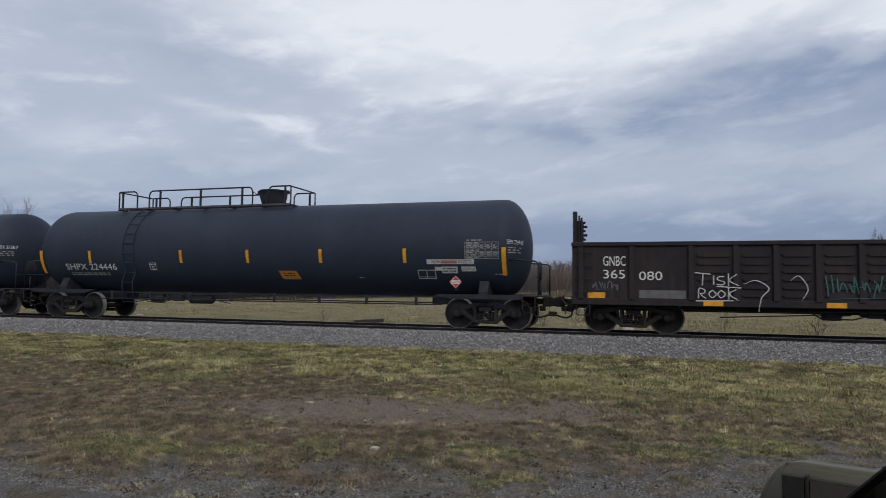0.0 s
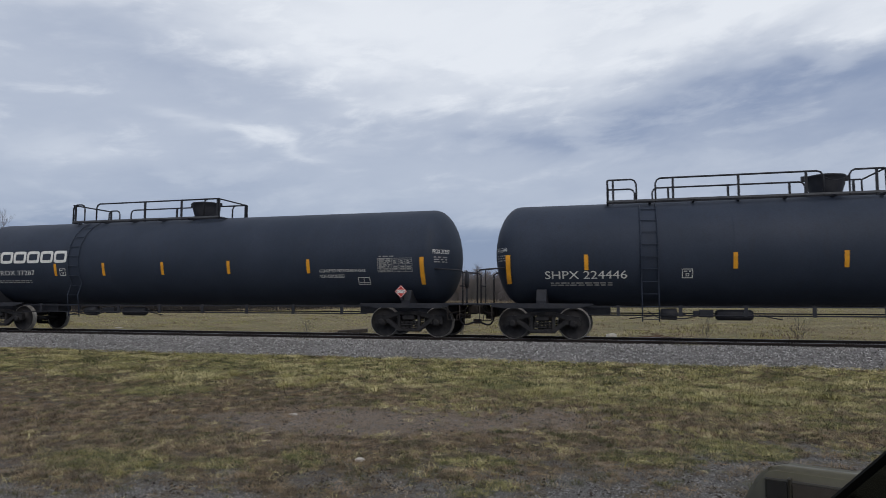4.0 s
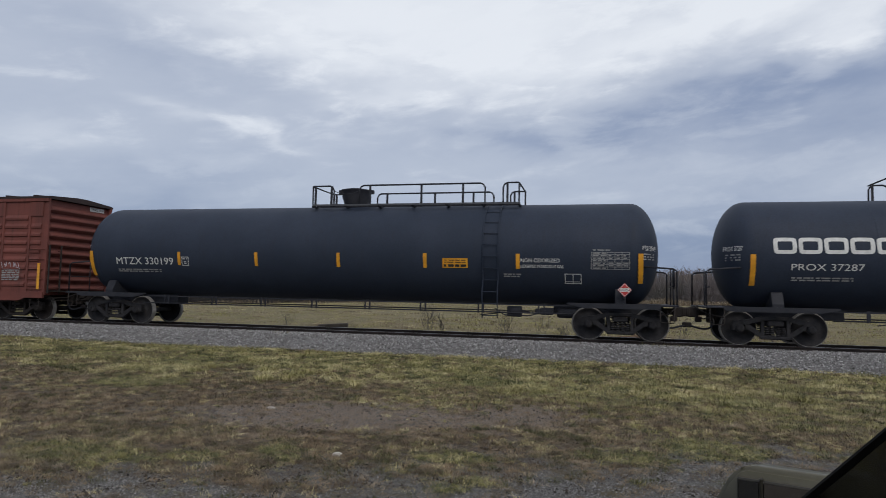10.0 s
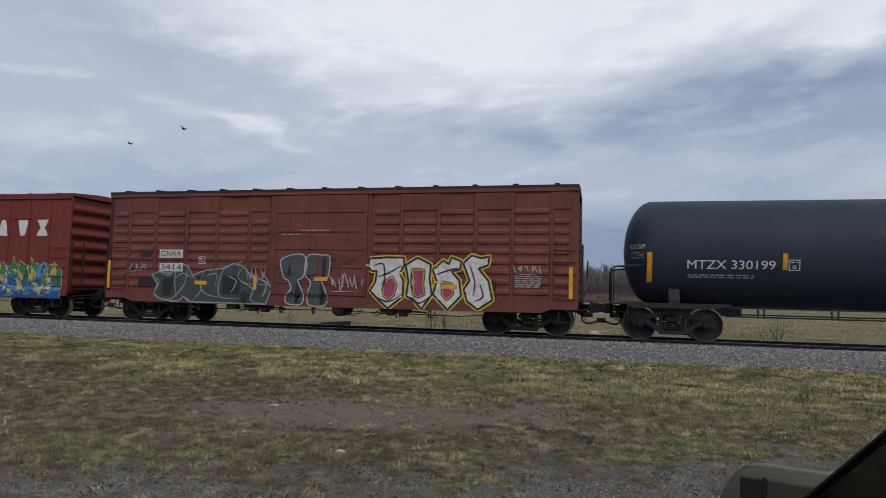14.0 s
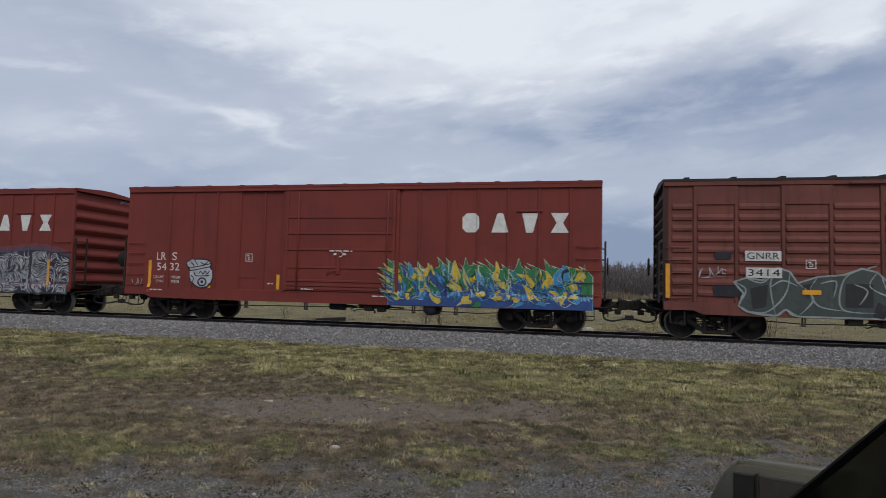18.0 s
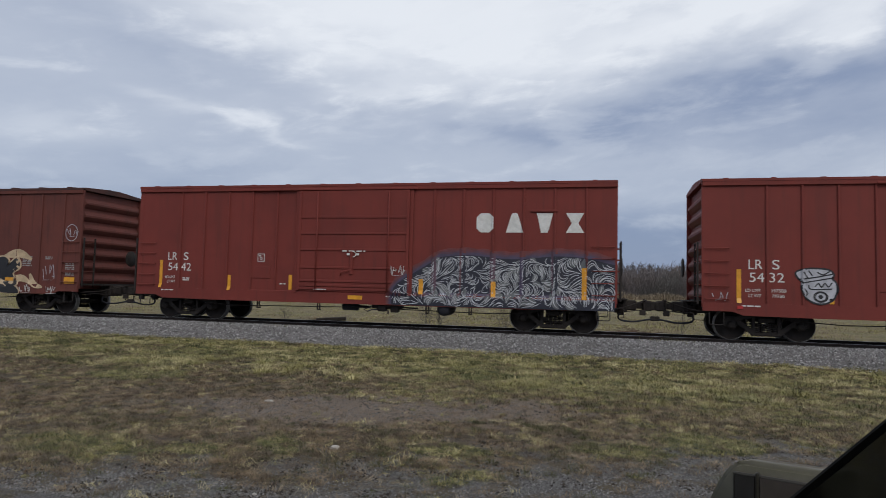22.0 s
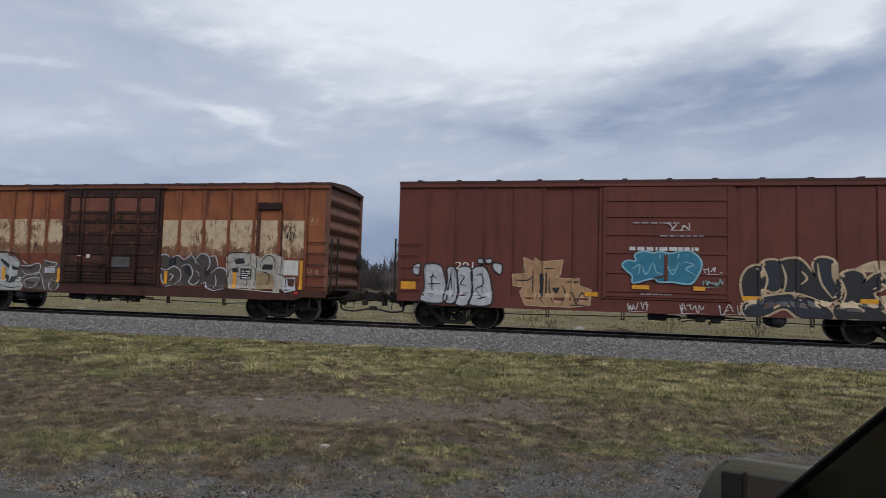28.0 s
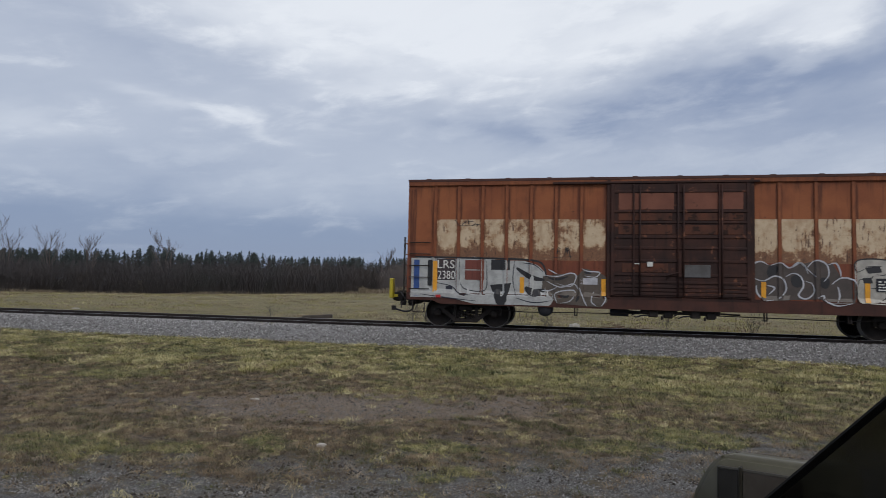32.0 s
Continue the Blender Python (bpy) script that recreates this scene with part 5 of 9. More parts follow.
for u0, u1, z0, z1 in ((78.89, 80.35, 1.93, 2.07), (79.95, 80.39, 1.72, 1.86), (79.13, 79.36, 1.74, 1.85), (79.34, 79.83, 1.66, 1.86)):
    Decal(tk, 0.008).rect(u0 - UC_S, u1 - UC_S, z0, z1).done("pasted_label", LABEL, shpx, "white pasted paper label")
Decal(tk, 0.012).text("NON", 79.05 - UC_S, 1.955, 0.085, 0.27).text("RIZED", 79.88 - UC_S, 1.955, 0.085, 0.40).text("OLEUM GAS", 79.97 - UC_S, 1.75, 0.08, 0.40).done("lettering", BLACK, shpx)
Decal(tk, 0.012).rect(79.34 - UC_S, 79.83 - UC_S, 1.95, 2.04).done("red_overlabel", mat("faded_red_label", (0.42, 0.16, 0.14), bump=0.0), shpx)
Decal(tk, 0.016).bars(79.38 - UC_S, 1.78, 2, 0.40, 0.03, 0.07).done("small_print", BLACK, shpx)
frame_mark(shpx, UC_S, tk, 78.57, 79.13, 1.49, 1.76, True)
data_table(shpx, UC_S, tk, 80.08, 81.10, 2.09, 2.58)
placard(shpx, 79.83 - UC_S, 1.40)
small_print(shpx, UC_S, tk, [(80.95, 1.62, 1, 0.3), (76.6, 1.5, 1, 0.16)])
# tank car with the large white emblem
for i in range(6):
    x = 44.86 + i * 0.60 - UC_P
    Decal(tk, 0.006).curve([(x + 0.05, 2.52), (x + 0.10, 2.49), (x + 0.42, 2.49), (x + 0.49, 2.53), (x + 0.49, 2.77), (x + 0.43, 2.81), (x + 0.10, 2.81), (x + 0.04, 2.77)], 0.10, True, steps=3).done("emblem_block", WHITE, prox, "white rounded emblem block")
lettering(prox, UC_P, tk, [("PROX 37287", 45.28, 2.01, 0.17, 1.70), ("LIQUEFIED PETROLEUM GAS", 58.10, 1.98, 0.10, 1.54), ("NOT-ODORIZED", 58.10, 1.82, 0.10, 0.83)])
small_print(prox, UC_P, tk, [(45.3, 1.80, 2, 1.45)])
frame_mark(prox, UC_P, tk, 48.09, 48.34, 1.98, 2.23)
frame_mark(prox, UC_P, tk, 59.36, 59.76, 1.61, 1.83, True)
data_table(prox, UC_P, tk, 60.05, 61.16, 1.98, 2.40)
placard(prox, 60.83 - UC_P, 1.39)
# tank car with the yellow panel
lettering(mtzx, UC_M, tk, [("MTZX 330199", 24.70, 1.98, 0.23, 2.17), ("NON-ODORIZED", 38.24, 2.16, 0.11, 1.10), ("LIQUEFIED PETROLEUM GAS", 38.24, 1.99, 0.10, 1.20)])
small_print(mtzx, UC_M, tk, [(24.72, 1.80, 2, 1.65), (37.75, 1.80, 2, 0.5)])
frame_mark(mtzx, UC_M, tk, 27.19, 27.45, 1.96, 2.24)
frame_mark(mtzx, UC_M, tk, 39.48, 39.94, 1.57, 1.85, True)
data_table(mtzx, UC_M, tk, 40.20, 41.24, 1.98, 2.46)
placard(mtzx, 41.1 - UC_M, 1.42)
Decal(tk, 0.008).rect(35.94 - UC_M, 36.70 - UC_M, 1.98, 2.26).done("yellow_panel", YELLOW, mtzx, "yellow emergency panel")
Decal(tk, 0.012).bars(36.0 - UC_M, 2.19, 2, 0.64, 0.025, 0.06).bars(35.98 - UC_M, 2.01, 1, 0.68, 0.07).done("small_print", BLACK, mtzx)

def head_skin(x0):
    """The domed end that begins at x0."""
    def skin(x, z):
        q = TR * math.sqrt(max(0.05, 1 - (max(0.0, abs(x) - x0) / 0.80) ** 2))
        return -math.sqrt(max(0.01, q * q - (z - TZ) ** 2))
    return skin


for car, a, b, body in ((shpx, 63.5, 81.85, "SHPX 224446"), (prox, 43.6, 62.3, "PROX 37287"), (mtzx, 23.1, 42.1, "MTZX 330199")):
    half = (b - a) / 2
    hs = head_skin(half - 0.80)
    for x in (half - 0.52, -half + 0.14):
        Decal(hs, 0.006).text(body, x, 2.52, 0.13, 0.38).done("lettering", WHITE, car)
        tagged(Decal(hs, 0.006).bars(x + 0.03, 2.40, 3, 0.30, 0.035, 0.07, seed=int(a)).done("small_print", GREYMARK, car), kind="stuff")
# gondola
lettering(gond, UC_D, SK_D, [("GNBC", 84.05, 1.88, 0.27, 0.60), ("365", 84.05, 1.53, 0.24, 0.58), ("080", 85.0, 1.49, 0.24, 0.60)])
for u0, u1, z0, z1 in ((83.63, 84.10, 0.99, 1.15), (86.62, 87.10, 0.82, 0.95), (89.51, 89.95, 0.82, 0.95), (92.6, 93.1, 0.82, 0.95)):
    Decal(SK_D, 0.022).rect(u0 - UC_D, u1 - UC_D, z0, z1).done("reflector_strip", YELLOW, gond, "orange reflective strip")
Decal(SK_D, 0.008).rect(85.0 - UC_D, 86.2 - UC_D, 1.0, 1.22).done("patched_paint", mat("grey_touch_up_paint", (0.14, 0.14, 0.15), (0.09, 0.085, 0.085), 3.0, 0.7), gond)

# box cars
def plate(car, uc, skin, body, u0, u1, z0, z1, ground, ink):
    Decal(skin, 0.024).rect(u0 - uc, u1 - uc, z0, z1).done("number_panel", ground, car)
    h = (z1 - z0) * 0.66
    Decal(skin, 0.028).text(body, u0 - uc + 0.05, z0 + (z1 - z0) * 0.17, h, u1 - u0 - 0.10).done("lettering", ink, car)


def SG(x, z):
    """The oxide red car's side, out to its pressed ribs."""
    y = SK_G(x, z)
    return SIDE - 0.050 if y == SIDE else y


plate(gnrr, UC_G, SG, "GNRR", 8.33, 9.21, 2.12, 2.39, LABEL, BLACK)
plate(gnrr, UC_G, SG, "3414", 8.35, 9.22, 1.68, 1.95, LABEL, BLACK)
frame_mark(gnrr, UC_G, SG, 9.79, 10.03, 1.94, 2.17)
small_print(gnrr, UC_G, SG, [(20.05, 1.68, 6, 0.75), (13.4, 3.0, 1, 1.0), (12.75, 2.87, 1, 0.65)])
Decal(SG, 0.008).rect(19.12 - UC_G, 19.53 - UC_G, 1.26, 1.56).done("stencil_panel", BLACK, gnrr)
frame_mark(gnrr, UC_G, SG, 19.12, 19.53, 1.26, 1.56, True)
for u, z0, z1 in ((6.40, 1.10, 2.02), (11.85, 1.14, 1.59), (21.63, 1.08, 1.98)):
    strip(gnrr, SG, u - UC_G, z0, z1, 0.11, 0.028)
for u, z in ((9.91, 1.33), (14.11, 1.52), (18.17, 1.36)):
    strip(gnrr, SG, u - UC_G, z - 0.06, z + 0.06, 0.44, 0.028)
for a, b, z0, z1 in ((7.55, 8.3, 1.17, 1.46), (7.6, 8.0, 2.15, 2.35)):
    Decal(SG, 0.008).rect(a - UC_G, b - UC_G, z0, z1).done("patched_paint", BLACK, gnrr)


def end_letters(car, x, body, y0, w, z0=4.10, h=0.09, ground=None):
    """Small characters high on the end wall that faces along the train."""
    vs, fs = letters(body, h, w)
    if ground:
        part("number_panel", M().box(x - 0.118, x - 0.104, y0 - 0.04, y0 + w + 0.04, z0 - 0.03, z0 + h + 0.03), ground, car)
    part("lettering", M().add([(x - 0.101 if ground else x - 0.112, y0 + a, z0 + b) for a, b in vs], fs), BLACK if ground else WHITE, car)


end_letters(gnrr, 7.76, "GNRR 3414", 0.55, 0.62, 4.08, 0.09, LABEL)
end_letters(lrs1, 7.655, "LRS 5432", 0.85, 0.50)
end_letters(lrs2, 7.65, "LRS 5442", 0.85, 0.50)
RED_R = mat("red_reflective_tape", (0.55, 0.03, 0.03), (0.42, 0.025, 0.025), 5.0, 0.4, bump=0.0)
for car, uc, skin, u in ((last, UC_L, SK_L, -62.36), (last, UC_L, SK_L, -49.02), (lrs1, UC_1, SK_1, -9.74)):
    Decal(skin, 0.026).rect(u - uc - 0.07, u - uc + 0.07, 0.86, 0.94).done("red_reflector", RED_R, car, "small red reflector")


def emblem(car, uc, skin, u):
    """Four white blocks high on the side."""
    x = u - uc
    z0, z1 = 2.85, 3.41
    blocks = ([(0.0, 0.12), (0.12, 0), (0.38, 0), (0.50, 0.12), (0.50, 0.44), (0.38, 0.56), (0.12, 0.56), (0, 0.44)],
              [(0.86, 0), (1.36, 0), (1.19, 0.56), (1.03, 0.56)],
              [(1.86, 0), (2.06, 0), (2.16, 0.40), (2.20, 0.56), (1.74, 0.56), (1.78, 0.40)],
              [(2.56, 0), (3.06, 0), (2.90, 0.28), (3.06, 0.56), (2.56, 0.56), (2.72, 0.28)])
    for b in blocks:
        Decal(skin, 0.008).fill([(x + a, z0 + c) for a, c in b], 0.03).done("emblem_block", WHITE, car, "white block of the owner's emblem")


for car, uc, skin, o, num in ((lrs1, UC_1, SK_1, 0.0, "5432"), (lrs2, UC_2, SK_2, -17.53, "5442")):
    emblem(car, uc, skin, 0.70 + o)
    lettering(car, uc, skin, [("LR", -9.52 + o, 1.91, 0.25, 0.34), ("S", -8.95 + o, 1.91, 0.25, 0.18), (num[:2], -9.50 + o, 1.57, 0.25, 0.36), (num[2:], -9.02 + o, 1.57, 0.25, 0.36)])
    lettering(car, uc, skin, [("LD LMT", -9.60 + o, 1.31, 0.085, 0.38), ("LT WT", -9.52 + o, 1.17, 0.085, 0.30)])
    if num == "5432":
        lettering(car, uc, skin, [("197500", -8.96 + o, 1.31, 0.085, 0.34), ("79500", -8.96 + o, 1.17, 0.085, 0.30)])
    else:
        small_print(car, uc, skin, [(-8.95 + o, 1.31, 2, 0.28)], WHITE)
    small_print(car, uc, skin, [(-5.5 + o, 1.20, 1, 0.2), (-4.3 + o, 1.06, 1, 0.4), (-3.4 + o, 2.24, 1, 0.75), (-2.0 + o, 0.90, 1, 0.5), (-9.7 + o, 0.92, 1, 0.5)], WHITE)
    frame_mark(car, uc, skin, -6.29 + o, -6.05 + o, 1.90, 2.15)
    strip(car, skin, -9.76 + o - uc, 1.01, 1.90)
    strip(car, skin, -5.14 + o - uc, 1.04, 1.50)
    Decal(skin, 0.02).curve([(-3.05 + o - uc + 0.09 * math.cos(a), 2.16 + 0.08 * math.sin(a)) for a in np.linspace(0, 5.6, 8)], 0.022, True).rect(-3.25 + o - uc, -3.12 + o - uc, 2.13, 2.19).rect(-2.98 + o - uc, -2.85 + o - uc, 2.13, 2.19).done("lock_mark", WHITE, car)
    part("access_cover", M().box(-6.52 + o - uc, -5.84 + o - uc, -1.485, -1.46, 1.38, 1.76, 0.008), RUSTRED, car)
    part("roof_hatch_plate", M().box(2.28 + o - uc, 3.03 + o - uc, -1.52, -1.46, 3.44, 3.50, 0.01), RUSTRED, car)
strip(lrs1, SK_1, -7.55 - UC_1, 1.04, 1.18)
strip(lrs2, SK_2, -24.79 - UC_2, 0.98, 1.46)
strip(lrs2, SK_2, -20.5 - UC_2, 0.80, 0.92, 0.46)
for u, z0, z1 in ((-18.46, 1.01, 1.46), (-16.30, 0.98, 1.43), (-13.75, 0.97, 1.86)):
    strip(lrs2, SK_2, u - UC_2, z0, z1, 0.13, 0.024)
lettering(b201, UC_B, SK_B, [("201", -44.06, 1.74, 0.22, 0.52)])
small_print(b201, UC_B, SK_B, [(-32.84, 1.92, 6, 0.4), (-31.9, 1.92, 2, 0.3), (-39.1, 3.10, 1, 1.2), (-38.4, 2.75, 1, 1.1), (-38.9, 1.16, 1, 0.8), (-31.05, 1.7, 4, 0.36), (-31.05, 1.38, 2, 0.36)])
for u, z, w, h in ((-45.47, 1.24, 0.45, 0.22), (-40.16, 1.13, 0.43, 0.12), (-38.9, 1.36, 0.45, 0.11), (-37.4, 1.36, 0.30, 0.11), (-36.1, 1.14, 0.45, 0.12), (-33.32, 1.15, 0.4, 0.12), (-30.85, 1.15, 0.42, 0.22)):
    strip(b201, SK_B, u - UC_B, z - h / 2, z + h / 2, w, 0.026)
DARKBLUE = mat("dark_panel_paint", (0.03, 0.025, 0.035), (0.05, 0.03, 0.03), 5.0, 0.6, bump=0.0)
Decal(SK_L, 0.010).rect(-62.42 - UC_L, -61.86 - UC_L, 1.37, 1.99).done("number_panel", DARKBLUE, last)
lettering(last, UC_L, lambda x, z: SK_L(x, z) - 0.008, [("LRS", -62.40, 1.71, 0.24, 0.50), ("2380", -62.40, 1.40, 0.24, 0.52)])
for u, z0, z1 in ((-62.47, 1.02, 1.92), (-59.94, 1.03, 1.49), (-57.69, 1.01, 1.48), (-53.60, 1.03, 1.48), (-51.15, 0.99, 1.49), (-48.89, 1.01, 1.90)):
    strip(last, SK_L, u - UC_L, z0, z1, 0.12, 0.024)


def corrugated_bays():
    """Pressed horizontal ribs between the posts of the oxide red car; every other bay stops below a plain header."""
    edges = [6.45, 7.1, 8.13, 9.27, 10.4, 11.57, 12.3], [15.7, 16.63, 17.77, 18.89, 19.96, 21.08, 21.65]
    k = 0
    for row in edges:
        for a, b in zip(row, row[1:]):
            k += 1
            x0, x1 = a - UC_G + 0.075, b - UC_G - 0.075
            top = 3.60 if k % 2 == 0 else 3.98
            bay = part("bay_panel", M().box(x0 - 0.02, x1 + 0.02, SIDE - 0.004, SIDE + 0.004, 1.02, top), OLDRED, gnrr)
            n = int((top - 1.10) / 0.29)
            for i in range(n):
                z = 1.16 + i * 0.29
                prof = [(0.0, 0.0), (0.022, 0.040), (0.09, 0.046), (0.16, 0.012), (0.18, 0.0)]
                m = M()
                for q0, q1 in zip(prof, prof[1:]):
                    m.add([(x0, SIDE - 0.003 - q0[1], z + q0[0]), (x1, SIDE - 0.003 - q0[1], z + q0[0]), (x1, SIDE - 0.003 - q1[1], z + q1[0]), (x0, SIDE - 0.003 - q1[1], z + q1[0])], [(0, 1, 2, 3)])
                for x in (x0, x1):
                    m.add([(x, SIDE - 0.003 - d, z + h) for h, d in prof], [(0, 1, 2, 3, 4)])
                part("panel_rib", m, OLDRED, bay)
            if k % 2 == 0:
                part("panel_header", M().box(x0 - 0.05, x1 + 0.05, SIDE - 0.036, SIDE - 0.003, top + 0.02, EAVE - 0.21, 0.008), OLDRED, bay)


corrugated_bays()


def band_mat():
    """Old cream paint, eaten away from below by rust."""
    m = bpy.data.materials.new("rusted_cream_band")
    m.use_nodes = True
    k = Nodes(m.node_tree)
    co = k.n("TexCoord").outputs["Object"]
    x, y, z = k.n("SeparateXYZ", Vector=co).outputs
    big, mid, fine = k.noise(co, 1.6, 6.0, 0.65), k.noise(co, 5.0, 7.0, 0.7), k.noise(co, 40.0, 4.0, 0.6)
    run = k.noise(k.vmul(co, (11.0, 11.0, 0.9)), 1.0, 6.0, 0.65)
    cream = k.mix(k.ramp(mid, 0.35, 0.7), (0.54, 0.43, 0.30), (0.43, 0.31, 0.20))
    cream = k.mix(k.ramp(k.noise(k.vmul(co, (2.5, 2.5, 1.0)), 1.0, 6.0, 0.7), 0.48, 0.72, 0.0, 0.6), cream, (0.30, 0.18, 0.10))
    left = k.math("PINGPONG", k.math("ADD", x, 6.815), 0.35)
    right = k.math("PINGPONG", k.math("SUBTRACT", x, 2.485), 0.44)
    side = k.math("GREATER_THAN", x, 0.0)
    near = k.math("ADD", k.math("MULTIPLY", left, k.math("SUBTRACT", 1.0, side)), k.math("MULTIPLY", right, side))
    rust = k.mix(k.ramp(fine, 0.3, 0.7), (0.215, 0.092, 0.045), (0.085, 0.040, 0.027))
    eaten = k.math("ADD", k.math("MULTIPLY", k.math("SUBTRACT", big, 0.5), 1.6), k.math("MULTIPLY", k.math("SUBTRACT", run, 0.5), 1.0))
    eaten = k.math("ADD", eaten, k.ramp(z, 2.60, 2.05, -0.12, 0.50))
    eaten = k.math("ADD", eaten, k.ramp(near, 0.16, 0.05, 0.0, 0.26))
    eaten = k.math("ADD", eaten, k.math("MULTIPLY", k.math("SUBTRACT", 1.0, side), 0.16))
    eaten = k.math("ADD", eaten, k.math("MULTIPLY", k.math("SUBTRACT", mid, 0.5), 1.7))
    col = k.mix(k.ramp(eaten, 0.02, 0.30, 0.0, 0.55), cream, (0.32, 0.165, 0.075))
    col = k.mix(k.ramp(eaten, 0.18, 0.44, 0.0, 0.86), col, rust)
    drip = k.math("ADD", k.noise(k.vmul(co, (15.0, 15.0, 2.6)), 1.0, 5.0, 0.6), k.math("MULTIPLY", k.math("SUBTRACT", big, 0.5), 0.5))
    col = k.mix(k.ramp(drip, 0.58, 0.66, 0.0, 0.9), col, (0.085, 0.040, 0.027))
    b = k.n("BsdfPrincipled", Roughness=0.8)
    k.t.links.new(col, b.inputs["Base Color"])
    k.t.links.new(k.bump(k.math("ADD", mid, fine), 0.2, 0.01), b.inputs["Normal"])
    k.t.links.new(b.outputs[0], k.n("OutputMaterial").inputs[0])
    return m


CREAMBAND = band_mat()
RUSTPANEL = mat("blistered_rust_paint", (0.115, 0.044, 0.028), (0.062, 0.029, 0.022), 2.0, 0.8, bump=0.3, streak=(0.035, 0.021, 0.018), streak_to=0.7, spots=(0.03, 0.019, 0.017), spot_cut=0.54, spot_scale=4.0, spec=0.2)
for row in (span(-62.5, -58.3, 7), span(-53.2, -48.8, 6)):
    ends = ([-63.2] if row[0] < -60 else [-53.85]) + row + ([-57.6] if row[0] < -60 else [-48.1])
    for i, (a, b) in enumerate(zip(ends, ends[1:])):
        if i == 0 and row[0] < -60 or (i == len(ends) - 2 and row[0] > -60):
            continue
        part("band_panel", M().box(a + 0.05 - UC_L, b - 0.05 - UC_L, SIDE - 0.003, SIDE + 0.003, 1.98, 3.14), CREAMBAND, last, "flaking cream painted band")
for x in (-50.40, -49.64):
    part("panel_edge", M().box(x - UC_L - 0.07, x - UC_L + 0.07, SIDE - 0.008, SIDE - 0.004, 2.02, 3.46), RUSTPANEL, last)
part("vent_hood", M().box(-50.42 - UC_L, -49.62 - UC_L, -1.56, -1.47, 3.47, 3.70, 0.02), DOORRUST, last)
for a, b in ((-57.3, -55.85), (-55.6, -54.1)):
    part("door_panel", M().box(a - UC_L, b - UC_L, -1.553, -1.54, 3.40, 3.86, 0.004), DOORPINK, last, "flaking oxide red door panel")
for x in (-56.9, -55.75, -54.7):
    part("door_bar", M().box(x - UC_L - 0.022, x - UC_L + 0.022, -1.61, -1.555, 1.05, 4.1, 0.008), DOORRUST, last)


# ---- painted tags ----
def paint(name, c, rough=0.55):
    return mat(name, c, tuple(v * 0.72 for v in c), 5.0, rough, bump=0.0, fine=30)


P_SILVER = paint("silver_spray", (0.50, 0.51, 0.56))
P_WHITE = paint("white_spray", (0.66, 0.66, 0.66))
P_DARK = paint("black_spray", (0.018, 0.018, 0.022))
P_GREY = paint("grey_spray", (0.14, 0.15, 0.16))
P_GREEN = paint("green_spray", (0.030, 0.20, 0.075))
P_YEL = paint("yellow_spray", (0.66, 0.46, 0.04))
P_BLUE = paint("blue_spray", (0.028, 0.075, 0.26))
P_SKY = paint("light_blue_spray", (0.05, 0.27, 0.55))
P_CYAN = paint("turquoise_spray", (0.025, 0.20, 0.32))
P_TAN = paint("tan_spray", (0.42, 0.25, 0.13))
P_CREAM = paint("cream_spray", (0.55, 0.42, 0.27))
P_PALE = paint("pale_green_spray", (0.48, 0.60, 0.45))
P_SLATE = paint("slate_spray", (0.020, 0.023, 0.040))

def tag(car, uc, skin, u0, u1, z0, z1, material, seed, w=0.025, n=6):
    """A quick looping scrawl."""
    rng = random.Random(seed)
    d = Decal(skin, 0.018)
    step, zc, hz, w = (u1 - u0) / n, (z0 + z1) / 2, (z1 - z0) / 2, min(w, 0.024)
    x, high, pts = u0 - uc, True, []
    while x < u1 - uc:
        pts.append((x + rng.uniform(-0.3, 0.2) * step, zc + hz * (rng.uniform(0.2, 1.0) if high else -rng.uniform(0.2, 1.0))))
        high = not high if rng.random() < 0.8 else high
        x += step * rng.uniform(0.15, 0.5)
        if rng.random() < 0.28 and len(pts) > 1:
            d.curve(pts, w, steps=3)
            pts, x = [], x + step * 0.15
    if len(pts) > 1:
        d.curve(pts, w, steps=3)
    for i in range(n // 2):
        x, z = rng.uniform(u0, u1) - uc, zc + hz * rng.uniform(-0.6, 0.6)
        d.line([(x, z), (x + step * rng.uniform(0.3, 0.8), z + hz * rng.uniform(-0.2, 0.2))], w)
    d.line([(u0 - uc + rng.uniform(0, 0.05), z0 + rng.uniform(-0.02, 0.04)), (u1 - uc, z0 + rng.uniform(0.0, 0.06))], w * 0.8, taper="tip")
    tagged(d.done("graffiti_tag", material, car, "thin sprayed scrawl"), kind="stuff")


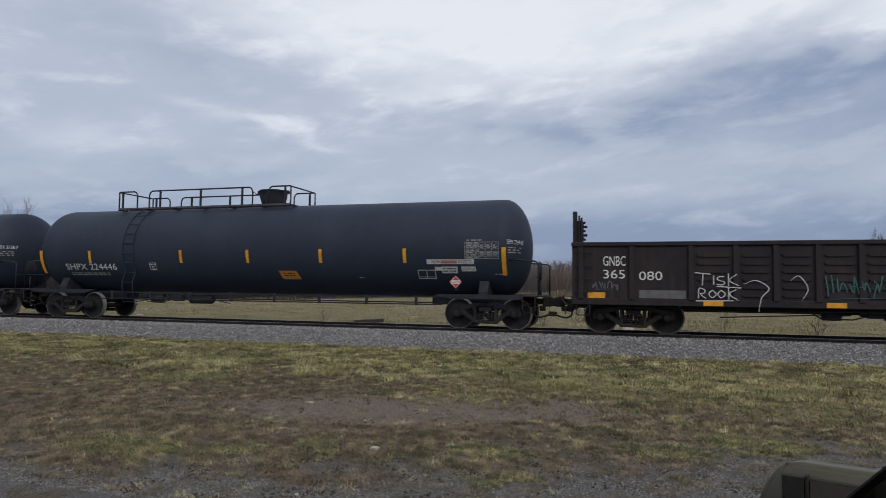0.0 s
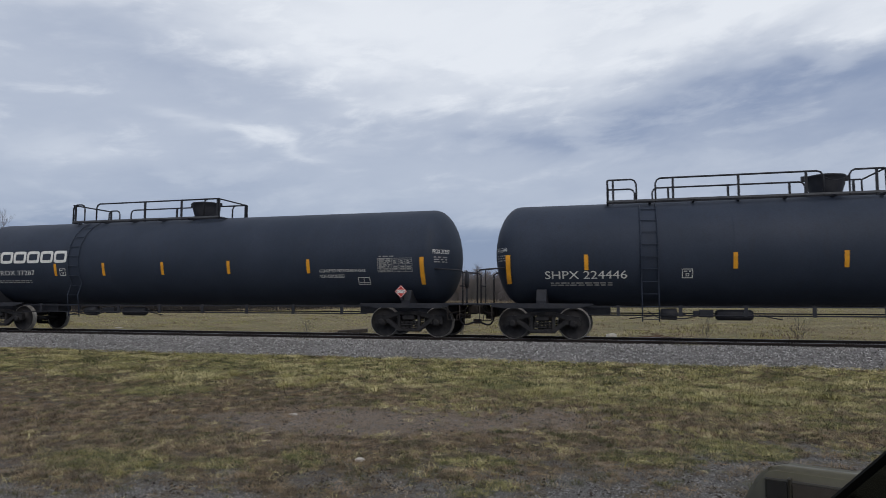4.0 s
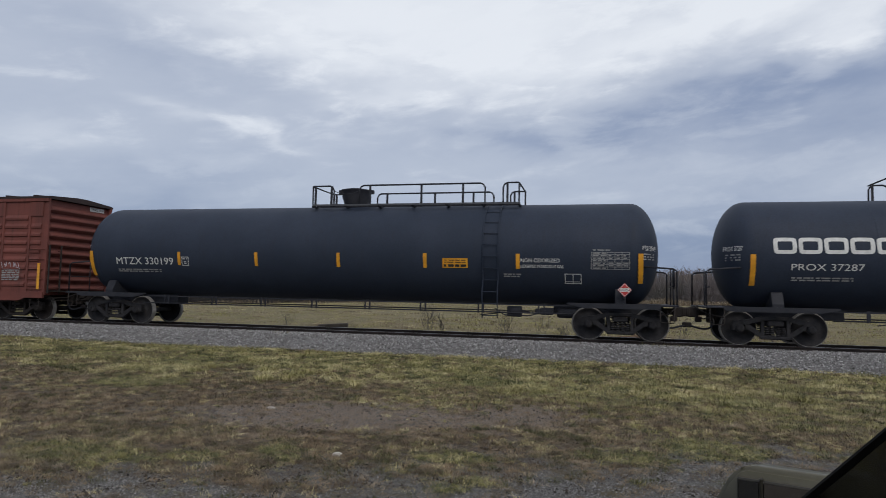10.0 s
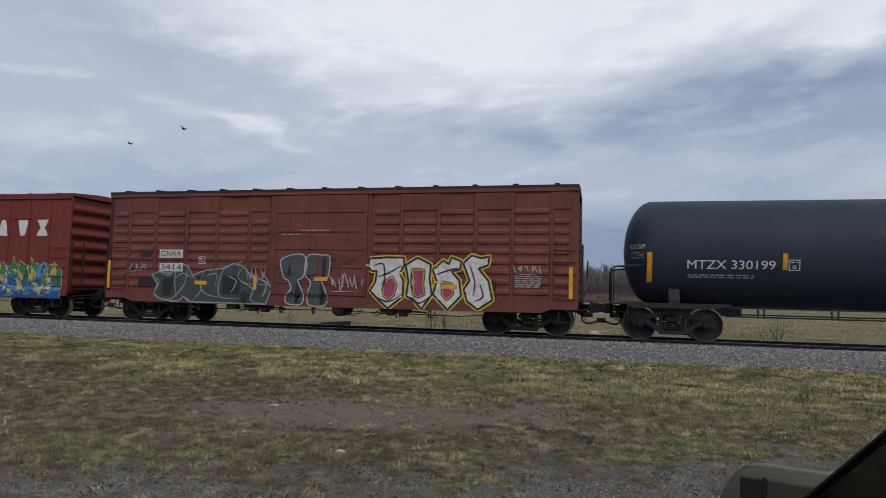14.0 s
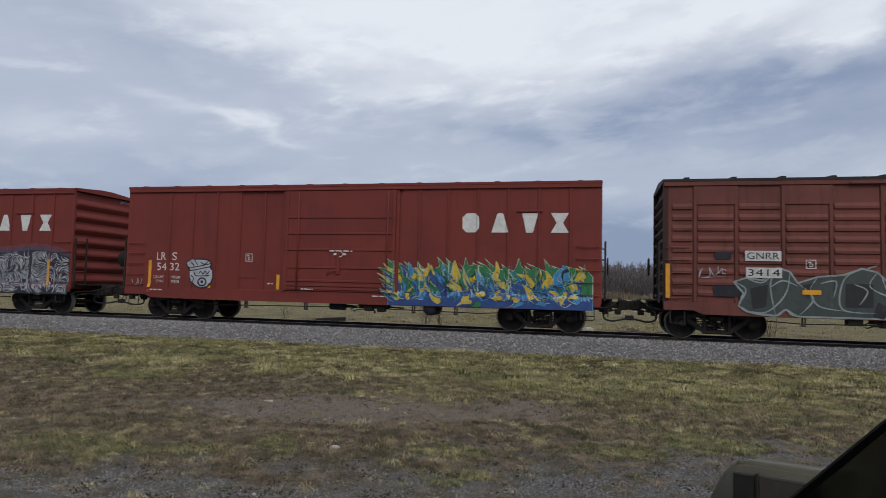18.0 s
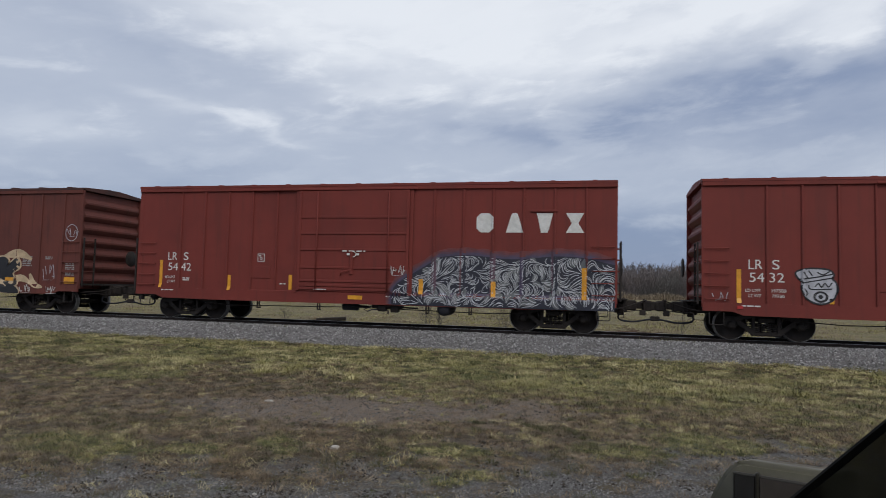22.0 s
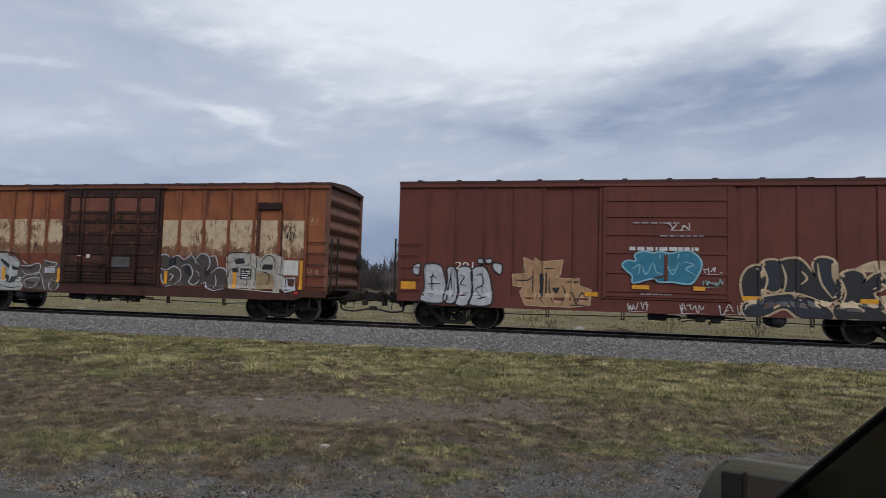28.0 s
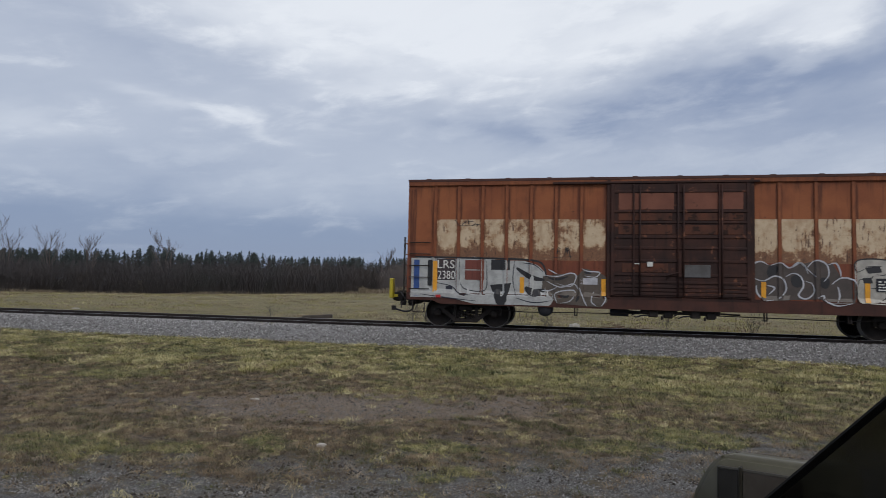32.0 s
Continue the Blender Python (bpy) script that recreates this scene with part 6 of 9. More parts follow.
def spikes(car, uc, skin):
    """Flame-like green, yellow and blue points with pale edges."""
    rng = random.Random(11)
    u0, u1 = -1.50, 4.42

    def zigzag(n, low, high, lean, grow=0.0):
        """A sharp flame edge over a flat foot."""
        r2 = random.Random(n)
        pts = [(u0 - uc - grow, 0.68)]
        for i in range(n):
            a = u0 + (u1 - u0) * (i + r2.uniform(-0.28, 0.28) * (i > 0)) / n
            w = (u1 - u0) / n
            v, p, l = r2.uniform(*low), r2.uniform(*high), r2.uniform(*lean)
            pts += [(a - uc, v + grow), (a + w * 0.22 + l * 0.55 - uc - grow * 0.5, v + (p - v) * 0.6), (a + w * 0.30 + l - uc - grow * 0.6, p + grow * 2.2), (a + w * 0.55 + l * 0.4 - uc + grow * 0.5, v + (p - v) * 0.45)]
        return pts + [(u1 - uc + grow, low[0]), (u1 - uc + grow, 0.68)]

    def coat(poly, off, material, name, label=""):
        Decal(skin, off).fill([(min(x, u1 + 0.04 - uc), z) for x, z in poly], 0.022).done(name, material, car, label)

    def shard(x, z, a, l, wd, material, edge, off):
        b = rng.uniform(-0.09, 0.09)
        x -= uc
        tip = (min(u1 - uc, x + l * math.cos(a)), min(2.25, max(0.70, z + l * math.sin(a))))
        mid = (min(u1 - uc, x + l * 0.5 * math.cos(a) - b * math.sin(a)), max(0.72, z + l * 0.5 * math.sin(a) + b * math.cos(a)))
        Decal(skin, off).curve([(x, z), mid, tip], wd + 0.035, taper="tip", steps=5).done("graffiti_edge", edge, car)
        Decal(skin, off + 0.001).curve([(x, z), mid, (tip[0] * 0.92 + mid[0] * 0.08, tip[1] * 0.92 + mid[1] * 0.08)], wd, taper="tip", steps=5).done("graffiti_shard", material, car)
    coat(zigzag(19, (1.62, 1.90), (1.86, 2.14), (-0.34, 0.10), 0.024), 0.005, P_PALE, "graffiti_halo", "pale green sprayed edge")
    coat(zigzag(19, (1.62, 1.90), (1.86, 2.14), (-0.34, 0.10)), 0.008, P_GREEN, "graffiti_ground", "green sprayed flames")
    for i in range(44):      # yellow bodies
        shard(u0 + 0.3 + (u1 - u0 - 0.4) * (i * 7 % 44 + rng.random()) / 44, rng.uniform(1.05, 1.55), rng.gauss(1.75, 0.55), rng.uniform(0.32, 0.58), rng.uniform(0.16, 0.32), (P_YEL, P_YEL, P_YEL, P_SKY, P_BLUE)[i % 5], (P_DARK, P_PALE, P_PALE)[i % 3], 0.011 + 0.00025 * i)
    coat(zigzag(21, (0.95, 1.15), (1.10, 1.58), (-0.40, 0.16), 0.020), 0.0225, P_SKY, "graffiti_halo", "light blue sprayed edge")
    coat(zigzag(21, (0.95, 1.15), (1.10, 1.58), (-0.40, 0.16)), 0.0245, P_BLUE, "graffiti_ground", "blue sprayed flames")
    for i in range(34):      # points over the foot
        shard(u0 + 0.2 + (u1 - u0 - 0.3) * (i * 5 % 34 + rng.random()) / 34, rng.uniform(0.74, 1.20), rng.gauss(2.2, 0.8), rng.uniform(0.25, 0.50), rng.uniform(0.10, 0.24), (P_YEL, P_SKY, P_YEL, P_GREEN, P_YEL, P_BLUE)[i % 6], (P_PALE, P_DARK)[i % 2], 0.0265 + 0.00025 * i)
    for i in range(9):       # long points thrown out past the end
        shard(u0 + rng.uniform(0.05, 0.35), 0.80 + 0.11 * i, rng.uniform(2.45, 2.85), rng.uniform(0.40, 0.62), rng.uniform(0.08, 0.13), (P_BLUE, P_GREEN, P_YEL)[i % 3], P_PALE, 0.036 + 0.0004 * i)
    for num, material, w, seed, name in ((56, P_PALE, 0.024, 1, "pale green sprayed strokes"), (40, P_DARK, 0.026, 2, "black sprayed strokes"), (44, P_SKY, 0.034, 3, "light blue sprayed strokes")):
        d = Decal(skin, 0.042 + 0.002 * seed)
        for i in range(num):
            x, z = rng.uniform(u0 + 0.1, u1 - 0.25) - uc, rng.uniform(0.80, 1.62) if seed < 3 else rng.uniform(1.05, 1.55)
            a = rng.gauss(1.8, 0.4) if z > 1.25 and seed < 3 else rng.gauss(2.6, 0.7)
            l, b = rng.uniform(0.25, 0.50), rng.uniform(-0.10, 0.10)
            tip = (min(u1 - uc, x + l * math.cos(a)), min(2.12, max(0.70, z + l * math.sin(a))))
            d.curve([(x, z), ((x + tip[0]) / 2 - b * math.sin(a), (z + tip[1]) / 2 + b * math.cos(a)), tip], w, taper="tip", steps=4)
        tagged(d.done("graffiti_accent", material, car, name), kind="stuff")


def strands(car, uc, skin):
    """A slate block filled with bundles of combed pale strands that wind round each other."""
    rng = random.Random(5)
    u0, u1 = -19.35, -12.92

    def height(x):
        q = (x + uc - u0) / (u1 - u0)
        return 1.05 + 1.08 * min(1, max(0.001, q) * 4.5) ** 0.7 + 0.05 * math.sin(x * 2.3) - 0.12 * max(0, q - 0.9) / 0.1
    xs = [u0 + (u1 - u0) * i / 40 - uc for i in range(41)]
    for i, (grow, tone) in enumerate(((0.22, (0.175, 0.043, 0.043)), (0.17, (0.145, 0.048, 0.060)), (0.12, (0.110, 0.056, 0.085)), (0.07, (0.080, 0.062, 0.115)))):
        Decal(skin, 0.004 + 0.001 * i).fill([(x, height(x) + grow + 0.02 * math.sin(j * 1.9 + i)) for j, x in enumerate(xs)] + [(xs[-1], 0.69), (xs[0] - grow * 0.8, 0.69), (xs[0] - grow * 0.8, height(xs[0]) - 0.1)], 0.06).done("graffiti_haze", paint("violet_overspray", tone), car, "violet overspray")
    Decal(skin, 0.009).fill([(x, height(x)) for x in xs] + [(xs[-1], 0.68), (xs[0], 0.68)], 0.06).done("graffiti_ground", P_SLATE, car, "slate sprayed ground")
    under, d = Decal(skin, 0.012), Decal(skin, 0.015)
    taken = {}
    cell, mark = 0.034, 0.040

    def lie(x, z):
        """Which way the strands run: two overlaid swirls."""
        return 5.6 * noise.noise(Vector((x * 0.85, z * 1.1, 9.0))) + 1.5 * noise.noise(Vector((x * 2.6, z * 2.6, 4.0))) + 0.7

    for i in range(3600):
        px, pz = rng.uniform(u0, u1 - 0.05) - uc, rng.uniform(0.70, 2.15)
        pts, turn = [], rng.uniform(-0.25, 0.25)
        for k in range(rng.randint(12, 40)):
            if not (0.69 < pz < height(px) - 0.02) or px + uc > u1 or px + uc < u0 or taken.get((int(px / cell), int(pz / cell)), i) != i:
                break
            pts.append((px, pz))
            a = lie(px, pz) + turn * math.sin(k * 0.2)
            px, pz = px + mark * math.cos(a), pz + mark * math.sin(a)
        if len(pts) < 6:
            continue
        for x, z in pts:
            taken[(int(x / cell), int(z / cell))] = i
        d.line(pts, rng.uniform(0.018, 0.026), taper="both")
        if rng.random() < 0.12:
            under.line(pts, 0.15, taper="both")
    tagged(under.done("graffiti_shade", P_GREY, car, "grey sprayed shading"), kind="stuff")
    tagged(d.done("graffiti_hatching", paint("pale_grey_blue_spray", (0.60, 0.62, 0.66)), car, "wavy white sprayed strands"), kind="stuff")


def forms(car, uc, skin, shapes, fill, line, w=0.035, off=0.010, halo=None, smooth=True, halo_w=0.09):
    """Filled outlined letter-like forms, each its own coat."""
    for k, poly in enumerate(shapes):
        pts = [(u - uc, max(0.68, z)) for u, z in poly]
        rim = [(a, max(0.675, b)) for a, b in spline(pts, True, 4)] if smooth else pts + pts[:1]
        if halo:
            Decal(skin, off - 0.003).line(rim, halo_w).done("graffiti_halo", halo, car)
        Decal(skin, off + 0.0006 * k).fill(rim[:-1], 0.04).done("graffiti_fill", fill[k % len(fill)], car)
        Decal(skin, off + 0.004 + 0.0006 * k).line(rim, w).done("graffiti_outline", line, car)


spikes(lrs1, UC_1, SK_1)
strands(lrs2, UC_2, SK_2)
# a round white throw-up on the first red car
blob = [(-8.38, 1.86), (-8.09, 1.95), (-7.65, 1.93), (-7.50, 1.81), (-7.53, 1.68), (-7.45, 1.59), (-7.43, 1.37), (-7.53, 1.14), (-7.75, 1.04), (-7.99, 1.07), (-8.19, 1.23), (-8.26, 1.46), (-8.24, 1.59), (-8.36, 1.72)]
Decal(SK_1, 0.008).fill(spline([(u - UC_1, z) for u, z in blob], True, 4)[:-1], 0.04).done("graffiti_fill", P_SILVER, lrs1)
d = Decal(SK_1, 0.012).curve([(u - UC_1, z) for u, z in blob], 0.045, True)
for pts in ([(-8.34, 1.66), (-7.94, 1.72), (-7.53, 1.81)],
            [(-8.24, 1.57), (-7.89, 1.64), (-7.50, 1.72)],
            [(-8.09, 1.90), (-7.99, 1.75)],
            [(-8.21, 1.86), (-8.11, 1.71)],
            [(-7.94, 1.48), (-7.86, 1.57), (-7.79, 1.47), (-7.71, 1.57), (-7.63, 1.48), (-7.55, 1.59)],
            [(-8.19, 1.43), (-8.12, 1.32), (-8.16, 1.23)],
            [(-7.89, 1.86), (-7.75, 1.79), (-7.60, 1.88)],
            [(-8.09, 1.52), (-8.02, 1.41), (-7.55, 1.43)]):
    d.curve([(u - UC_1, z) for u, z in pts], 0.032)
for r in (0.16, 0.13):
    d.curve([(-7.81 - UC_1 + r * math.cos(k), 1.22 + r * 0.85 * math.sin(k)) for k in np.linspace(0, 5.4, 7)], 0.026, True)
d.fill([(-7.81 - UC_1 + 0.06 * math.cos(k), 1.22 + 0.055 * math.sin(k)) for k in np.linspace(0.1, 5.7, 9)], 0.02)
d.done("graffiti_outline", P_DARK, lrs1)
tag(lrs1, UC_1, SK_1, -10.4, -10.0, 1.05, 1.30, P_SILVER, 3, 0.015, 3)
tag(lrs2, UC_2, SK_2, -19.35, -18.95, 1.55, 1.85, P_WHITE, 8, 0.018, 4)
# oxide red car: pale pointed forms with magenta hearts and yellow edges
P_MAG = paint("magenta_spray", (0.36, 0.055, 0.14))
CRESTS = [
    [(15.62, 1.92), (15.66, 2.16), (16.2, 2.2), (16.74, 2.2), (16.76, 1.98), (16.62, 1.72), (16.74, 1.50), (16.73, 1.05), (16.27, 0.66), (15.95, 0.95), (15.70, 1.20), (15.86, 1.45), (15.90, 1.78), (15.72, 1.80)],
    [(16.80, 1.98), (17.17, 2.2), (17.58, 2.0), (17.54, 1.6), (17.62, 1.12), (17.31, 0.67), (17.05, 0.98), (16.84, 1.05), (16.90, 1.5)],
    [(17.64, 1.85), (17.95, 2.12), (18.12, 2.02), (18.2, 2.22), (18.5, 2.1), (18.46, 1.88), (18.2, 1.8), (18.44, 1.55), (18.5, 1.1), (18.1, 0.68), (17.8, 1.0), (17.66, 1.12), (17.76, 1.5)],
    [(18.55, 2.05), (18.8, 2.28), (19.1, 2.2), (19.32, 2.26), (19.28, 2.0), (19.0, 1.9), (19.3, 1.55), (19.42, 1.0), (19.0, 0.72), (18.68, 0.95), (18.58, 1.3), (18.75, 1.55)]]
forms(gnrr, UC_G, SG, CRESTS, (P_WHITE,), P_DARK, 0.06, 0.012, P_YEL, False, 0.15)
HEARTS = [[(16.12, 1.45), (16.40, 1.62), (16.52, 1.40), (16.45, 1.08), (16.28, 0.95), (16.14, 1.05)], [(17.0, 1.84), (17.38, 1.84), (17.34, 1.4), (17.40, 1.12), (17.20, 1.04), (17.04, 1.12), (17.08, 1.5)], [(17.92, 1.5), (18.2, 1.45), (18.26, 1.15), (18.08, 0.98), (17.95, 1.1)]]
forms(gnrr, UC_G, SG, HEARTS, (P_MAG,), P_YEL, 0.03, 0.020, P_DARK, False, 0.09)
d = Decal(SG, 0.024)
for pts in ([(15.95, 1.62), (16.30, 1.75), (16.70, 1.98)], [(15.80, 1.95), (16.1, 2.0), (16.15, 1.5), (16.05, 1.2)], [(17.0, 1.9), (16.98, 1.4), (17.1, 1.0)], [(17.75, 1.7), (18.05, 1.82), (18.42, 1.92)], [(18.75, 2.0), (18.9, 1.5), (18.85, 1.1)], [(19.05, 1.45), (19.15, 1.1), (18.9, 0.95)], [(15.75, 1.1), (16.25, 0.88), (16.70, 1.1)], [(16.88, 1.02), (17.25, 0.86), (17.58, 1.08)]):
    d.curve([(u - UC_G, z) for u, z in pts], 0.045, taper="both")
d.done("graffiti_outline", P_DARK, gnrr)
# two grey forms on its door
forms(gnrr, UC_G, SG, [[(13.58, 2.02), (13.72, 2.26), (14.14, 2.25), (14.40, 2.18), (14.34, 1.55), (14.15, 1.45), (14.30, 1.1), (14.25, 0.72), (13.72, 0.71), (13.66, 1.0), (13.78, 1.40), (13.60, 1.60)],
      [(12.74, 2.02), (12.90, 2.18), (13.25, 2.27), (13.52, 2.24), (13.64, 1.95), (13.50, 1.55), (13.35, 1.45), (13.52, 1.1), (13.46, 0.73), (12.98, 0.74), (12.92, 0.95), (13.12, 1.2), (13.02, 1.45), (12.86, 1.55)]], (paint("dark_grey_spray", (0.075, 0.080, 0.088)),), P_SILVER, 0.032)
forms(gnrr, UC_G, SG, [[(12.98, 1.62), (13.06, 1.95), (13.12, 1.6)], [(13.32, 1.40), (13.40, 1.1), (13.34, 0.76), (13.24, 0.76), (13.28, 1.1)], [(14.18, 2.18), (14.28, 2.16), (14.24, 1.6), (14.14, 1.6)], [(14.12, 1.38), (14.22, 1.05), (14.2, 0.76), (14.08, 0.76), (14.1, 1.1)]], (P_DARK,), P_DARK, 0.02, 0.018, None, False)
# dull green and grey forms by the truck
DULL = paint("dull_green_spray", (0.050, 0.064, 0.063))
P_MINT = paint("pale_mint_spray", (0.29, 0.34, 0.335))
forms(gnrr, UC_G, SG, [[(8.05, 1.56), (8.35, 1.67), (8.76, 1.62), (9.12, 1.96), (9.41, 1.85), (9.59, 1.56), (10.06, 1.73), (10.66, 1.79), (11.07, 1.96), (11.42, 1.87), (11.72, 1.56), (11.96, 1.50), (12.25, 1.39), (12.43, 1.21), (12.25, 0.70), (11.60, 0.70), (10.89, 0.70), (10.06, 0.70), (9.59, 0.70), (9.30, 0.87), (9.06, 0.70), (8.41, 0.79), (8.17, 0.93), (8.29, 1.27)]], (DULL,), P_MINT, 0.045, 0.008, None, False)
forms(gnrr, UC_G, SG, [[(10.71, 1.56), (11.31, 1.56), (11.31, 0.99), (10.71, 0.99)], [(8.47, 1.39), (8.88, 1.50), (8.82, 0.93), (8.53, 0.87)], [(9.71, 1.50), (9.95, 1.56), (9.83, 1.16)], [(11.42, 1.10), (11.66, 0.99), (11.54, 0.70), (11.31, 0.76)]], (P_DARK,), P_DARK, 0.02, 0.014, None, False)
d = Decal(SG, 0.018)
for pts in ([(8.08, 1.56), (8.35, 1.36), (8.17, 0.95)],
            [(8.35, 1.67), (8.76, 1.56), (9.12, 1.94)],
            [(9.12, 1.94), (8.94, 1.50), (9.06, 0.70)],
            [(9.41, 1.85), (9.30, 1.27), (8.88, 0.81), (8.47, 0.79)],
            [(9.59, 1.56), (9.95, 1.16), (9.59, 0.70)],
            [(10.06, 1.73), (9.89, 1.39), (10.06, 0.99), (10.66, 0.87)],
            [(11.07, 1.94), (10.66, 1.67), (10.60, 0.93), (11.36, 0.84)],
            [(11.42, 1.87), (11.25, 1.50), (11.78, 1.16), (11.72, 0.81), (12.25, 0.70)],
            [(11.96, 1.48), (12.25, 1.33), (12.13, 0.93), (12.31, 1.21)],
            [(8.94, 1.44), (9.24, 1.62), (9.59, 1.48)],
            [(11.19, 1.96), (11.42, 2.04)],
            [(12.01, 1.79), (12.43, 1.27)],
            [(8.17, 0.93), (8.41, 0.77), (9.06, 0.70), (9.30, 0.87), (9.59, 0.70), (10.89, 0.70)],
            [(10.12, 1.56), (10.48, 1.62), (10.42, 1.21)],
            [(10.89, 1.56), (11.19, 1.39), (11.01, 1.04)]):
    d.curve([(u - UC_G, z) for u, z in pts], 0.040, taper="both")
d.done("graffiti_outline", P_MINT, gnrr)
tag(gnrr, UC_G, SG, 7.2, 7.85, 1.65, 2.0, P_SILVER, 15, 0.018, 4)
tag(gnrr, UC_G, SG, 14.45, 15.5, 1.15, 1.75, P_SILVER, 16, 0.03, 6)
tag(gnrr, UC_G, SG, 14.4, 15.3, 1.95, 2.25, P_DARK, 17, 0.025, 5)
tag(gnrr, UC_G, SG, 20.05, 20.8, 1.74, 2.05, P_SILVER, 18, 0.02, 5)
tag(gnrr, UC_G, SG, 11.5, 12.3, 1.3, 1.85, P_SILVER, 19, 0.02, 4)
# brown car
forms(b201, UC_B, SK_B, [
    [(-45.02, 1.74), (-44.87, 1.89), (-44.57, 1.87), (-44.42, 1.67), (-44.31, 0.82), (-45.06, 0.80), (-44.98, 1.21)],
    [(-44.31, 1.75), (-44.16, 1.82), (-44.03, 1.68), (-44.01, 0.83), (-44.39, 0.82), (-44.29, 1.39)],
    [(-44.01, 1.68), (-43.82, 1.84), (-43.60, 1.76), (-43.56, 1.40), (-43.64, 0.74), (-44.03, 0.73), (-43.94, 1.07)],
    [(-43.60, 1.68), (-43.38, 1.85), (-43.15, 1.77), (-43.02, 1.42), (-42.99, 0.76), (-43.64, 0.74), (-43.53, 1.08)],
    [(-45.34, 1.81), (-45.13, 1.88), (-45.16, 1.57), (-45.32, 1.59)],
    [(-42.96, 1.94), (-42.70, 1.90), (-42.74, 1.62), (-42.94, 1.74)],
    [(-43.41, 2.05), (-43.26, 2.07), (-43.23, 1.93), (-43.39, 1.93)],
    [(-43.17, 2.05), (-43.00, 2.06), (-43.02, 1.94), (-43.15, 1.93)]], (P_SILVER,), P_DARK, 0.045, 0.010, None, True)
d = Decal(SK_B, 0.022)
for pts in ([(-44.72, 1.66), (-44.76, 1.38), (-44.72, 0.89)],
            [(-44.91, 1.29), (-44.50, 1.32)],
            [(-44.83, 1.45), (-44.72, 1.54), (-44.61, 1.44)],
            [(-44.20, 1.63), (-44.14, 1.07)],
            [(-43.90, 1.56), (-43.79, 1.52), (-43.90, 1.32), (-43.71, 1.28)],
            [(-43.86, 0.99), (-43.68, 1.08)],
            [(-43.45, 1.57), (-43.30, 1.61), (-43.23, 1.33), (-43.45, 1.17), (-43.23, 0.93)],
            [(-44.16, 1.75), (-44.27, 1.06), (-44.24, 0.82)],
            [(-44.87, 1.01), (-44.46, 1.06)],
            [(-43.41, 0.89), (-43.11, 0.98)]):
    d.curve([(u - UC_B, z) for u, z in pts], 0.034, taper="both")
d.done("graffiti_outline", P_DARK, b201)
forms(b201, UC_B, SK_B, [[(-42.40, 1.63), (-42.03, 1.66), (-42.09, 2.13), (-41.81, 2.00), (-41.77, 2.12), (-41.62, 2.00), (-40.98, 2.07), (-41.06, 1.62), (-41.21, 1.58), (-40.91, 1.54), (-40.53, 1.57), (-40.53, 1.36), (-40.20, 1.25), (-40.23, 0.82), (-40.76, 0.75), (-41.51, 0.75), (-42.03, 0.77), (-42.18, 1.12), (-42.10, 1.28), (-42.37, 1.31)]], (P_TAN,), P_CREAM, 0.022, 0.010, None, False)
forms(b201, UC_B, SK_B, [[(-41.62, 1.65), (-41.43, 1.69), (-41.43, 1.14), (-41.60, 0.98)], [(-41.27, 1.26), (-41.06, 1.29), (-41.16, 1.11)]], (P_DARK,), P_DARK, 0.02, 0.015, None, False)
d = Decal(SK_B, 0.019)
for pts in ([(-41.81, 1.80), (-41.82, 0.89)],
            [(-41.62, 1.61), (-41.51, 1.45), (-41.62, 1.06), (-41.47, 0.79)],
            [(-41.36, 1.57), (-41.34, 1.14), (-41.21, 0.79)],
            [(-41.02, 1.35), (-40.91, 1.15), (-41.02, 0.80)],
            [(-40.91, 1.00), (-40.72, 1.16), (-40.61, 0.85), (-40.46, 1.17), (-40.31, 0.94)],
            [(-42.33, 1.47), (-41.95, 1.48), (-41.84, 1.60)],
            [(-41.51, 1.81), (-41.21, 1.83)],
            [(-40.91, 1.45), (-40.53, 1.46)],
            [(-40.80, 0.81), (-40.31, 0.82)]):
    d.curve([(u - UC_B, z) for u, z in pts], 0.036, taper="both")
d.done("graffiti_outline", P_DARK, b201)
P_ICE = paint("pale_blue_spray", (0.26, 0.52, 0.64))
forms(b201, UC_B, SK_B, [[(-39.39, 1.96), (-39.25, 2.08), (-39.03, 2.08), (-39.06, 2.24), (-38.83, 2.34), (-38.56, 2.30), (-38.39, 2.34), (-38.15, 2.29), (-37.91, 2.35), (-37.67, 2.37), (-37.47, 2.26), (-37.34, 2.07), (-37.37, 1.85), (-37.57, 1.51), (-37.81, 1.48), (-38.08, 1.52), (-38.42, 1.51), (-38.59, 1.60), (-39.09, 1.47), (-39.12, 1.66), (-39.28, 1.81)]], (P_CYAN,), P_ICE, 0.045, 0.012)
d = Decal(SK_B, 0.020)
for pts in ([(-38.87, 1.97), (-38.76, 1.71), (-38.59, 2.05)],
            [(-38.56, 2.02), (-38.49, 1.79), (-38.32, 1.72)],
            [(-38.25, 2.06), (-38.08, 1.72), (-37.91, 2.06)],
            [(-37.81, 2.07), (-37.54, 2.00), (-37.74, 1.88), (-37.47, 1.70)],
            [(-38.18, 1.80), (-37.98, 1.88)],
            [(-39.12, 1.85), (-38.93, 1.97), (-38.96, 1.67)],
            [(-38.39, 2.28), (-38.42, 2.13)],
            [(-37.91, 2.31), (-37.95, 2.14)]):
    d.curve([(u - UC_B, z) for u, z in pts], 0.034, taper="both")
d.done("graffiti_outline", P_ICE, b201)
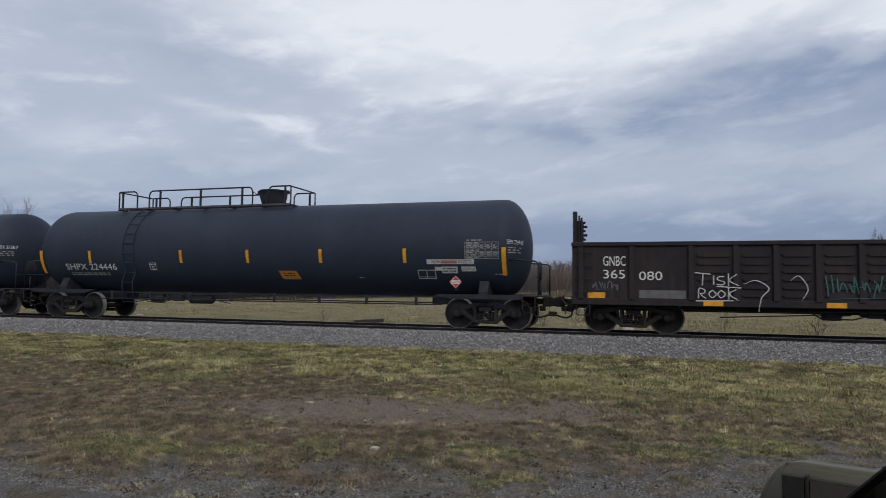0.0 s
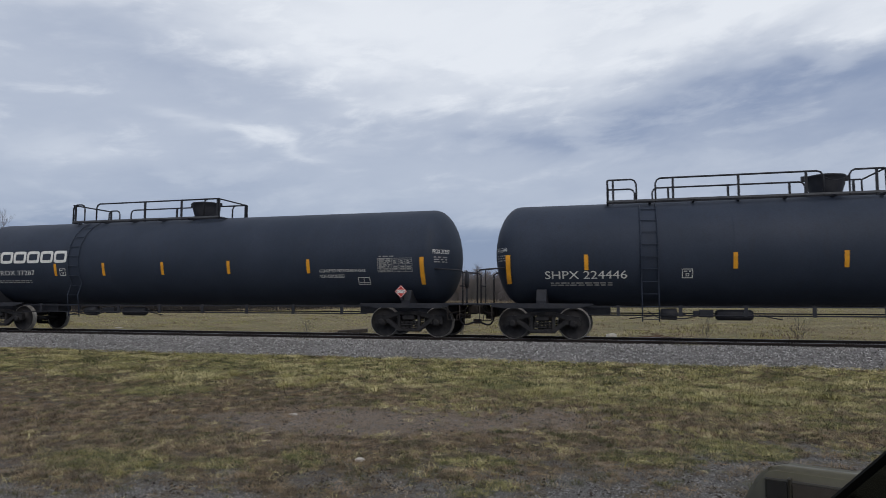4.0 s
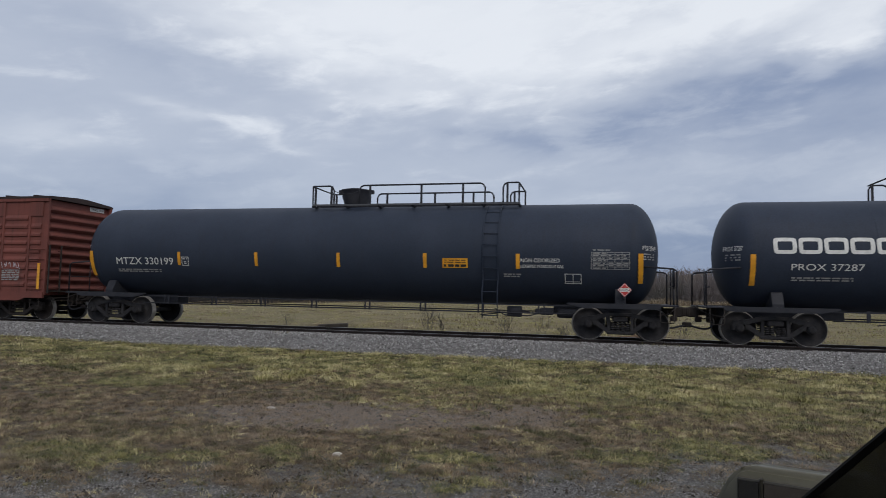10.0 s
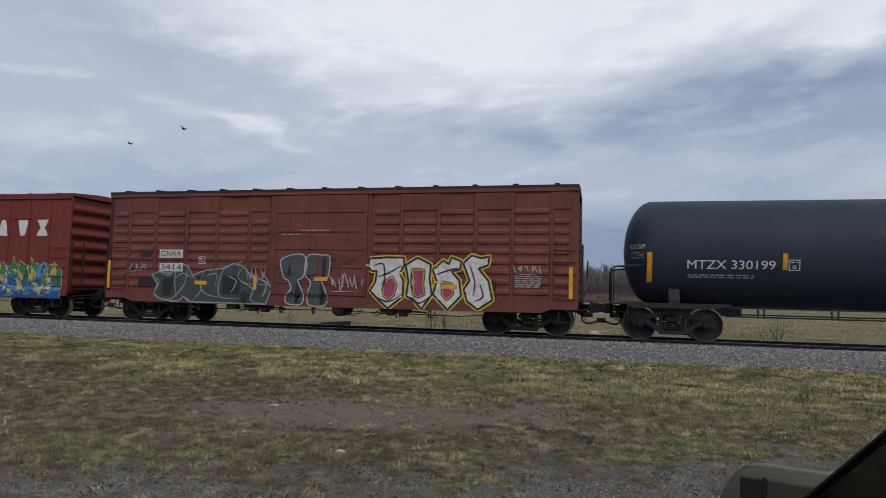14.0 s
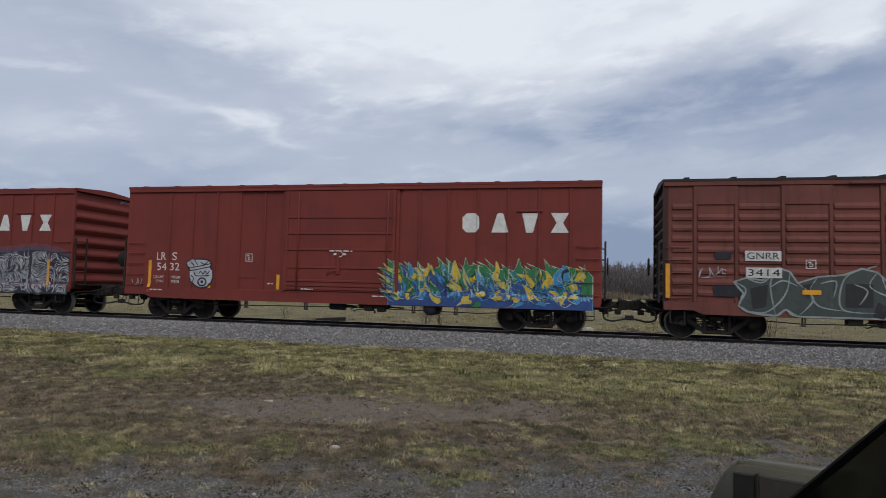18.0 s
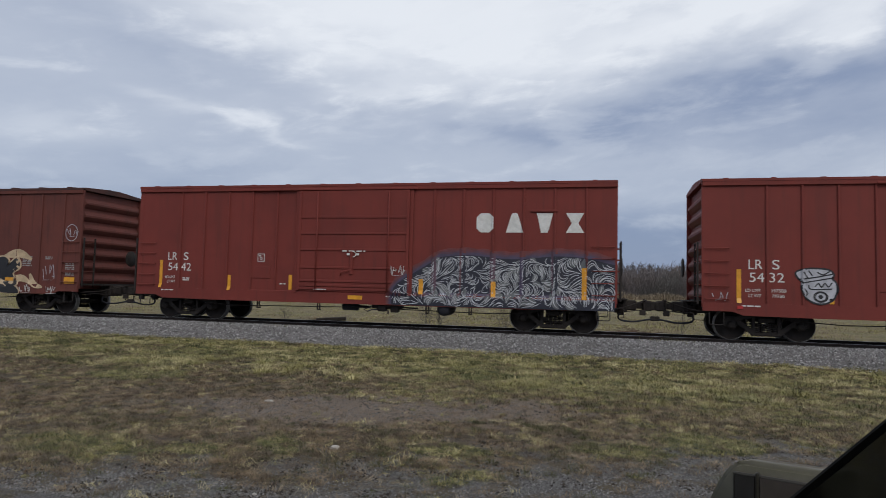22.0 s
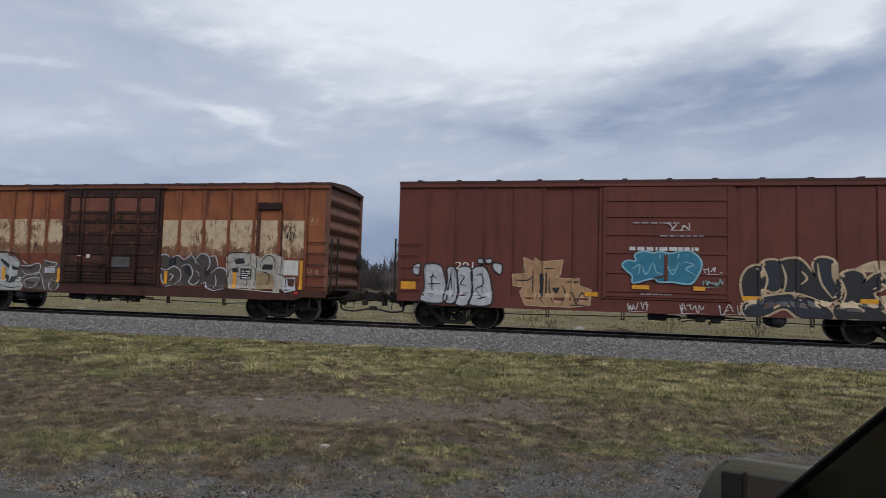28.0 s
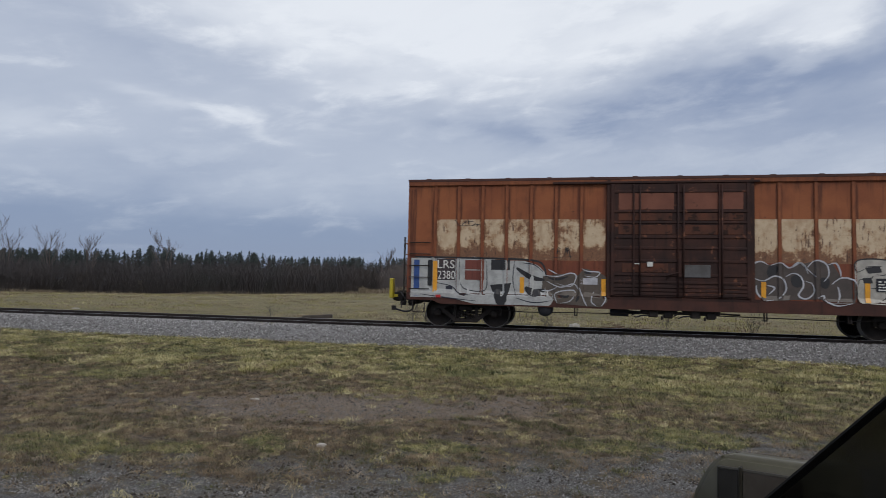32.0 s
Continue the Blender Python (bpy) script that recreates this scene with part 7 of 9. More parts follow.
Decal(SK_B, 0.018).bars(-39.2 - UC_B, 2.36, 1, 1.85, 0.10, seed=5).done("graffiti_tag", P_WHITE, b201, "white sprayed bars")
tag(b201, UC_B, SK_B, -38.2, -37.55, 2.90, 3.12, P_WHITE, 36, 0.025, 4)
tag(b201, UC_B, SK_B, -37.3, -36.8, 1.75, 1.98, P_WHITE, 37, 0.02, 4)
tag(b201, UC_B, SK_B, -37.3, -36.8, 1.42, 1.62, paint("mint_spray", (0.25, 0.5, 0.5)), 38, 0.025, 4)
for a, b in ((-39.2, -38.7), (-37.9, -37.1), (-36.9, -36.2), (-32.85, -32.35), (-31.75, -31.3)):
    tag(b201, UC_B, SK_B, a, b, 0.69, 0.98, P_WHITE, int(-a * 7), 0.02, 4)
forms(b201, UC_B, SK_B, [
    [(-36.30, 1.55), (-36.15, 1.9), (-35.85, 1.95), (-35.75, 1.5), (-35.9, 1.15), (-36.2, 1.1)],
    [(-35.85, 1.95), (-35.7, 2.12), (-35.45, 2.1), (-35.35, 1.8), (-35.4, 1.45), (-35.65, 1.4)],
    [(-35.4, 2.05), (-35.1, 2.18), (-34.85, 2.1), (-34.5, 1.6), (-34.2, 1.3), (-34.35, 1.05), (-34.9, 1.35), (-35.15, 1.2), (-35.3, 1.5)],
    [(-34.55, 2.15), (-34.15, 2.16), (-34.1, 1.75), (-33.95, 1.4), (-34.2, 1.15), (-34.45, 1.5)],
    [(-34.0, 1.7), (-33.7, 1.9), (-33.45, 1.8), (-33.5, 1.55), (-33.1, 1.85), (-32.95, 1.6), (-33.25, 1.35), (-33.0, 1.0), (-33.4, 0.95), (-33.7, 1.2), (-33.95, 1.05)],
    [(-36.25, 1.0), (-35.6, 1.2), (-35.0, 1.22), (-34.4, 1.0), (-34.2, 0.7), (-34.9, 0.69), (-35.3, 0.95), (-35.8, 0.72), (-36.2, 0.69)],
    [(-34.1, 1.0), (-33.6, 1.05), (-33.1, 0.9), (-32.9, 0.69), (-33.4, 0.7), (-33.7, 0.72), (-34.05, 0.69)]], (P_DARK, P_SLATE), P_DARK, 0.05, 0.012, P_CREAM, True, 0.17)
d = Decal(SK_B, 0.0185)
for pts in ([(-35.78, 1.95), (-35.7, 1.6), (-35.85, 1.2)], [(-35.35, 2.05), (-35.25, 1.7), (-35.3, 1.35)], [(-34.5, 2.1), (-34.42, 1.6), (-34.15, 1.2)], [(-33.98, 1.75), (-33.85, 1.35), (-33.95, 1.05)], [(-36.3, 1.08), (-35.6, 1.25), (-35.0, 1.3), (-34.3, 1.08)], [(-34.9, 1.9), (-34.75, 1.7), (-34.95, 1.5)]):
    d.curve([(u - UC_B, z) for u, z in pts], 0.055, taper="both")
d.done("graffiti_edge", P_CREAM, b201)
Decal(SK_B, 0.007).curve([(-33.6 - UC_B, 1.95), (-33.0 - UC_B, 2.05), (-32.45 - UC_B, 1.85)], 0.30, taper="both").curve([(-33.5 - UC_B, 0.95), (-32.9 - UC_B, 1.2), (-32.4 - UC_B, 1.0)], 0.25, taper="both").curve([(-32.5 - UC_B, 1.35), (-32.3 - UC_B, 1.0), (-31.9 - UC_B, 0.9)], 0.2, taper="both").done("graffiti_fill", P_CREAM, b201)
tag(b201, UC_B, SK_B, -31.95, -31.4, 1.15, 1.75, P_SILVER, 42, 0.02, 3)
Decal(SK_B, 0.018).curve([(-30.86 - UC_B + 0.24 * math.cos(k), 2.78 + 0.28 * math.sin(k)) for k in np.linspace(0, 5.6, 9)], 0.022, True).done("graffiti_tag", P_SILVER, b201, "thin sprayed ring")
tag(b201, UC_B, SK_B, -31.0, -30.65, 2.62, 2.95, P_SILVER, 43, 0.02, 2)
# gondola
d = Decal(SK_D, 0.018)
for pts in ([(86.42, 1.70), (86.80, 1.66)], [(86.62, 1.68), (86.60, 1.36)], [(86.88, 1.62), (86.88, 1.38)], [(87.14, 1.60), (86.98, 1.58), (87.00, 1.50), (87.14, 1.46), (87.10, 1.38), (86.96, 1.40)], [(87.24, 1.68), (87.24, 1.36)], [(87.44, 1.66), (87.26, 1.50), (87.48, 1.36)],
            [(86.50, 1.02), (86.52, 1.28), (86.66, 1.24), (86.64, 1.16), (86.54, 1.14), (86.68, 1.02)], [(86.84, 1.24), (86.76, 1.14), (86.84, 1.04), (86.94, 1.14), (86.84, 1.24)], [(87.06, 1.24), (86.98, 1.14), (87.06, 1.04), (87.16, 1.14), (87.06, 1.24)], [(87.24, 1.30), (87.24, 1.00)], [(87.42, 1.26), (87.26, 1.14), (87.46, 0.98)], [(86.44, 0.95), (87.5, 0.97)], [(86.95, 1.34), (87.55, 1.30)]):
    d.curve([(u - UC_D, z) for u, z in pts], 0.024)
d.done("graffiti_tag", P_WHITE, gond, "white hand-sprayed words")
tag(gond, UC_D, SK_D, 89.5, 90.8, 1.05, 1.65, paint("teal_spray", (0.04, 0.16, 0.14)), 53, 0.035, 8)
tag(gond, UC_D, SK_D, 83.75, 84.5, 1.2, 1.45, P_GREY, 54, 0.02, 6)
Decal(SK_D, 0.018).curve([(87.95 - UC_D, 0.69), (88.02 - UC_D, 1.05), (88.2 - UC_D, 1.3), (87.9 - UC_D, 1.5), (87.6 - UC_D, 1.4)], 0.030, taper="both").curve([(88.7 - UC_D, 1.5), (88.9 - UC_D, 1.62), (89.1 - UC_D, 1.3), (88.95 - UC_D, 1.0)], 0.026, taper="both").done("graffiti_tag", P_SILVER, gond)
# orange car: white and grey coats on the left, outlined bubbles on the right
d = Decal(SK_L, 0.006)
d.fill([(u - UC_L, z) for u, z in ((-63.20, 0.86), (-63.20, 2.0), (-62.6, 2.03), (-62.0, 1.98), (-61.3, 2.06), (-60.9, 2.0), (-60.4, 1.96), (-59.9, 1.96), (-59.5, 1.84), (-59.25, 1.6), (-59.3, 1.2), (-59.0, 0.95), (-59.15, 0.70), (-61.3, 0.70), (-62.0, 0.86))])
d.done("graffiti_ground", paint("white_wash", (0.43, 0.44, 0.44)), last, "dirty white sprayed ground")
d = Decal(SK_L, 0.010).rect(-63.12 - UC_L, -62.95 - UC_L, 0.9, 1.95)
d.done("graffiti_patch", P_BLUE, last, "blue sprayed stripe")
for z0, z1 in ((1.69, 1.96), (1.39, 1.66)):
    Decal(SK_L, 0.010).rect(-61.59 - UC_L, -61.03 - UC_L, z0, z1).done("graffiti_patch", OLDRED, last, "bare red patch")
d = Decal(SK_L, 0.010).rect(-62.70 - UC_L, -62.55 - UC_L, 1.2, 1.95).rect(-60.83 - UC_L, -60.29 - UC_L, 1.69, 1.98)
d.fill([(-60.85 - UC_L, 1.25), (-60.25 - UC_L, 1.32), (-60.4 - UC_L, 0.69), (-60.65 - UC_L, 0.69)]).curve([(-60.1 - UC_L, 1.75), (-59.7 - UC_L, 1.5), (-59.3 - UC_L, 1.42)], 0.14, taper="both").curve([(-59.85 - UC_L, 1.2), (-59.6 - UC_L, 1.05), (-59.3 - UC_L, 1.15)], 0.22, taper="both")
d.curve([(-63.1 - UC_L, 2.04), (-61.2 - UC_L, 2.02), (-60.0 - UC_L, 2.0), (-59.4 - UC_L, 1.9), (-59.25 - UC_L, 1.5)], 0.05)
d.done("graffiti_outline", P_DARK, last)
d = Decal(SK_L, 0.014)
for pts in ([(-61.75, 1.98), (-61.72, 1.3), (-61.5, 1.1), (-61.0, 1.1), (-60.95, 1.6), (-60.98, 1.98)], [(-62.5, 1.3), (-62.0, 1.2), (-61.75, 1.0), (-61.4, 0.95)], [(-60.15, 1.98), (-60.2, 1.4), (-60.1, 0.95)], [(-59.95, 1.9), (-59.6, 1.85), (-59.35, 1.65)], [(-62.9, 0.95), (-62.0, 0.85), (-61.2, 0.78)], [(-60.1, 0.9), (-59.6, 0.78), (-59.1, 0.85)]):
    d.curve([(u - UC_L, z) for u, z in pts], 0.028, taper="both")
d.done("graffiti_outline", P_SLATE, last)
for z0, z1 in ((1.05, 1.20),):
    Decal(SK_L, 0.010).rect(-62.15 - UC_L, -61.95 - UC_L, z0, z1).done("graffiti_patch", P_SLATE, last)
for a, b, z0, z1 in ((-57.3, -55.9, 2.72, 2.98), (-55.6, -54.1, 2.72, 2.98), (-57.3, -55.9, 3.10, 3.30), (-55.6, -54.1, 3.10, 3.30), (-57.2, -56.0, 1.68, 1.93), (-55.5, -54.2, 1.10, 1.28)):
    part("door_panel", M().box(a - UC_L, b - UC_L, -1.556, -1.54, z0, z1, 0.004), RUSTPANEL, last, "blistered rusty door panel")
part("door_plate", M().box(-55.62 - UC_L, -54.92 - UC_L, -1.575, -1.54, 1.56, 1.90, 0.01), mat("dull_steel_plate", (0.10, 0.10, 0.105), (0.06, 0.055, 0.055), 3.0, 0.6, bump=0.1), last, "dull grey steel plate")
d = Decal(SK_L, 0.03)
d.rect(-56.55 - UC_L, -56.4 - UC_L, 1.84, 1.97).rect(-56.9 - UC_L, -56.72 - UC_L, 1.90, 1.93)
d.done("seal_mark", LABEL, last)
LEAFS = [(-59.35, 1.53), (-58.95, 1.59), (-58.54, 1.63), (-58.39, 1.56), (-58.21, 1.77), (-57.80, 1.66), (-57.61, 1.53), (-57.58, 0.86), (-57.76, 0.70), (-58.95, 0.77), (-59.13, 0.96), (-59.39, 1.13)]
Decal(SK_L, 0.009).fill([(u - UC_L, z) for u, z in LEAFS], 0.04).done("graffiti_ground", paint("brown_grey_spray", (0.098, 0.078, 0.064)), last, "grey-brown sprayed ground")
d = Decal(SK_L, 0.016)
for pts in ([(-59.32, 1.56), (-58.95, 1.53), (-58.58, 1.63), (-58.43, 1.53), (-58.58, 1.26), (-58.95, 1.33)],
            [(-59.24, 1.39), (-58.87, 1.23), (-58.50, 1.33), (-58.35, 1.13)],
            [(-58.28, 1.76), (-58.13, 1.69), (-57.80, 1.66), (-57.91, 1.53), (-58.21, 1.56)],
            [(-58.95, 0.80), (-59.02, 1.03), (-58.80, 1.13), (-58.47, 1.13), (-58.58, 0.86), (-58.87, 0.78)],
            [(-58.35, 1.23), (-58.21, 0.86), (-58.13, 0.72)],
            [(-57.95, 1.13), (-58.02, 0.86), (-57.87, 0.72)],
            [(-59.21, 1.73), (-58.95, 1.59)],
            [(-59.39, 1.13), (-59.17, 1.13), (-58.95, 1.23)],
            [(-57.76, 1.13), (-57.63, 0.93), (-57.75, 0.73)]):
    d.curve([(u - UC_L, z) for u, z in pts], 0.034, taper="both")
d.done("graffiti_outline", P_SILVER, last)
d = Decal(SK_L, 0.014)
for pts in ([(-59.21, 1.49), (-58.95, 1.45), (-58.65, 1.53)], [(-58.87, 1.00), (-58.69, 0.96), (-58.61, 1.06)], [(-58.21, 1.66), (-58.02, 1.63)], [(-58.35, 1.00), (-58.43, 0.83)]):
    d.curve([(u - UC_L, z) for u, z in pts], 0.07, taper="both")
d.done("graffiti_outline", P_DARK, last)
d = Decal(SK_L, 0.012)
d.rect(-58.3 - UC_L, -57.85 - UC_L, 1.32, 1.50)
d.done("graffiti_patch", P_SILVER, last)
WASH = [(-53.96, 1.63), (-53.87, 1.96), (-53.66, 2.02), (-53.48, 1.93), (-53.18, 1.99), (-52.94, 1.81), (-52.85, 1.96), (-52.58, 1.99), (-52.34, 2.06), (-52.10, 1.99), (-51.95, 1.99), (-51.74, 1.63), (-51.44, 1.57), (-51.38, 1.39), (-51.44, 0.97), (-52.10, 0.94), (-52.22, 1.06), (-53.60, 0.98), (-53.78, 1.15)]
Decal(SK_L, 0.006).fill([(u - UC_L, z) for u, z in WASH], 0.04).done("graffiti_ground", paint("rust_grey_spray", (0.072, 0.056, 0.050)), last, "grey-brown sprayed ground")
forms(last, UC_L, SK_L, [[(-52.91, 1.63), (-52.70, 1.66), (-52.64, 1.45), (-52.79, 1.36), (-52.91, 1.45)], [(-52.22, 1.60), (-52.04, 1.57), (-52.07, 1.36), (-52.22, 1.39)], [(-53.48, 1.87), (-53.27, 1.90), (-53.30, 1.69), (-53.48, 1.63)]], (P_DARK,), P_DARK, 0.02, 0.010, None, True)
d = Decal(SK_L, 0.016)
for pts in ([(-53.90, 1.60), (-53.60, 1.51), (-53.33, 1.64), (-53.11, 1.54), (-53.06, 1.27), (-53.24, 1.06), (-53.57, 0.98)],
            [(-53.90, 1.63), (-53.84, 1.94), (-53.66, 2.02), (-53.48, 1.93)],
            [(-53.42, 1.92), (-53.18, 1.99), (-53.00, 1.87), (-52.88, 1.90), (-52.73, 1.99), (-52.61, 1.90), (-52.34, 1.63)],
            [(-52.94, 1.87), (-52.76, 2.00), (-52.61, 1.92), (-52.53, 1.72)],
            [(-52.55, 1.87), (-52.40, 2.04), (-52.22, 2.05), (-52.07, 1.93), (-52.04, 1.69), (-52.16, 1.51)],
            [(-52.04, 1.96), (-51.86, 1.99), (-51.77, 1.78), (-51.76, 1.63)],
            [(-51.98, 1.45), (-51.74, 1.62), (-51.47, 1.57), (-51.38, 1.39)],
            [(-53.06, 1.63), (-52.88, 1.72), (-52.70, 1.63), (-52.64, 1.39), (-52.76, 1.15), (-52.58, 1.06), (-52.40, 1.21), (-52.43, 1.45), (-52.58, 1.51)],
            [(-52.31, 1.09), (-52.16, 1.15), (-52.13, 1.03), (-51.86, 0.90), (-51.50, 0.97)],
            [(-51.83, 1.39), (-51.79, 1.15), (-51.85, 0.97)],
            [(-53.78, 1.39), (-53.75, 1.18), (-53.60, 1.00)],
            [(-53.51, 1.39), (-53.33, 1.33), (-53.48, 1.15)]):
    d.curve([(u - UC_L, z) for u, z in pts], 0.042, taper="both")
d.done("graffiti_outline", P_SILVER, last)
Decal(SK_L, 0.006).fill([(u - UC_L, z) for u, z in [(-51.46, 1.95), (-51.33, 2.09), (-51.01, 2.11), (-50.69, 2.09), (-50.43, 2.09), (-50.33, 1.95), (-50.04, 2.09), (-49.72, 2.09), (-49.49, 1.98), (-49.46, 1.46), (-49.40, 1.07), (-49.59, 0.88), (-51.33, 0.98), (-51.43, 1.27)]], 0.04).done("graffiti_ground", paint("aged_cream_spray", (0.43, 0.41, 0.37)), last, "dirty cream sprayed ground")
Decal(SK_L, 0.009).fill([(u - UC_L, z) for u, z in [(-50.40, 1.51), (-49.85, 1.48), (-49.75, 1.01), (-50.40, 0.97)]], 0.04).done("graffiti_patch", paint("ochre_spray", (0.34, 0.24, 0.13)), last, "ochre sprayed patch")
d = Decal(SK_L, 0.014)
for pts in ([(-51.21, 1.85), (-51.40, 1.78), (-51.45, 1.98), (-51.33, 2.09), (-51.01, 2.12), (-50.65, 2.07), (-50.61, 1.85), (-50.75, 1.71), (-50.94, 1.72)],
            [(-51.33, 1.59), (-51.40, 1.27), (-51.36, 0.98)],
            [(-51.33, 1.58), (-51.07, 1.62), (-51.01, 1.69)],
            [(-50.59, 1.72), (-50.43, 1.53), (-50.46, 1.01)],
            [(-50.41, 2.07), (-50.41, 1.53)],
            [(-50.27, 1.66), (-50.23, 1.88), (-50.04, 2.04), (-49.85, 1.98), (-49.78, 1.78), (-49.81, 1.59)],
            [(-49.75, 2.07), (-49.56, 1.98), (-49.59, 1.53)],
            [(-50.36, 1.53), (-50.04, 1.49), (-49.96, 1.27), (-50.17, 0.98)],
            [(-49.75, 1.49), (-49.46, 1.40), (-49.40, 1.14), (-49.56, 0.91)],
            [(-51.07, 1.36), (-50.78, 1.36), (-50.72, 1.14), (-50.91, 1.00)],
            [(-51.20, 1.91), (-50.81, 1.93)],
            [(-50.14, 1.72), (-49.88, 1.72)]):
    d.curve([(u - UC_L, z) for u, z in pts], 0.030, taper="both")
d.done("graffiti_outline", P_DARK, last)
d = Decal(SK_L, 0.011)
for pts in ([(-51.20, 1.88), (-50.86, 1.93), (-50.80, 1.78), (-51.12, 1.74)], [(-50.18, 1.76), (-49.86, 1.76), (-49.86, 1.60), (-50.24, 1.60)], [(-51.26, 1.62), (-51.06, 1.64), (-51.02, 1.50), (-51.22, 1.46)]):
    d.fill([(u - UC_L, z) for u, z in pts], 0.03)
d.done("graffiti_fill", P_DARK, last)
Decal(SK_L, 0.010).fill([(u - UC_L, z) for u, z in [(-49.47, 1.36), (-49.06, 1.38), (-49.05, 0.98), (-49.40, 0.90), (-49.52, 1.05)]], 0.04).done("white_patch", P_SILVER, last, "weathered white patch")
Decal(SK_L, 0.013).fill([(u - UC_L, z) for u, z in [(-49.36, 1.34), (-49.10, 1.32), (-49.12, 1.08), (-49.34, 1.12)]], 0.05).done("rust_blister", RUSTPANEL, last)
tag(last, UC_L, SK_L, -48.72, -48.35, 3.0, 3.25, P_CREAM, 67, 0.012, 3)
tag(last, UC_L, SK_L, -48.72, -48.30, 1.45, 1.7, P_CREAM, 68, 0.012, 3)
Decal(SK_L, 0.02).rect(-50.95 - UC_L, -50.55 - UC_L, 1.28, 1.62).done("stencil_panel", BLACK, last)
tagged(Decal(SK_L, 0.024).bars(-50.9 - UC_L, 1.52, 4, 0.3, 0.03, 0.07).done("small_print", WHITE, last), kind="stuff")
Decal(SK_L, 0.012).rect(-49.48 - UC_L, -49.0 - UC_L, 1.44, 1.90).done("white_patch", LABEL, last)
tag(last, UC_L, SK_L, -61.9, -61.2, 2.95, 3.15, P_DARK, 64, 0.02, 4)
tag(last, UC_L, SK_L, -59.1, -58.5, 2.05, 2.4, P_DARK, 65, 0.02, 4)
tag(last, UC_L, SK_L, -49.5, -49.0, 2.5, 2.95, P_DARK, 66, 0.02, 4)
ENDYEL = mat("safety_yellow_paint", (0.62, 0.50, 0.03), (0.5, 0.40, 0.03), 4.0, 0.5, bump=0.0)
part("end_marker", M().box(-64.20 - UC_L, -64.08 - UC_L, -0.35, -0.12, 0.78, 1.40, 0.02).box(-64.12 - UC_L, -63.95 - UC_L, -0.26, -0.2, 0.82, 0.9), ENDYEL, last, "yellow end-of-train marker box")


# ---- the field, the woods and the verge ----
def vnoise(x, y, cell, seed):
    """Smooth random values between 0 and 1 over the plane."""
    table = np.random.default_rng(seed).random((64, 64))
    u, v = x / cell, y / cell
    i, j = np.floor(u).astype(int), np.floor(v).astype(int)
    a, b = u - i, v - j
    a, b = a * a * (3 - 2 * a), b * b * (3 - 2 * b)
    g = lambda p, q: table[(i + p) % 64, (j + q) % 64]
    return (g(0, 0) * (1 - a) + g(1, 0) * a) * (1 - b) + (g(0, 1) * (1 - a) + g(1, 1) * a) * b


def land_np(x, y):
    return np.array([land(a, b) for a, b in zip(x, y)])


def blades(name, x, y, h, w, lean, material, label, seed, z=None, facing=None):
    """Bent grass blades, two triangles each, as one mesh."""
    rng = np.random.default_rng(seed)
    n = len(x)
    z = land_np(x, y) - 0.006 if z is None else z
    a = rng.uniform(0, 2 * np.pi, n) if facing is None else facing + rng.normal(0, 0.35, n)
    ca, sa = np.cos(a), np.sin(a)
    tilt = rng.uniform(0.2, 1.0, n) * lean
    base = np.stack([x, y, z], -1)
    side = np.stack([-sa, ca, np.zeros(n)], -1) * (w / 2)[:, None]
    fwd = np.stack([ca, sa, np.zeros(n)], -1)
    mid = base + fwd * (h * tilt * 0.35)[:, None] + np.array([0, 0, 1.0]) * (h * 0.62)[:, None]
    tip = base + fwd * (h * tilt * 1.1)[:, None] + np.array([0, 0, 1.0]) * (h * (1.0 - 0.35 * tilt))[:, None]
    vs = np.stack([base - side, base + side, mid + side * 0.7, mid - side * 0.7, tip], 1).reshape(-1, 3)
    o = 5 * np.arange(n)[:, None]
    quads = (o + np.array([0, 1, 2, 3])).tolist()
    tris = (o + np.array([3, 2, 4])).tolist()
    me = bpy.data.meshes.new(name)
    me.from_pydata(vs.tolist(), [], quads + tris)
    me.materials.append(material)
    return tagged(new(name, me), label, "grass", kind="stuff")


def scatter(n, y0, y1, seed, power=1.0):
    """Points over the wedge of ground that lies open before the lane."""
    rng = np.random.default_rng(seed)
    y = y0 + (y1 - y0) * rng.random(n) ** power
    x = rng.uniform(-1.25, 0.50, n) * y + rng.uniform(-0.5, 0.5, n)
    return x, y, rng


def worn_at(x, y):
    """1 in the trodden, stony middle of the verge."""
    w = (vnoise(x, y, 2.2, 3) - 0.5) * 2.4 + (vnoise(x, y, 0.7, 4) - 0.5) * 0.9
    q = ((x + 2.7) / 3.3) ** 2 + ((y - 0.22 * x + w * 0.4 - 9.1) / 1.15) ** 2
    return np.clip((1.35 - q) / 0.7, 0, 1)


def lane_at(x, y):
    """1 on the gravel of the lane."""
    return np.clip((7.05 + 0.41 * x - y + (vnoise(x, y, 1.3, 15) - 0.5) * 1.4 + (vnoise(x, y, 0.4, 26) - 0.5) * 0.8) / 0.7, 0, 1)


# green islands in the dead turf: place, half widths
GREENS = [(-5.0, 5.45, 0.85, 0.36), (-3.9, 5.65, 0.36, 0.20), (-3.2, 6.25, 0.42, 0.26), (-1.08, 5.56, 0.26, 0.20), (-1.47, 6.5, 0.40, 0.22),
          (0.36, 7.05, 0.60, 0.36), (-7.9, 10.0, 0.9, 0.8), (1.3, 7.6, 0.6, 0.4)]


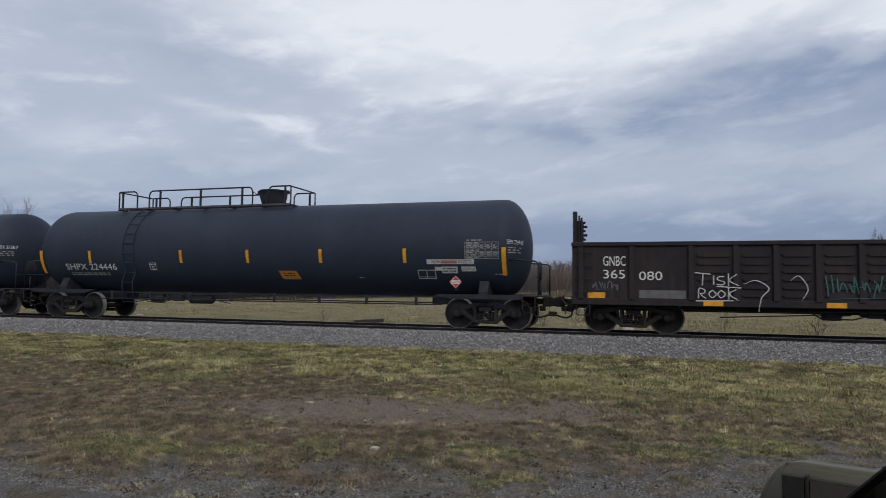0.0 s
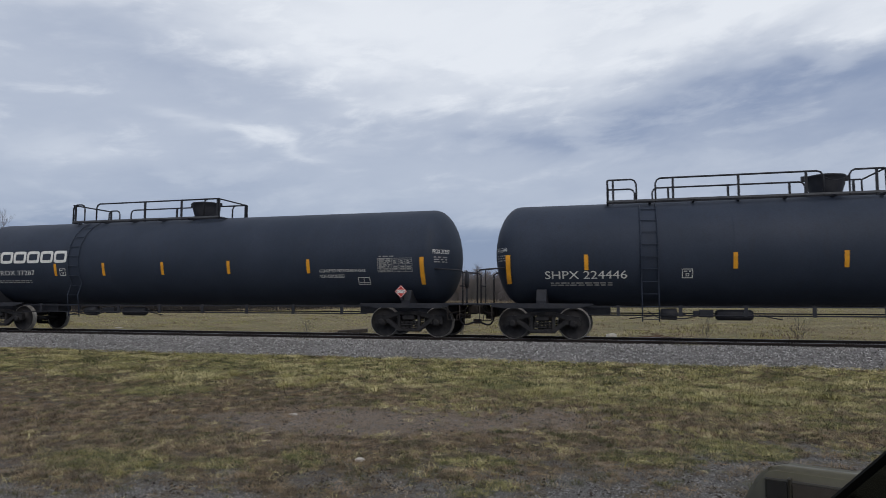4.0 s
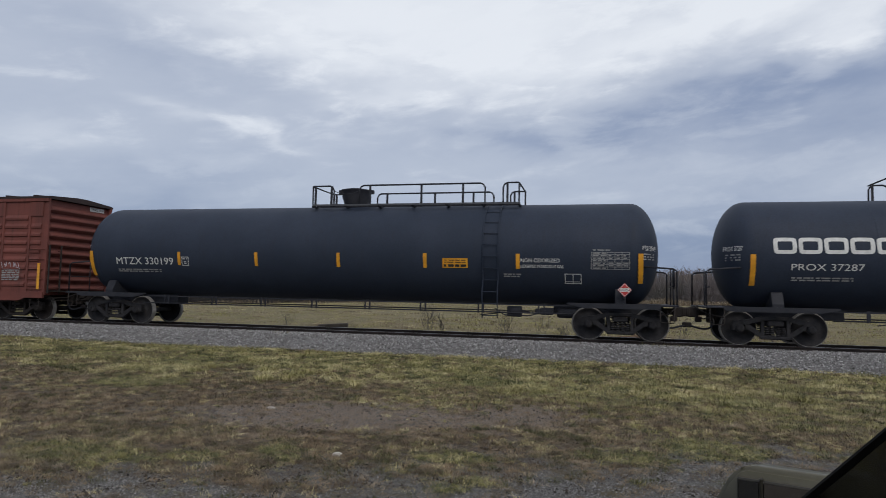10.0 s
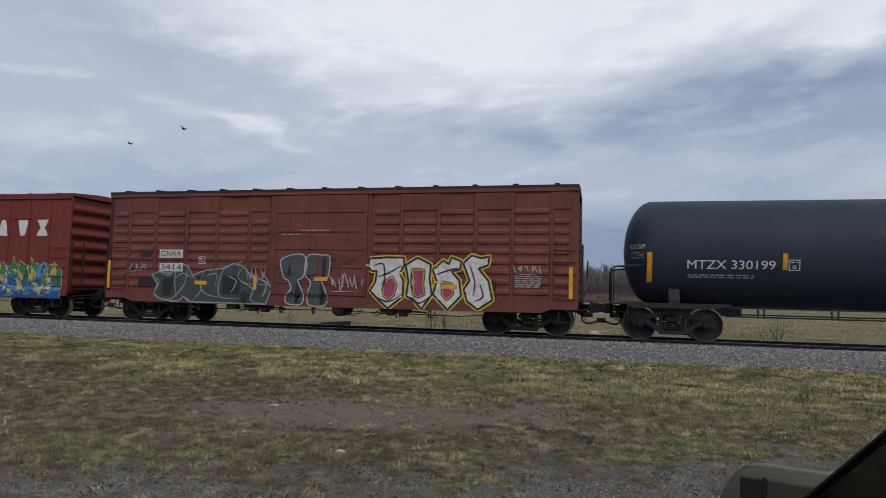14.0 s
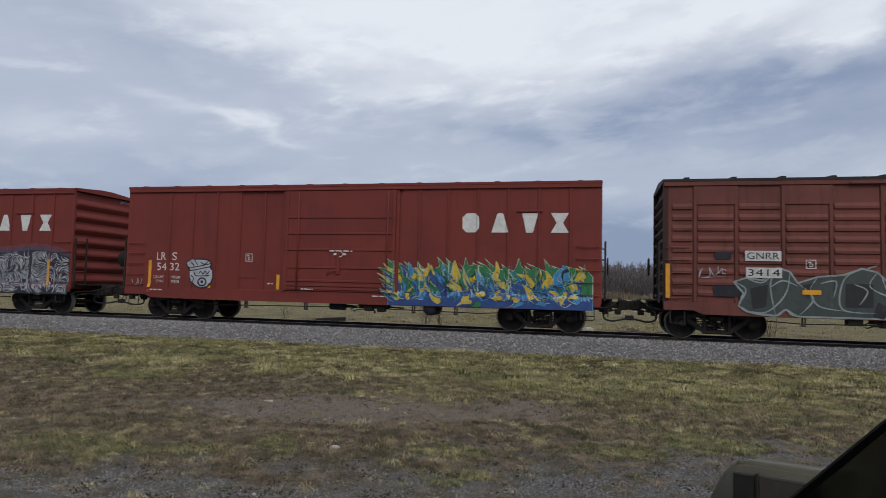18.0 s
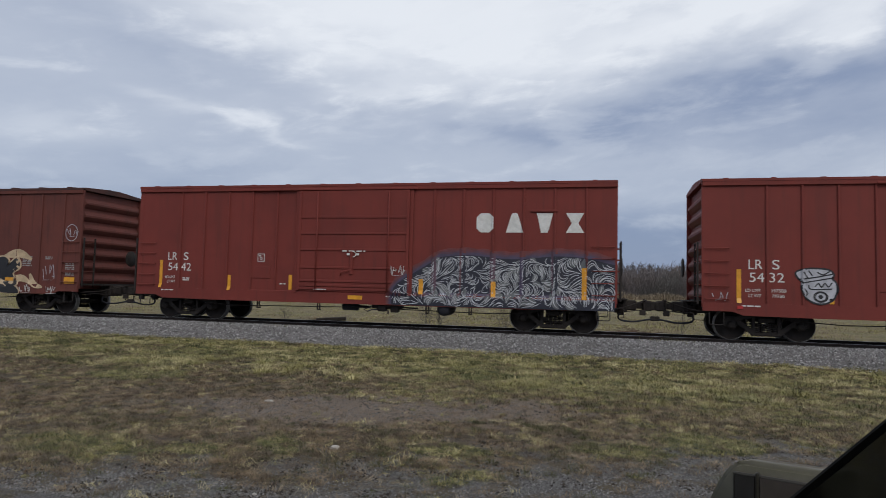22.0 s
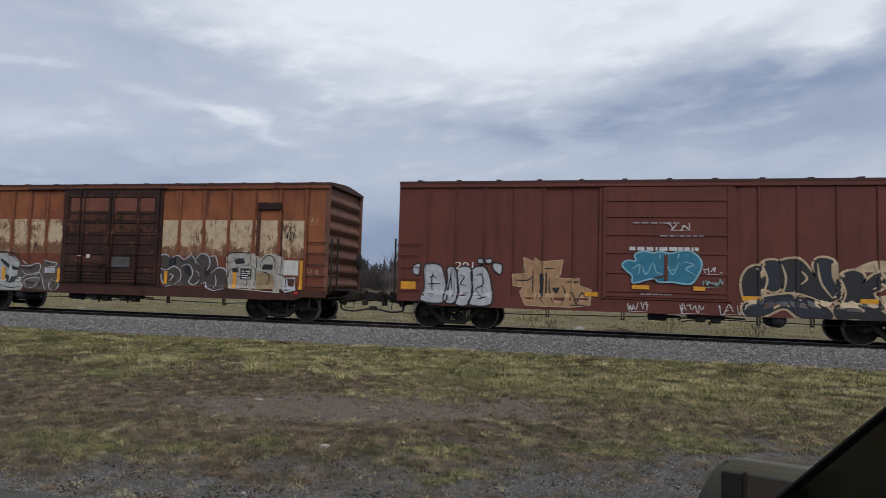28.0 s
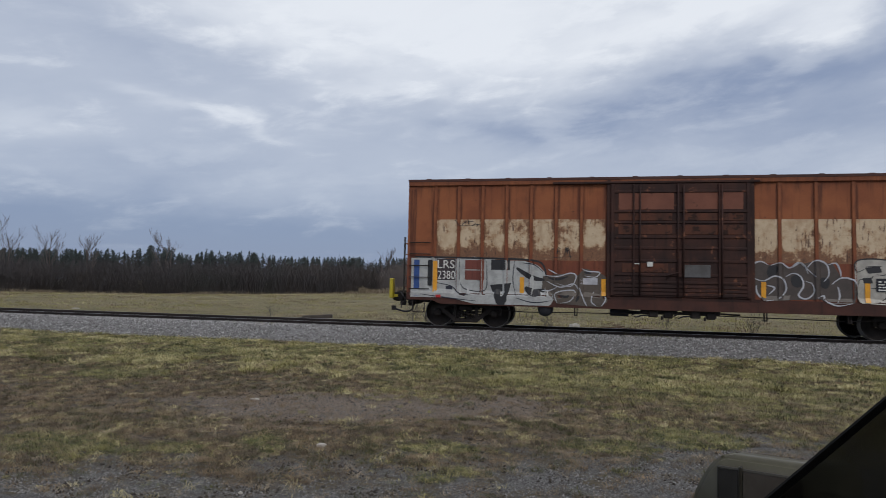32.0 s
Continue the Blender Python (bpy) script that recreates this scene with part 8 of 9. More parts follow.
def green_at(x, y):
    g = np.zeros_like(x)
    dx, dy = (vnoise(x, y, 0.5, 27) - 0.5) * 0.35, (vnoise(x, y, 0.5, 28) - 0.5) * 0.3
    for cx, cy, rx, ry in GREENS:
        q = ((x + dx - cx) / rx) ** 2 + ((y + dy - cy) / ry) ** 2
        g = np.maximum(g, np.clip((1.3 - q) / 0.7, 0, 1))
    return g


TONES = {
    # dark green blades; denser patches of them also imitate shadow between clumps
    "dark": ("dark green winter grass", [(0.036, 0.040, 0.013), (0.066, 0.070, 0.022), (0.10, 0.100, 0.034)]),
    "green": ("fresh green grass", [(0.100, 0.103, 0.038), (0.175, 0.174, 0.070), (0.31, 0.295, 0.140)]),
    "olive": ("yellow-green winter grass", [(0.155, 0.142, 0.050), (0.285, 0.258, 0.096), (0.42, 0.38, 0.165)]),
    "straw": ("pale straw-coloured grass", [(0.33, 0.285, 0.132), (0.52, 0.455, 0.230), (0.72, 0.64, 0.37)]),
    "brown": ("dead brown grass", [(0.062, 0.045, 0.030), (0.150, 0.107, 0.063), (0.33, 0.240, 0.145)]),
    "rust": ("reddish brown thatch", [(0.066, 0.042, 0.027), (0.205, 0.136, 0.079), (0.41, 0.293, 0.178)]),
    "grey": ("withered grey-brown grass", [(0.072, 0.056, 0.042), (0.215, 0.170, 0.116), (0.42, 0.345, 0.242)]),
}
TONE_MATS = {k: island_mat("blades_" + k, v[1], clump=0.72) for k, v in TONES.items()}


def clump_field(n, y0, y1, seed, power, density, weights, height, blade_w, per=(10, 26), radius=(0.03, 0.10), lean=2.0):
    """Turf as many small clumps; each has its tone, height and lie. density(x, y) thins it, weights(x, y) deals the tones."""
    x, y, rng = scatter(n, y0, y1, seed, power)
    keep = rng.random(n) < density(x, y)
    x, y = x[keep], y[keep]
    w = weights(x, y)
    names = list(w)
    p = np.stack([np.broadcast_to(np.maximum(w[k], 0.0), x.shape) for k in names], -1)
    p = np.cumsum(p / p.sum(-1, keepdims=True), -1)
    cls = (rng.random(len(x))[:, None] > p).sum(-1)
    size = rng.random(len(x)) ** 2
    cnt = rng.integers(per[0], per[1], len(x))
    idx = np.repeat(np.arange(len(x)), cnt)
    r = (radius[0] + (radius[1] - radius[0]) * size)[idx]
    a, q = rng.uniform(0, 6.283, len(idx)), np.sqrt(rng.random(len(idx)))
    bx, by = x[idx] + r * q * np.cos(a), y[idx] + r * q * np.sin(a)
    h = height[0] + (height[1] - height[0]) * size[idx] * rng.uniform(0.5, 1.2, len(idx))
    wd = np.interp(by, [4.5, 8, 16, 18], [0.45, 0.75, 1.4, 1.5]) * blade_w * rng.uniform(0.7, 1.3, len(idx))
    for i, k in enumerate(names):
        s = cls[idx] == i
        if s.sum():
            blades("grass_" + k, bx[s], by[s], h[s], wd[s], lean, TONE_MATS[k], TONES[k][0], seed + i)


def build_grass():
    def edge(x, y):
        return np.clip((y - 9.6 + (vnoise(x, y, 3.0, 8) - 0.5) * 2.6 + (vnoise(x, y, 0.9, 9) - 0.5) * 1.4 + 0.10 * (x + 3) + 0.5 * np.clip(x + 0.6, 0, 4)) / 1.6, 0, 1)

    def strip_density(x, y):
        return edge(x, y) * (0.35 + 0.85 * vnoise(x, y, 0.5, 10)) * np.clip((17.25 - y + (vnoise(x, y, 0.8, 12) - 0.5)) / 0.5, 0, 1)

    def strip_tones(x, y):
        g, d = vnoise(x, y, 2.2, 13), vnoise(x, y, 0.38, 14)
        # lo deals extra dark blades, the shadow among clumps put into colour
        hi, lo = np.clip(d * 3.0 - 1.5, 0, 1), np.clip(1.4 - d * 3.0, 0, 1)
        b = np.clip(vnoise(x, y, 1.5, 15) * 1.6 - 0.75, 0, 1)
        return {"dark": 0.18 + 1.6 * lo, "green": 0.12 + 1.6 * np.clip(g - 0.42, 0, 1), "olive": 0.75 + 0 * x, "straw": 0.10 + 1.1 * hi * (1.1 - g), "brown": 0.25 + 1.7 * b, "rust": 0.06 + 1.2 * np.clip((12.2 - y - 1.2 * np.clip(x + 1, 0, 3)) / 2.5, 0, 1) * vnoise(x, y, 1.0, 91)}
    clump_field(50000, 6.8, 17.4, 21, 0.8, strip_density, strip_tones, (0.025, 0.105), 0.0085, lean=3.0, radius=(0.03, 0.14))

    def dead_density(x, y):
        bare = (1 - 0.90 * worn_at(x, y)) * (1 - 0.90 * lane_at(x, y))
        clumps = np.clip(2.2 * vnoise(x, y, 0.30, 16) - 0.40, 0, 1) * (0.45 + 0.8 * vnoise(x, y, 1.2, 17))
        return np.clip(np.maximum(clumps * bare, green_at(x, y)), 0.02, 1)

    def dead_tones(x, y):
        g = np.maximum(green_at(x, y) * 0.6, np.clip(vnoise(x, y, 0.9, 18) * 0.6 + vnoise(x, y, 2.4, 19) * 0.6 - 0.86, 0, 1))
        # extra dark blades again carry the shadow among the clumps
        return {"dark": 0.10 + 0.9 * g + 1.2 * np.clip(1.2 - 3.0 * vnoise(x, y, 0.33, 29), 0, 1), "green": 1.2 * g, "olive": 0.08 + 0.9 * g, "straw": 0.05 + 0.12 * vnoise(x, y, 0.5, 20), "brown": 1.1 - 0.85 * green_at(x, y), "grey": 0.10 + 0.6 * vnoise(x, y, 0.6, 22) * (1 - green_at(x, y))}
    clump_field(56000, 4.2, 11.5, 31, 1.0, dead_density, dead_tones, (0.012, 0.085), 0.0066, lean=3.0, radius=(0.02, 0.07))
    # matted thatch over the dead turf
    def thatch_density(x, y):
        return np.clip((1 - 0.82 * worn_at(x, y)) * (1 - lane_at(x, y)) * (1 - 0.7 * green_at(x, y)) * (0.35 + 0.9 * vnoise(x, y, 0.6, 61)) * (1 - 0.8 * edge(x, y)), 0, 1)
    clump_field(34000, 4.6, 11.5, 71, 1.0, thatch_density, lambda x, y: {"rust": 0.5 + vnoise(x, y, 1.1, 62), "brown": 0.25 + 0 * x, "grey": 0.5 * vnoise(x, y, 0.8, 63)}, (0.004, 0.034), 0.0065, lean=4.5, radius=(0.03, 0.09))
    # tussocks whose blades arch outwards
    rng = np.random.default_rng(41)
    for tone, num in (("green", 44), ("straw", 60), ("olive", 70), ("dark", 26)):
        xs, ys, out = [], [], []
        for i in range(num):
            cy = rng.uniform(10.6, 16.6)
            cx = rng.uniform(-1.1, 0.45) * cy
            k = rng.integers(50, 120)
            r = rng.uniform(0.05, 0.17)
            dx, dy = rng.normal(0, r, k), rng.normal(0, r * 0.7, k)
            xs.append(cx + dx), ys.append(cy + dy), out.append(np.arctan2(dy, dx))
        x, y = np.concatenate(xs), np.concatenate(ys)
        blades("grass_tussocks", x, y, rng.uniform(0.07, 0.19, len(x)), rng.uniform(0.006, 0.011, len(x)), 2.3, TONE_MATS[tone], "arching tussocks of " + TONES[tone][0], 5, facing=np.concatenate(out))
    for tone, num in (("dark", 150), ("grey", 110), ("brown", 130), ("rust", 30)):
        xs, ys, out = [], [], []
        for i in range(num):
            cy = rng.uniform(4.7, 10.4)
            cx = rng.uniform(-1.1, 0.48) * cy
            k = rng.integers(40, 90)
            r = rng.uniform(0.02, 0.08)
            dx, dy = rng.normal(0, r, k), rng.normal(0, r * 0.8, k)
            xs.append(cx + dx), ys.append(cy + dy), out.append(np.arctan2(dy, dx))
        x, y = np.concatenate(xs), np.concatenate(ys)
        keep = worn_at(x, y) < 0.5
        x, y, a = x[keep], y[keep], np.concatenate(out)[keep]
        blades("grass_tussocks", x, y, rng.uniform(0.03, 0.075, len(x)) * np.interp(y, [5, 8], [0.55, 1.0]), rng.uniform(0.003, 0.006, len(x)), 2.2, TONE_MATS[tone], "low clumps of " + TONES[tone][0], 9, facing=a)
    # the field past the track
    rng = np.random.default_rng(51)
    n = 168000
    k = n // 14
    cy = 23.2 + 100 * rng.random(k) ** 1.7
    cx = rng.uniform(-1.25, 0.55, k) * cy
    y = np.repeat(cy, 14) + rng.normal(0, 0.14, n) * (0.5 + np.repeat(cy, 14) / 50)
    x = np.repeat(cx, 14) + rng.normal(0, 0.22, n) * (0.5 + np.repeat(cy, 14) / 50)
    pick = vnoise(x, y, 6.0, 52) * 0.45 + vnoise(x, y, 1.3, 53) * 0.35 + np.repeat(rng.random(k), 14) * 0.25 + rng.uniform(-0.06, 0.06, n)
    h = rng.uniform(0.03, 0.085, n) * (0.6 + y / 60) * np.repeat(rng.uniform(0.5, 1.5, k), 14)
    wd = rng.uniform(0.010, 0.018, n) * (0.6 + y / 60)
    for tone, lo, hi in (("brown", 0.0, 0.33), ("olive", 0.33, 0.52), ("grey", 0.52, 0.70), ("straw", 0.70, 2.0)):
        s = (pick >= lo) & (pick < hi) & (rng.random(n) < 0.8)
        blades("field_grass", x[s], y[s], h[s], wd[s], 3.2, TONE_MATS[tone], TONES[tone][0] + " in the open field", 6)
    # raised tufts in the field
    k = 2600
    cy = 26.0 + 78 * rng.random(k) ** 1.3
    cx = rng.uniform(-1.25, 0.45, k) * cy
    keep = rng.random(k) < 1.5 * vnoise(cx, cy * 0.5, 4.0, 56) ** 2
    cx, cy = cx[keep], cy[keep]
    k = len(cx)
    g = np.repeat(np.arange(k), 26)
    far = cy[g] / 60
    x, y = cx[g] + rng.normal(0, 0.30, len(g)) * (0.5 + far), cy[g] + rng.normal(0, 0.2, len(g)) * (0.5 + far)
    h = rng.uniform(0.5, 1.0, len(g)) * rng.uniform(0.09, 0.24, k)[g] * (0.7 + 0.5 * far)
    tone = rng.random(k)[g]
    for name, lo, hi in (("olive", 0.0, 0.55), ("brown", 0.55, 0.75), ("grey", 0.75, 1.1)):
        s = (tone >= lo) & (tone < hi)
        blades("field_tufts", x[s], y[s], h[s], rng.uniform(0.014, 0.028, s.sum()) * (0.6 + far[s]), 1.8, TONE_MATS[name], "raised tufts of " + TONES[name][0], 58)
    # weeds along the far toe of the ballast
    n = 9000
    x, y = rng.uniform(-34, 14, n), rng.normal(23.4, 0.35, n)
    keep = vnoise(x, y, 2.0, 54) > 0.45
    x, y = x[keep], y[keep]
    blades("trackside_weeds", x, y, rng.uniform(0.06, 0.22, len(x)), rng.uniform(0.008, 0.014, len(x)), 1.0, TONE_MATS["brown"], "dry brown weeds behind the ballast", 7)
    # dead weeds on the near shoulder
    xs, ys = [], []
    for cx, cy, k in ((2.2, 18.55, 50), (1.5, 18.6, 30), (-9.5, 18.3, 20)):
        xs.append(cx + rng.normal(0, 0.28, k)), ys.append(cy + rng.normal(0, 0.08, k))
    x, y = np.concatenate(xs), np.concatenate(ys)
    blades("ballast_weeds", x, y, rng.uniform(0.12, 0.30, len(x)), rng.uniform(0.010, 0.016, len(x)), 2.4, STRAW, "dry weeds lying on the ballast", 8, np.full(len(x), -0.2))


build_grass()


def build_gravel():
    """Small stones pressed into the lane and the trodden patch."""
    rng = np.random.default_rng(61)
    n = 95000
    x, y, _ = scatter(n, 4.2, 9.6, 62, 1.5)
    lane = lane_at(x, y) * (1 - green_at(x, y))
    keep = rng.random(n) < np.maximum(lane * 0.95, worn_at(x, y) * 0.75) + 0.06
    x, y = x[keep], y[keep]
    n = len(x)
    z = land_np(x, y)
    base = np.array([(1, 0, 0), (0, 1, 0), (-1, 0, 0), (0, -1, 0), (0, 0, 0.8)], float)
    faces = np.array([(0, 1, 4), (1, 2, 4), (2, 3, 4), (3, 0, 4)])
    s = rng.uniform(0.0045, 0.0135, n)
    vs = base[None] * s[:, None, None] * rng.uniform(0.6, 1.3, (n, 5, 1))
    vs = vs + np.stack([x, y, z - 0.001], -1)[:, None]
    fs = (faces[None] + 5 * np.arange(n)[:, None, None]).reshape(-1, 3)
    me = bpy.data.meshes.new("lane_gravel")
    me.from_pydata(vs.reshape(-1, 3).tolist(), [], fs.tolist())
    me.materials.append(island_mat("lane_gravel_stones", [(0.042, 0.039, 0.037), (0.085, 0.081, 0.078), (0.142, 0.137, 0.133), (0.26, 0.252, 0.245)]))
    tagged(new("lane_gravel", me), "small grey gravel on bare earth", "gravel", kind="stuff")
    # near-black crumbs of earth, standing for the dark pits between clumps
    n = 34000
    x, y, _ = scatter(n, 4.2, 10.0, 63, 1.3)
    keep = rng.random(n) < np.clip(2.6 * vnoise(x, y, 0.22, 64) - 1.25, 0, 1) * (0.3 + vnoise(x, y, 0.9, 65)) * (1 - 0.6 * worn_at(x, y))
    x, y = x[keep], y[keep]
    n = len(x)
    z = land_np(x, y)
    s = rng.uniform(0.006, 0.022, n)
    vs = base[None] * s[:, None, None] * rng.uniform(0.5, 1.4, (n, 5, 1)) + np.stack([x, y, z - 0.001], -1)[:, None]
    fs = (faces[None] + 5 * np.arange(n)[:, None, None]).reshape(-1, 3)
    me = bpy.data.meshes.new("earth_crumbs")
    me.from_pydata(vs.reshape(-1, 3).tolist(), [], fs.tolist())
    me.materials.append(island_mat("dark_earth_crumbs", [(0.016, 0.012, 0.009), (0.030, 0.023, 0.017), (0.055, 0.042, 0.031)]))
    tagged(new("earth_crumbs", me), "near-black crumbs of earth standing for dark pits among dead grass", "earth", kind="stuff")


build_gravel()


def sticks(segs):
    """Three-sided tapering sticks: (p, q, r0, r1)."""
    vs, fs = [], []
    for p, q, r0, r1 in segs:
        d = (q - p).normalized()
        a = d.orthogonal().normalized()
        b = d.cross(a)
        o = len(vs)
        for c, r in ((p, r0), (q, r1)):
            for k in range(3):
                t = 2.094 * k
                vs.append(tuple(c + (a * math.cos(t) + b * math.sin(t)) * r))
        fs += [(o + k, o + (k + 1) % 3, o + 3 + (k + 1) % 3, o + 3 + k) for k in range(3)]
    return vs, fs


def twig_strips(segs):
    """Flat tapering twigs, for far thickets."""
    vs, fs = [], []
    for p, q, r0, r1 in segs:
        d = (q - p).normalized()
        a = d.cross(Vector((0.25, 1.0, 0.1))).normalized()
        o = len(vs)
        vs += [tuple(p - a * r0), tuple(p + a * r0), tuple(q + a * r1), tuple(q - a * r1)]
        fs.append((o, o + 1, o + 2, o + 3))
    return vs, fs


def branch(rng, p, d, length, r, depth, out, spread=0.55, lift=0.10):
    """A bare limb that forks into finer ones."""
    n = 3
    for i in range(n):
        d = (d + Vector((rng.gauss(0, 0.06), rng.gauss(0, 0.06), rng.gauss(lift, 0.04)))).normalized()
        q = p + d * (length / n)
        out.append((p, q, r * (1 - 0.25 * i / n), r * (1 - 0.25 * (i + 1) / n)))
        p = q
        if depth > 0:
            for _ in range(rng.choice((1, 1, 2))):
                a = rng.uniform(0, 6.28)
                side = d.orthogonal().normalized()
                side.rotate(Matrix.Rotation(a, 3, d))
                nd = (d + side * rng.uniform(spread * 0.7, spread * 1.5)).normalized()
                branch(rng, p, nd, length * rng.uniform(0.45, 0.68), r * 0.5, depth - 1, out, spread, lift)


BARK = mat("grey_brown_bark", (0.10, 0.085, 0.075), (0.065, 0.055, 0.05), 4.0, 0.9, bump=0.4)


def bare_tree(x, y, top, seed, name="bare_tree", label="leafless deciduous tree at the wood's edge", depth=4, r=0.16):
    rng = random.Random(seed)
    z = land(x, y)
    h = top - z
    tree = thing(name, label, "tree", at=(x, y, z))
    trunk = M()
    p = Vector((0, 0, -0.1))
    pts = [p]
    for i in range(5):
        p = p + Vector((rng.gauss(0, 0.12), rng.gauss(0, 0.12), h * 0.13))
        pts.append(p)
    for a, b, i in zip(pts, pts[1:], range(5)):
        trunk.rod(a, b, r * (1 - i * 0.12), 7, r * (1 - (i + 1) * 0.12))
    part("trunk", trunk, BARK, tree)
    segs = []
    for i in range(1, 6):
        for _ in range(2 if i < 5 else 4):
            a = rng.uniform(0, 6.28)
            d = Vector((math.cos(a) * 0.75, math.sin(a) * 0.75, rng.uniform(0.9, 1.6))).normalized()
            branch(rng, pts[i], d, h * rng.uniform(0.22, 0.34), r * 0.40, depth - 1, segs, 0.30, 0.22)
    k = (h - pts[-1].z) / max(1e-3, max(s[1].z for s in segs) - pts[-1].z)
    segs = [(a, b, max(r0 * 0.75, 0.011), max(r1 * 0.75, 0.008)) for a, b, r0, r1 in segs]
    vs, fs = sticks(segs)
    me = bpy.data.meshes.new("crown")
    me.from_pydata([(vx, vy, vz if vz < pts[-1].z else pts[-1].z + (vz - pts[-1].z) * k) for vx, vy, vz in vs], [], fs)
    me.materials.append(TWIGS)
    part("crown", me, None, tree, "bare twigs")


EDGE = [(-230, 82), (-170, 92), (-110, 106), (-60, 134), (-20, 150), (30, 152), (90, 142), (180, 130)]


def edge_y(x):
    return float(np.interp(x, [p[0] for p in EDGE], [p[1] for p in EDGE]))


for i, (x, y, top) in enumerate(((-126, 104, 21), (-118, 108, 14.5), (-83, 116, 11.7), (-107, 112, 11.9), (-100, 114, 10.9), (-112, 107, 11.5), (-39, 125, 8.9), (-28, 130, 8.7), (32, 116, 8.9), (37.6, 115, 11.5), (33.6, 118, 8.2), (42, 116, 8.1), (-6.4, 120, 8.6), (47, 117, 9.5))):
    f = max(1.0, (edge_y(x) + 5.0) / y)
    bare_tree(x * f, y * f, 1.2 + (top - 1.2) * f, 100 + i)


def build_woods():
    rng = random.Random(77)
    segs = []
    for i in range(5200):
        x = rng.uniform(-190, 110)
        back = rng.random() ** 1.3 * 16
        y = edge_y(x) + back
        z = land(x, y)
        h = rng.uniform(5.1, 6.8) + (0.9 if x < -40 else 0.0) + 1.0 * noise.noise(Vector((x * 0.05, 2.0, 0.0))) + back * 0.12 + (1.9 if x > -40 else 0.0)
        for s in range(3):
            a = rng.uniform(0, 6.28)
            p = Vector((x + rng.gauss(0, 0.6), y + rng.gauss(0, 0.5), z - 0.1))
            d = Vector((math.cos(a) * 0.42, math.sin(a) * 0.42, 1.0)).normalized()
            hh = h * rng.uniform(0.55, 1.0)
            q = p + d * hh
            segs.append((p, q, 0.026, 0.010))
            for k in range(32):
                f = rng.uniform(0.0, 0.98)
                o = p + (q - p) * f
                b = rng.uniform(0, 6.28)
                e = Vector((math.cos(b), math.sin(b), rng.uniform(0.3, 2.4))).normalized()
                segs.append((o, o + e * hh * rng.uniform(0.06, 0.19), 0.032, 0.012))
    for stretch, paint_of, label in (([g for g in segs if g[0].x <= -45], BRUSH, "leafless dark brown thicket along the field's far edge"), ([g for g in segs if g[0].x > -45], HAZYBRUSH, "leafless grey-brown brush along the field's far edge, paled for haze")):
        vs, fs = twig_strips(stretch)
        me = bpy.data.meshes.new("bare_thicket")
        me.from_pydata(vs, [], fs)
        me.materials.append(paint_of)
        tagged(new("bare_thicket", me), label, "woods", kind="stuff")
    # tall pale grass before the thicket
    r2 = np.random.default_rng(78)
    n = 26000
    x = r2.uniform(-190, 110, n)
    y = np.array([edge_y(a) for a in x]) - 4.0 + r2.uniform(-3.0, 5.0, n)
    keep = r2.random(n) < 0.15 + 1.1 * vnoise(x, y, 5.0, 80) ** 2
    x, y = x[keep], y[keep]
    n = len(x)
    blades("tall_field_grass", x, y, r2.uniform(0.2, 0.95, n) * (0.3 + 1.2 * vnoise(x, y, 7.0, 81)), r2.uniform(0.04, 0.08, n), 1.6, TONE_MATS["grey"], "tall pale grass before the thicket", 79)
    n = 16000
    x = r2.uniform(-48, 80, n)
    y = np.array([edge_y(a) for a in x]) - 2.5 + r2.uniform(-2.5, 2.5, n)
    keep = r2.random(n) < 0.35 + 0.8 * vnoise(x, y, 6.0, 84)
    x, y = x[keep], y[keep]
    n = len(x)
    blades("tall_reeds", x, y, r2.uniform(1.1, 2.3, n) * (0.55 + 0.7 * vnoise(x, y, 5.0, 85)), r2.uniform(0.06, 0.11, n), 0.7, TONE_MATS["grey"], "tall tan dead growth before the far thicket", 86)
    # dark conifers behind
    m, t = M(), M()
    for i in range(1300):
        x = rng.uniform(-200, 120)
        if x > -70 and noise.noise(Vector((x * 0.055, 7.0, 0.0))) < -0.05 and i % 6:
            continue
        if x > -40 and i % 12:
            continue
        x = x + rng.uniform(-1.5, 1.5)
        y = edge_y(x) + rng.uniform(15, 26)
        z = land(x, y)
        rise = float(np.interp(x / y, (-0.775, -0.76, -0.70, -0.692, -0.668, -0.655, -0.645, -0.612, -0.603, -0.592, -0.56, -0.50), (0.053, 0.060, 0.059, 0.050, 0.044, 0.044, 0.055, 0.054, 0.046, 0.053, 0.052, 0.044)))
        h = (1.2 + rise * y - z) * (1.03 - 0.22 * rng.random() ** 2) + 0.5 * noise.noise(Vector((x * 0.3, 1.0, 0.0)))
        t.rod((x, y, z), (x, y, z + h * 0.9), 0.12, 5, 0.03)
        layers, wide, lean = 13, rng.uniform(0.075, 0.135), rng.uniform(-0.03, 0.03)
        blunt = rng.uniform(1.4, 3.2)
        for k in range(layers):
            f = k / layers
            rr = (h * wide) * (1 - f ** blunt) ** 0.9 + 0.10
            for s in range(13):
                a = rng.uniform(0, 6.28)
                zz = z + h * (0.42 + 0.56 * f + rng.uniform(-0.035, 0.035))
                xx = x + lean * (zz - z)
                q = rr * rng.uniform(0.25, 1.0) ** 0.7 * rng.choice((1.0, 1.0, 1.35))
                c, sn = math.cos(a), math.sin(a)
                w, dip = 0.05 + q * 0.13, q * rng.uniform(-0.25, 0.45)
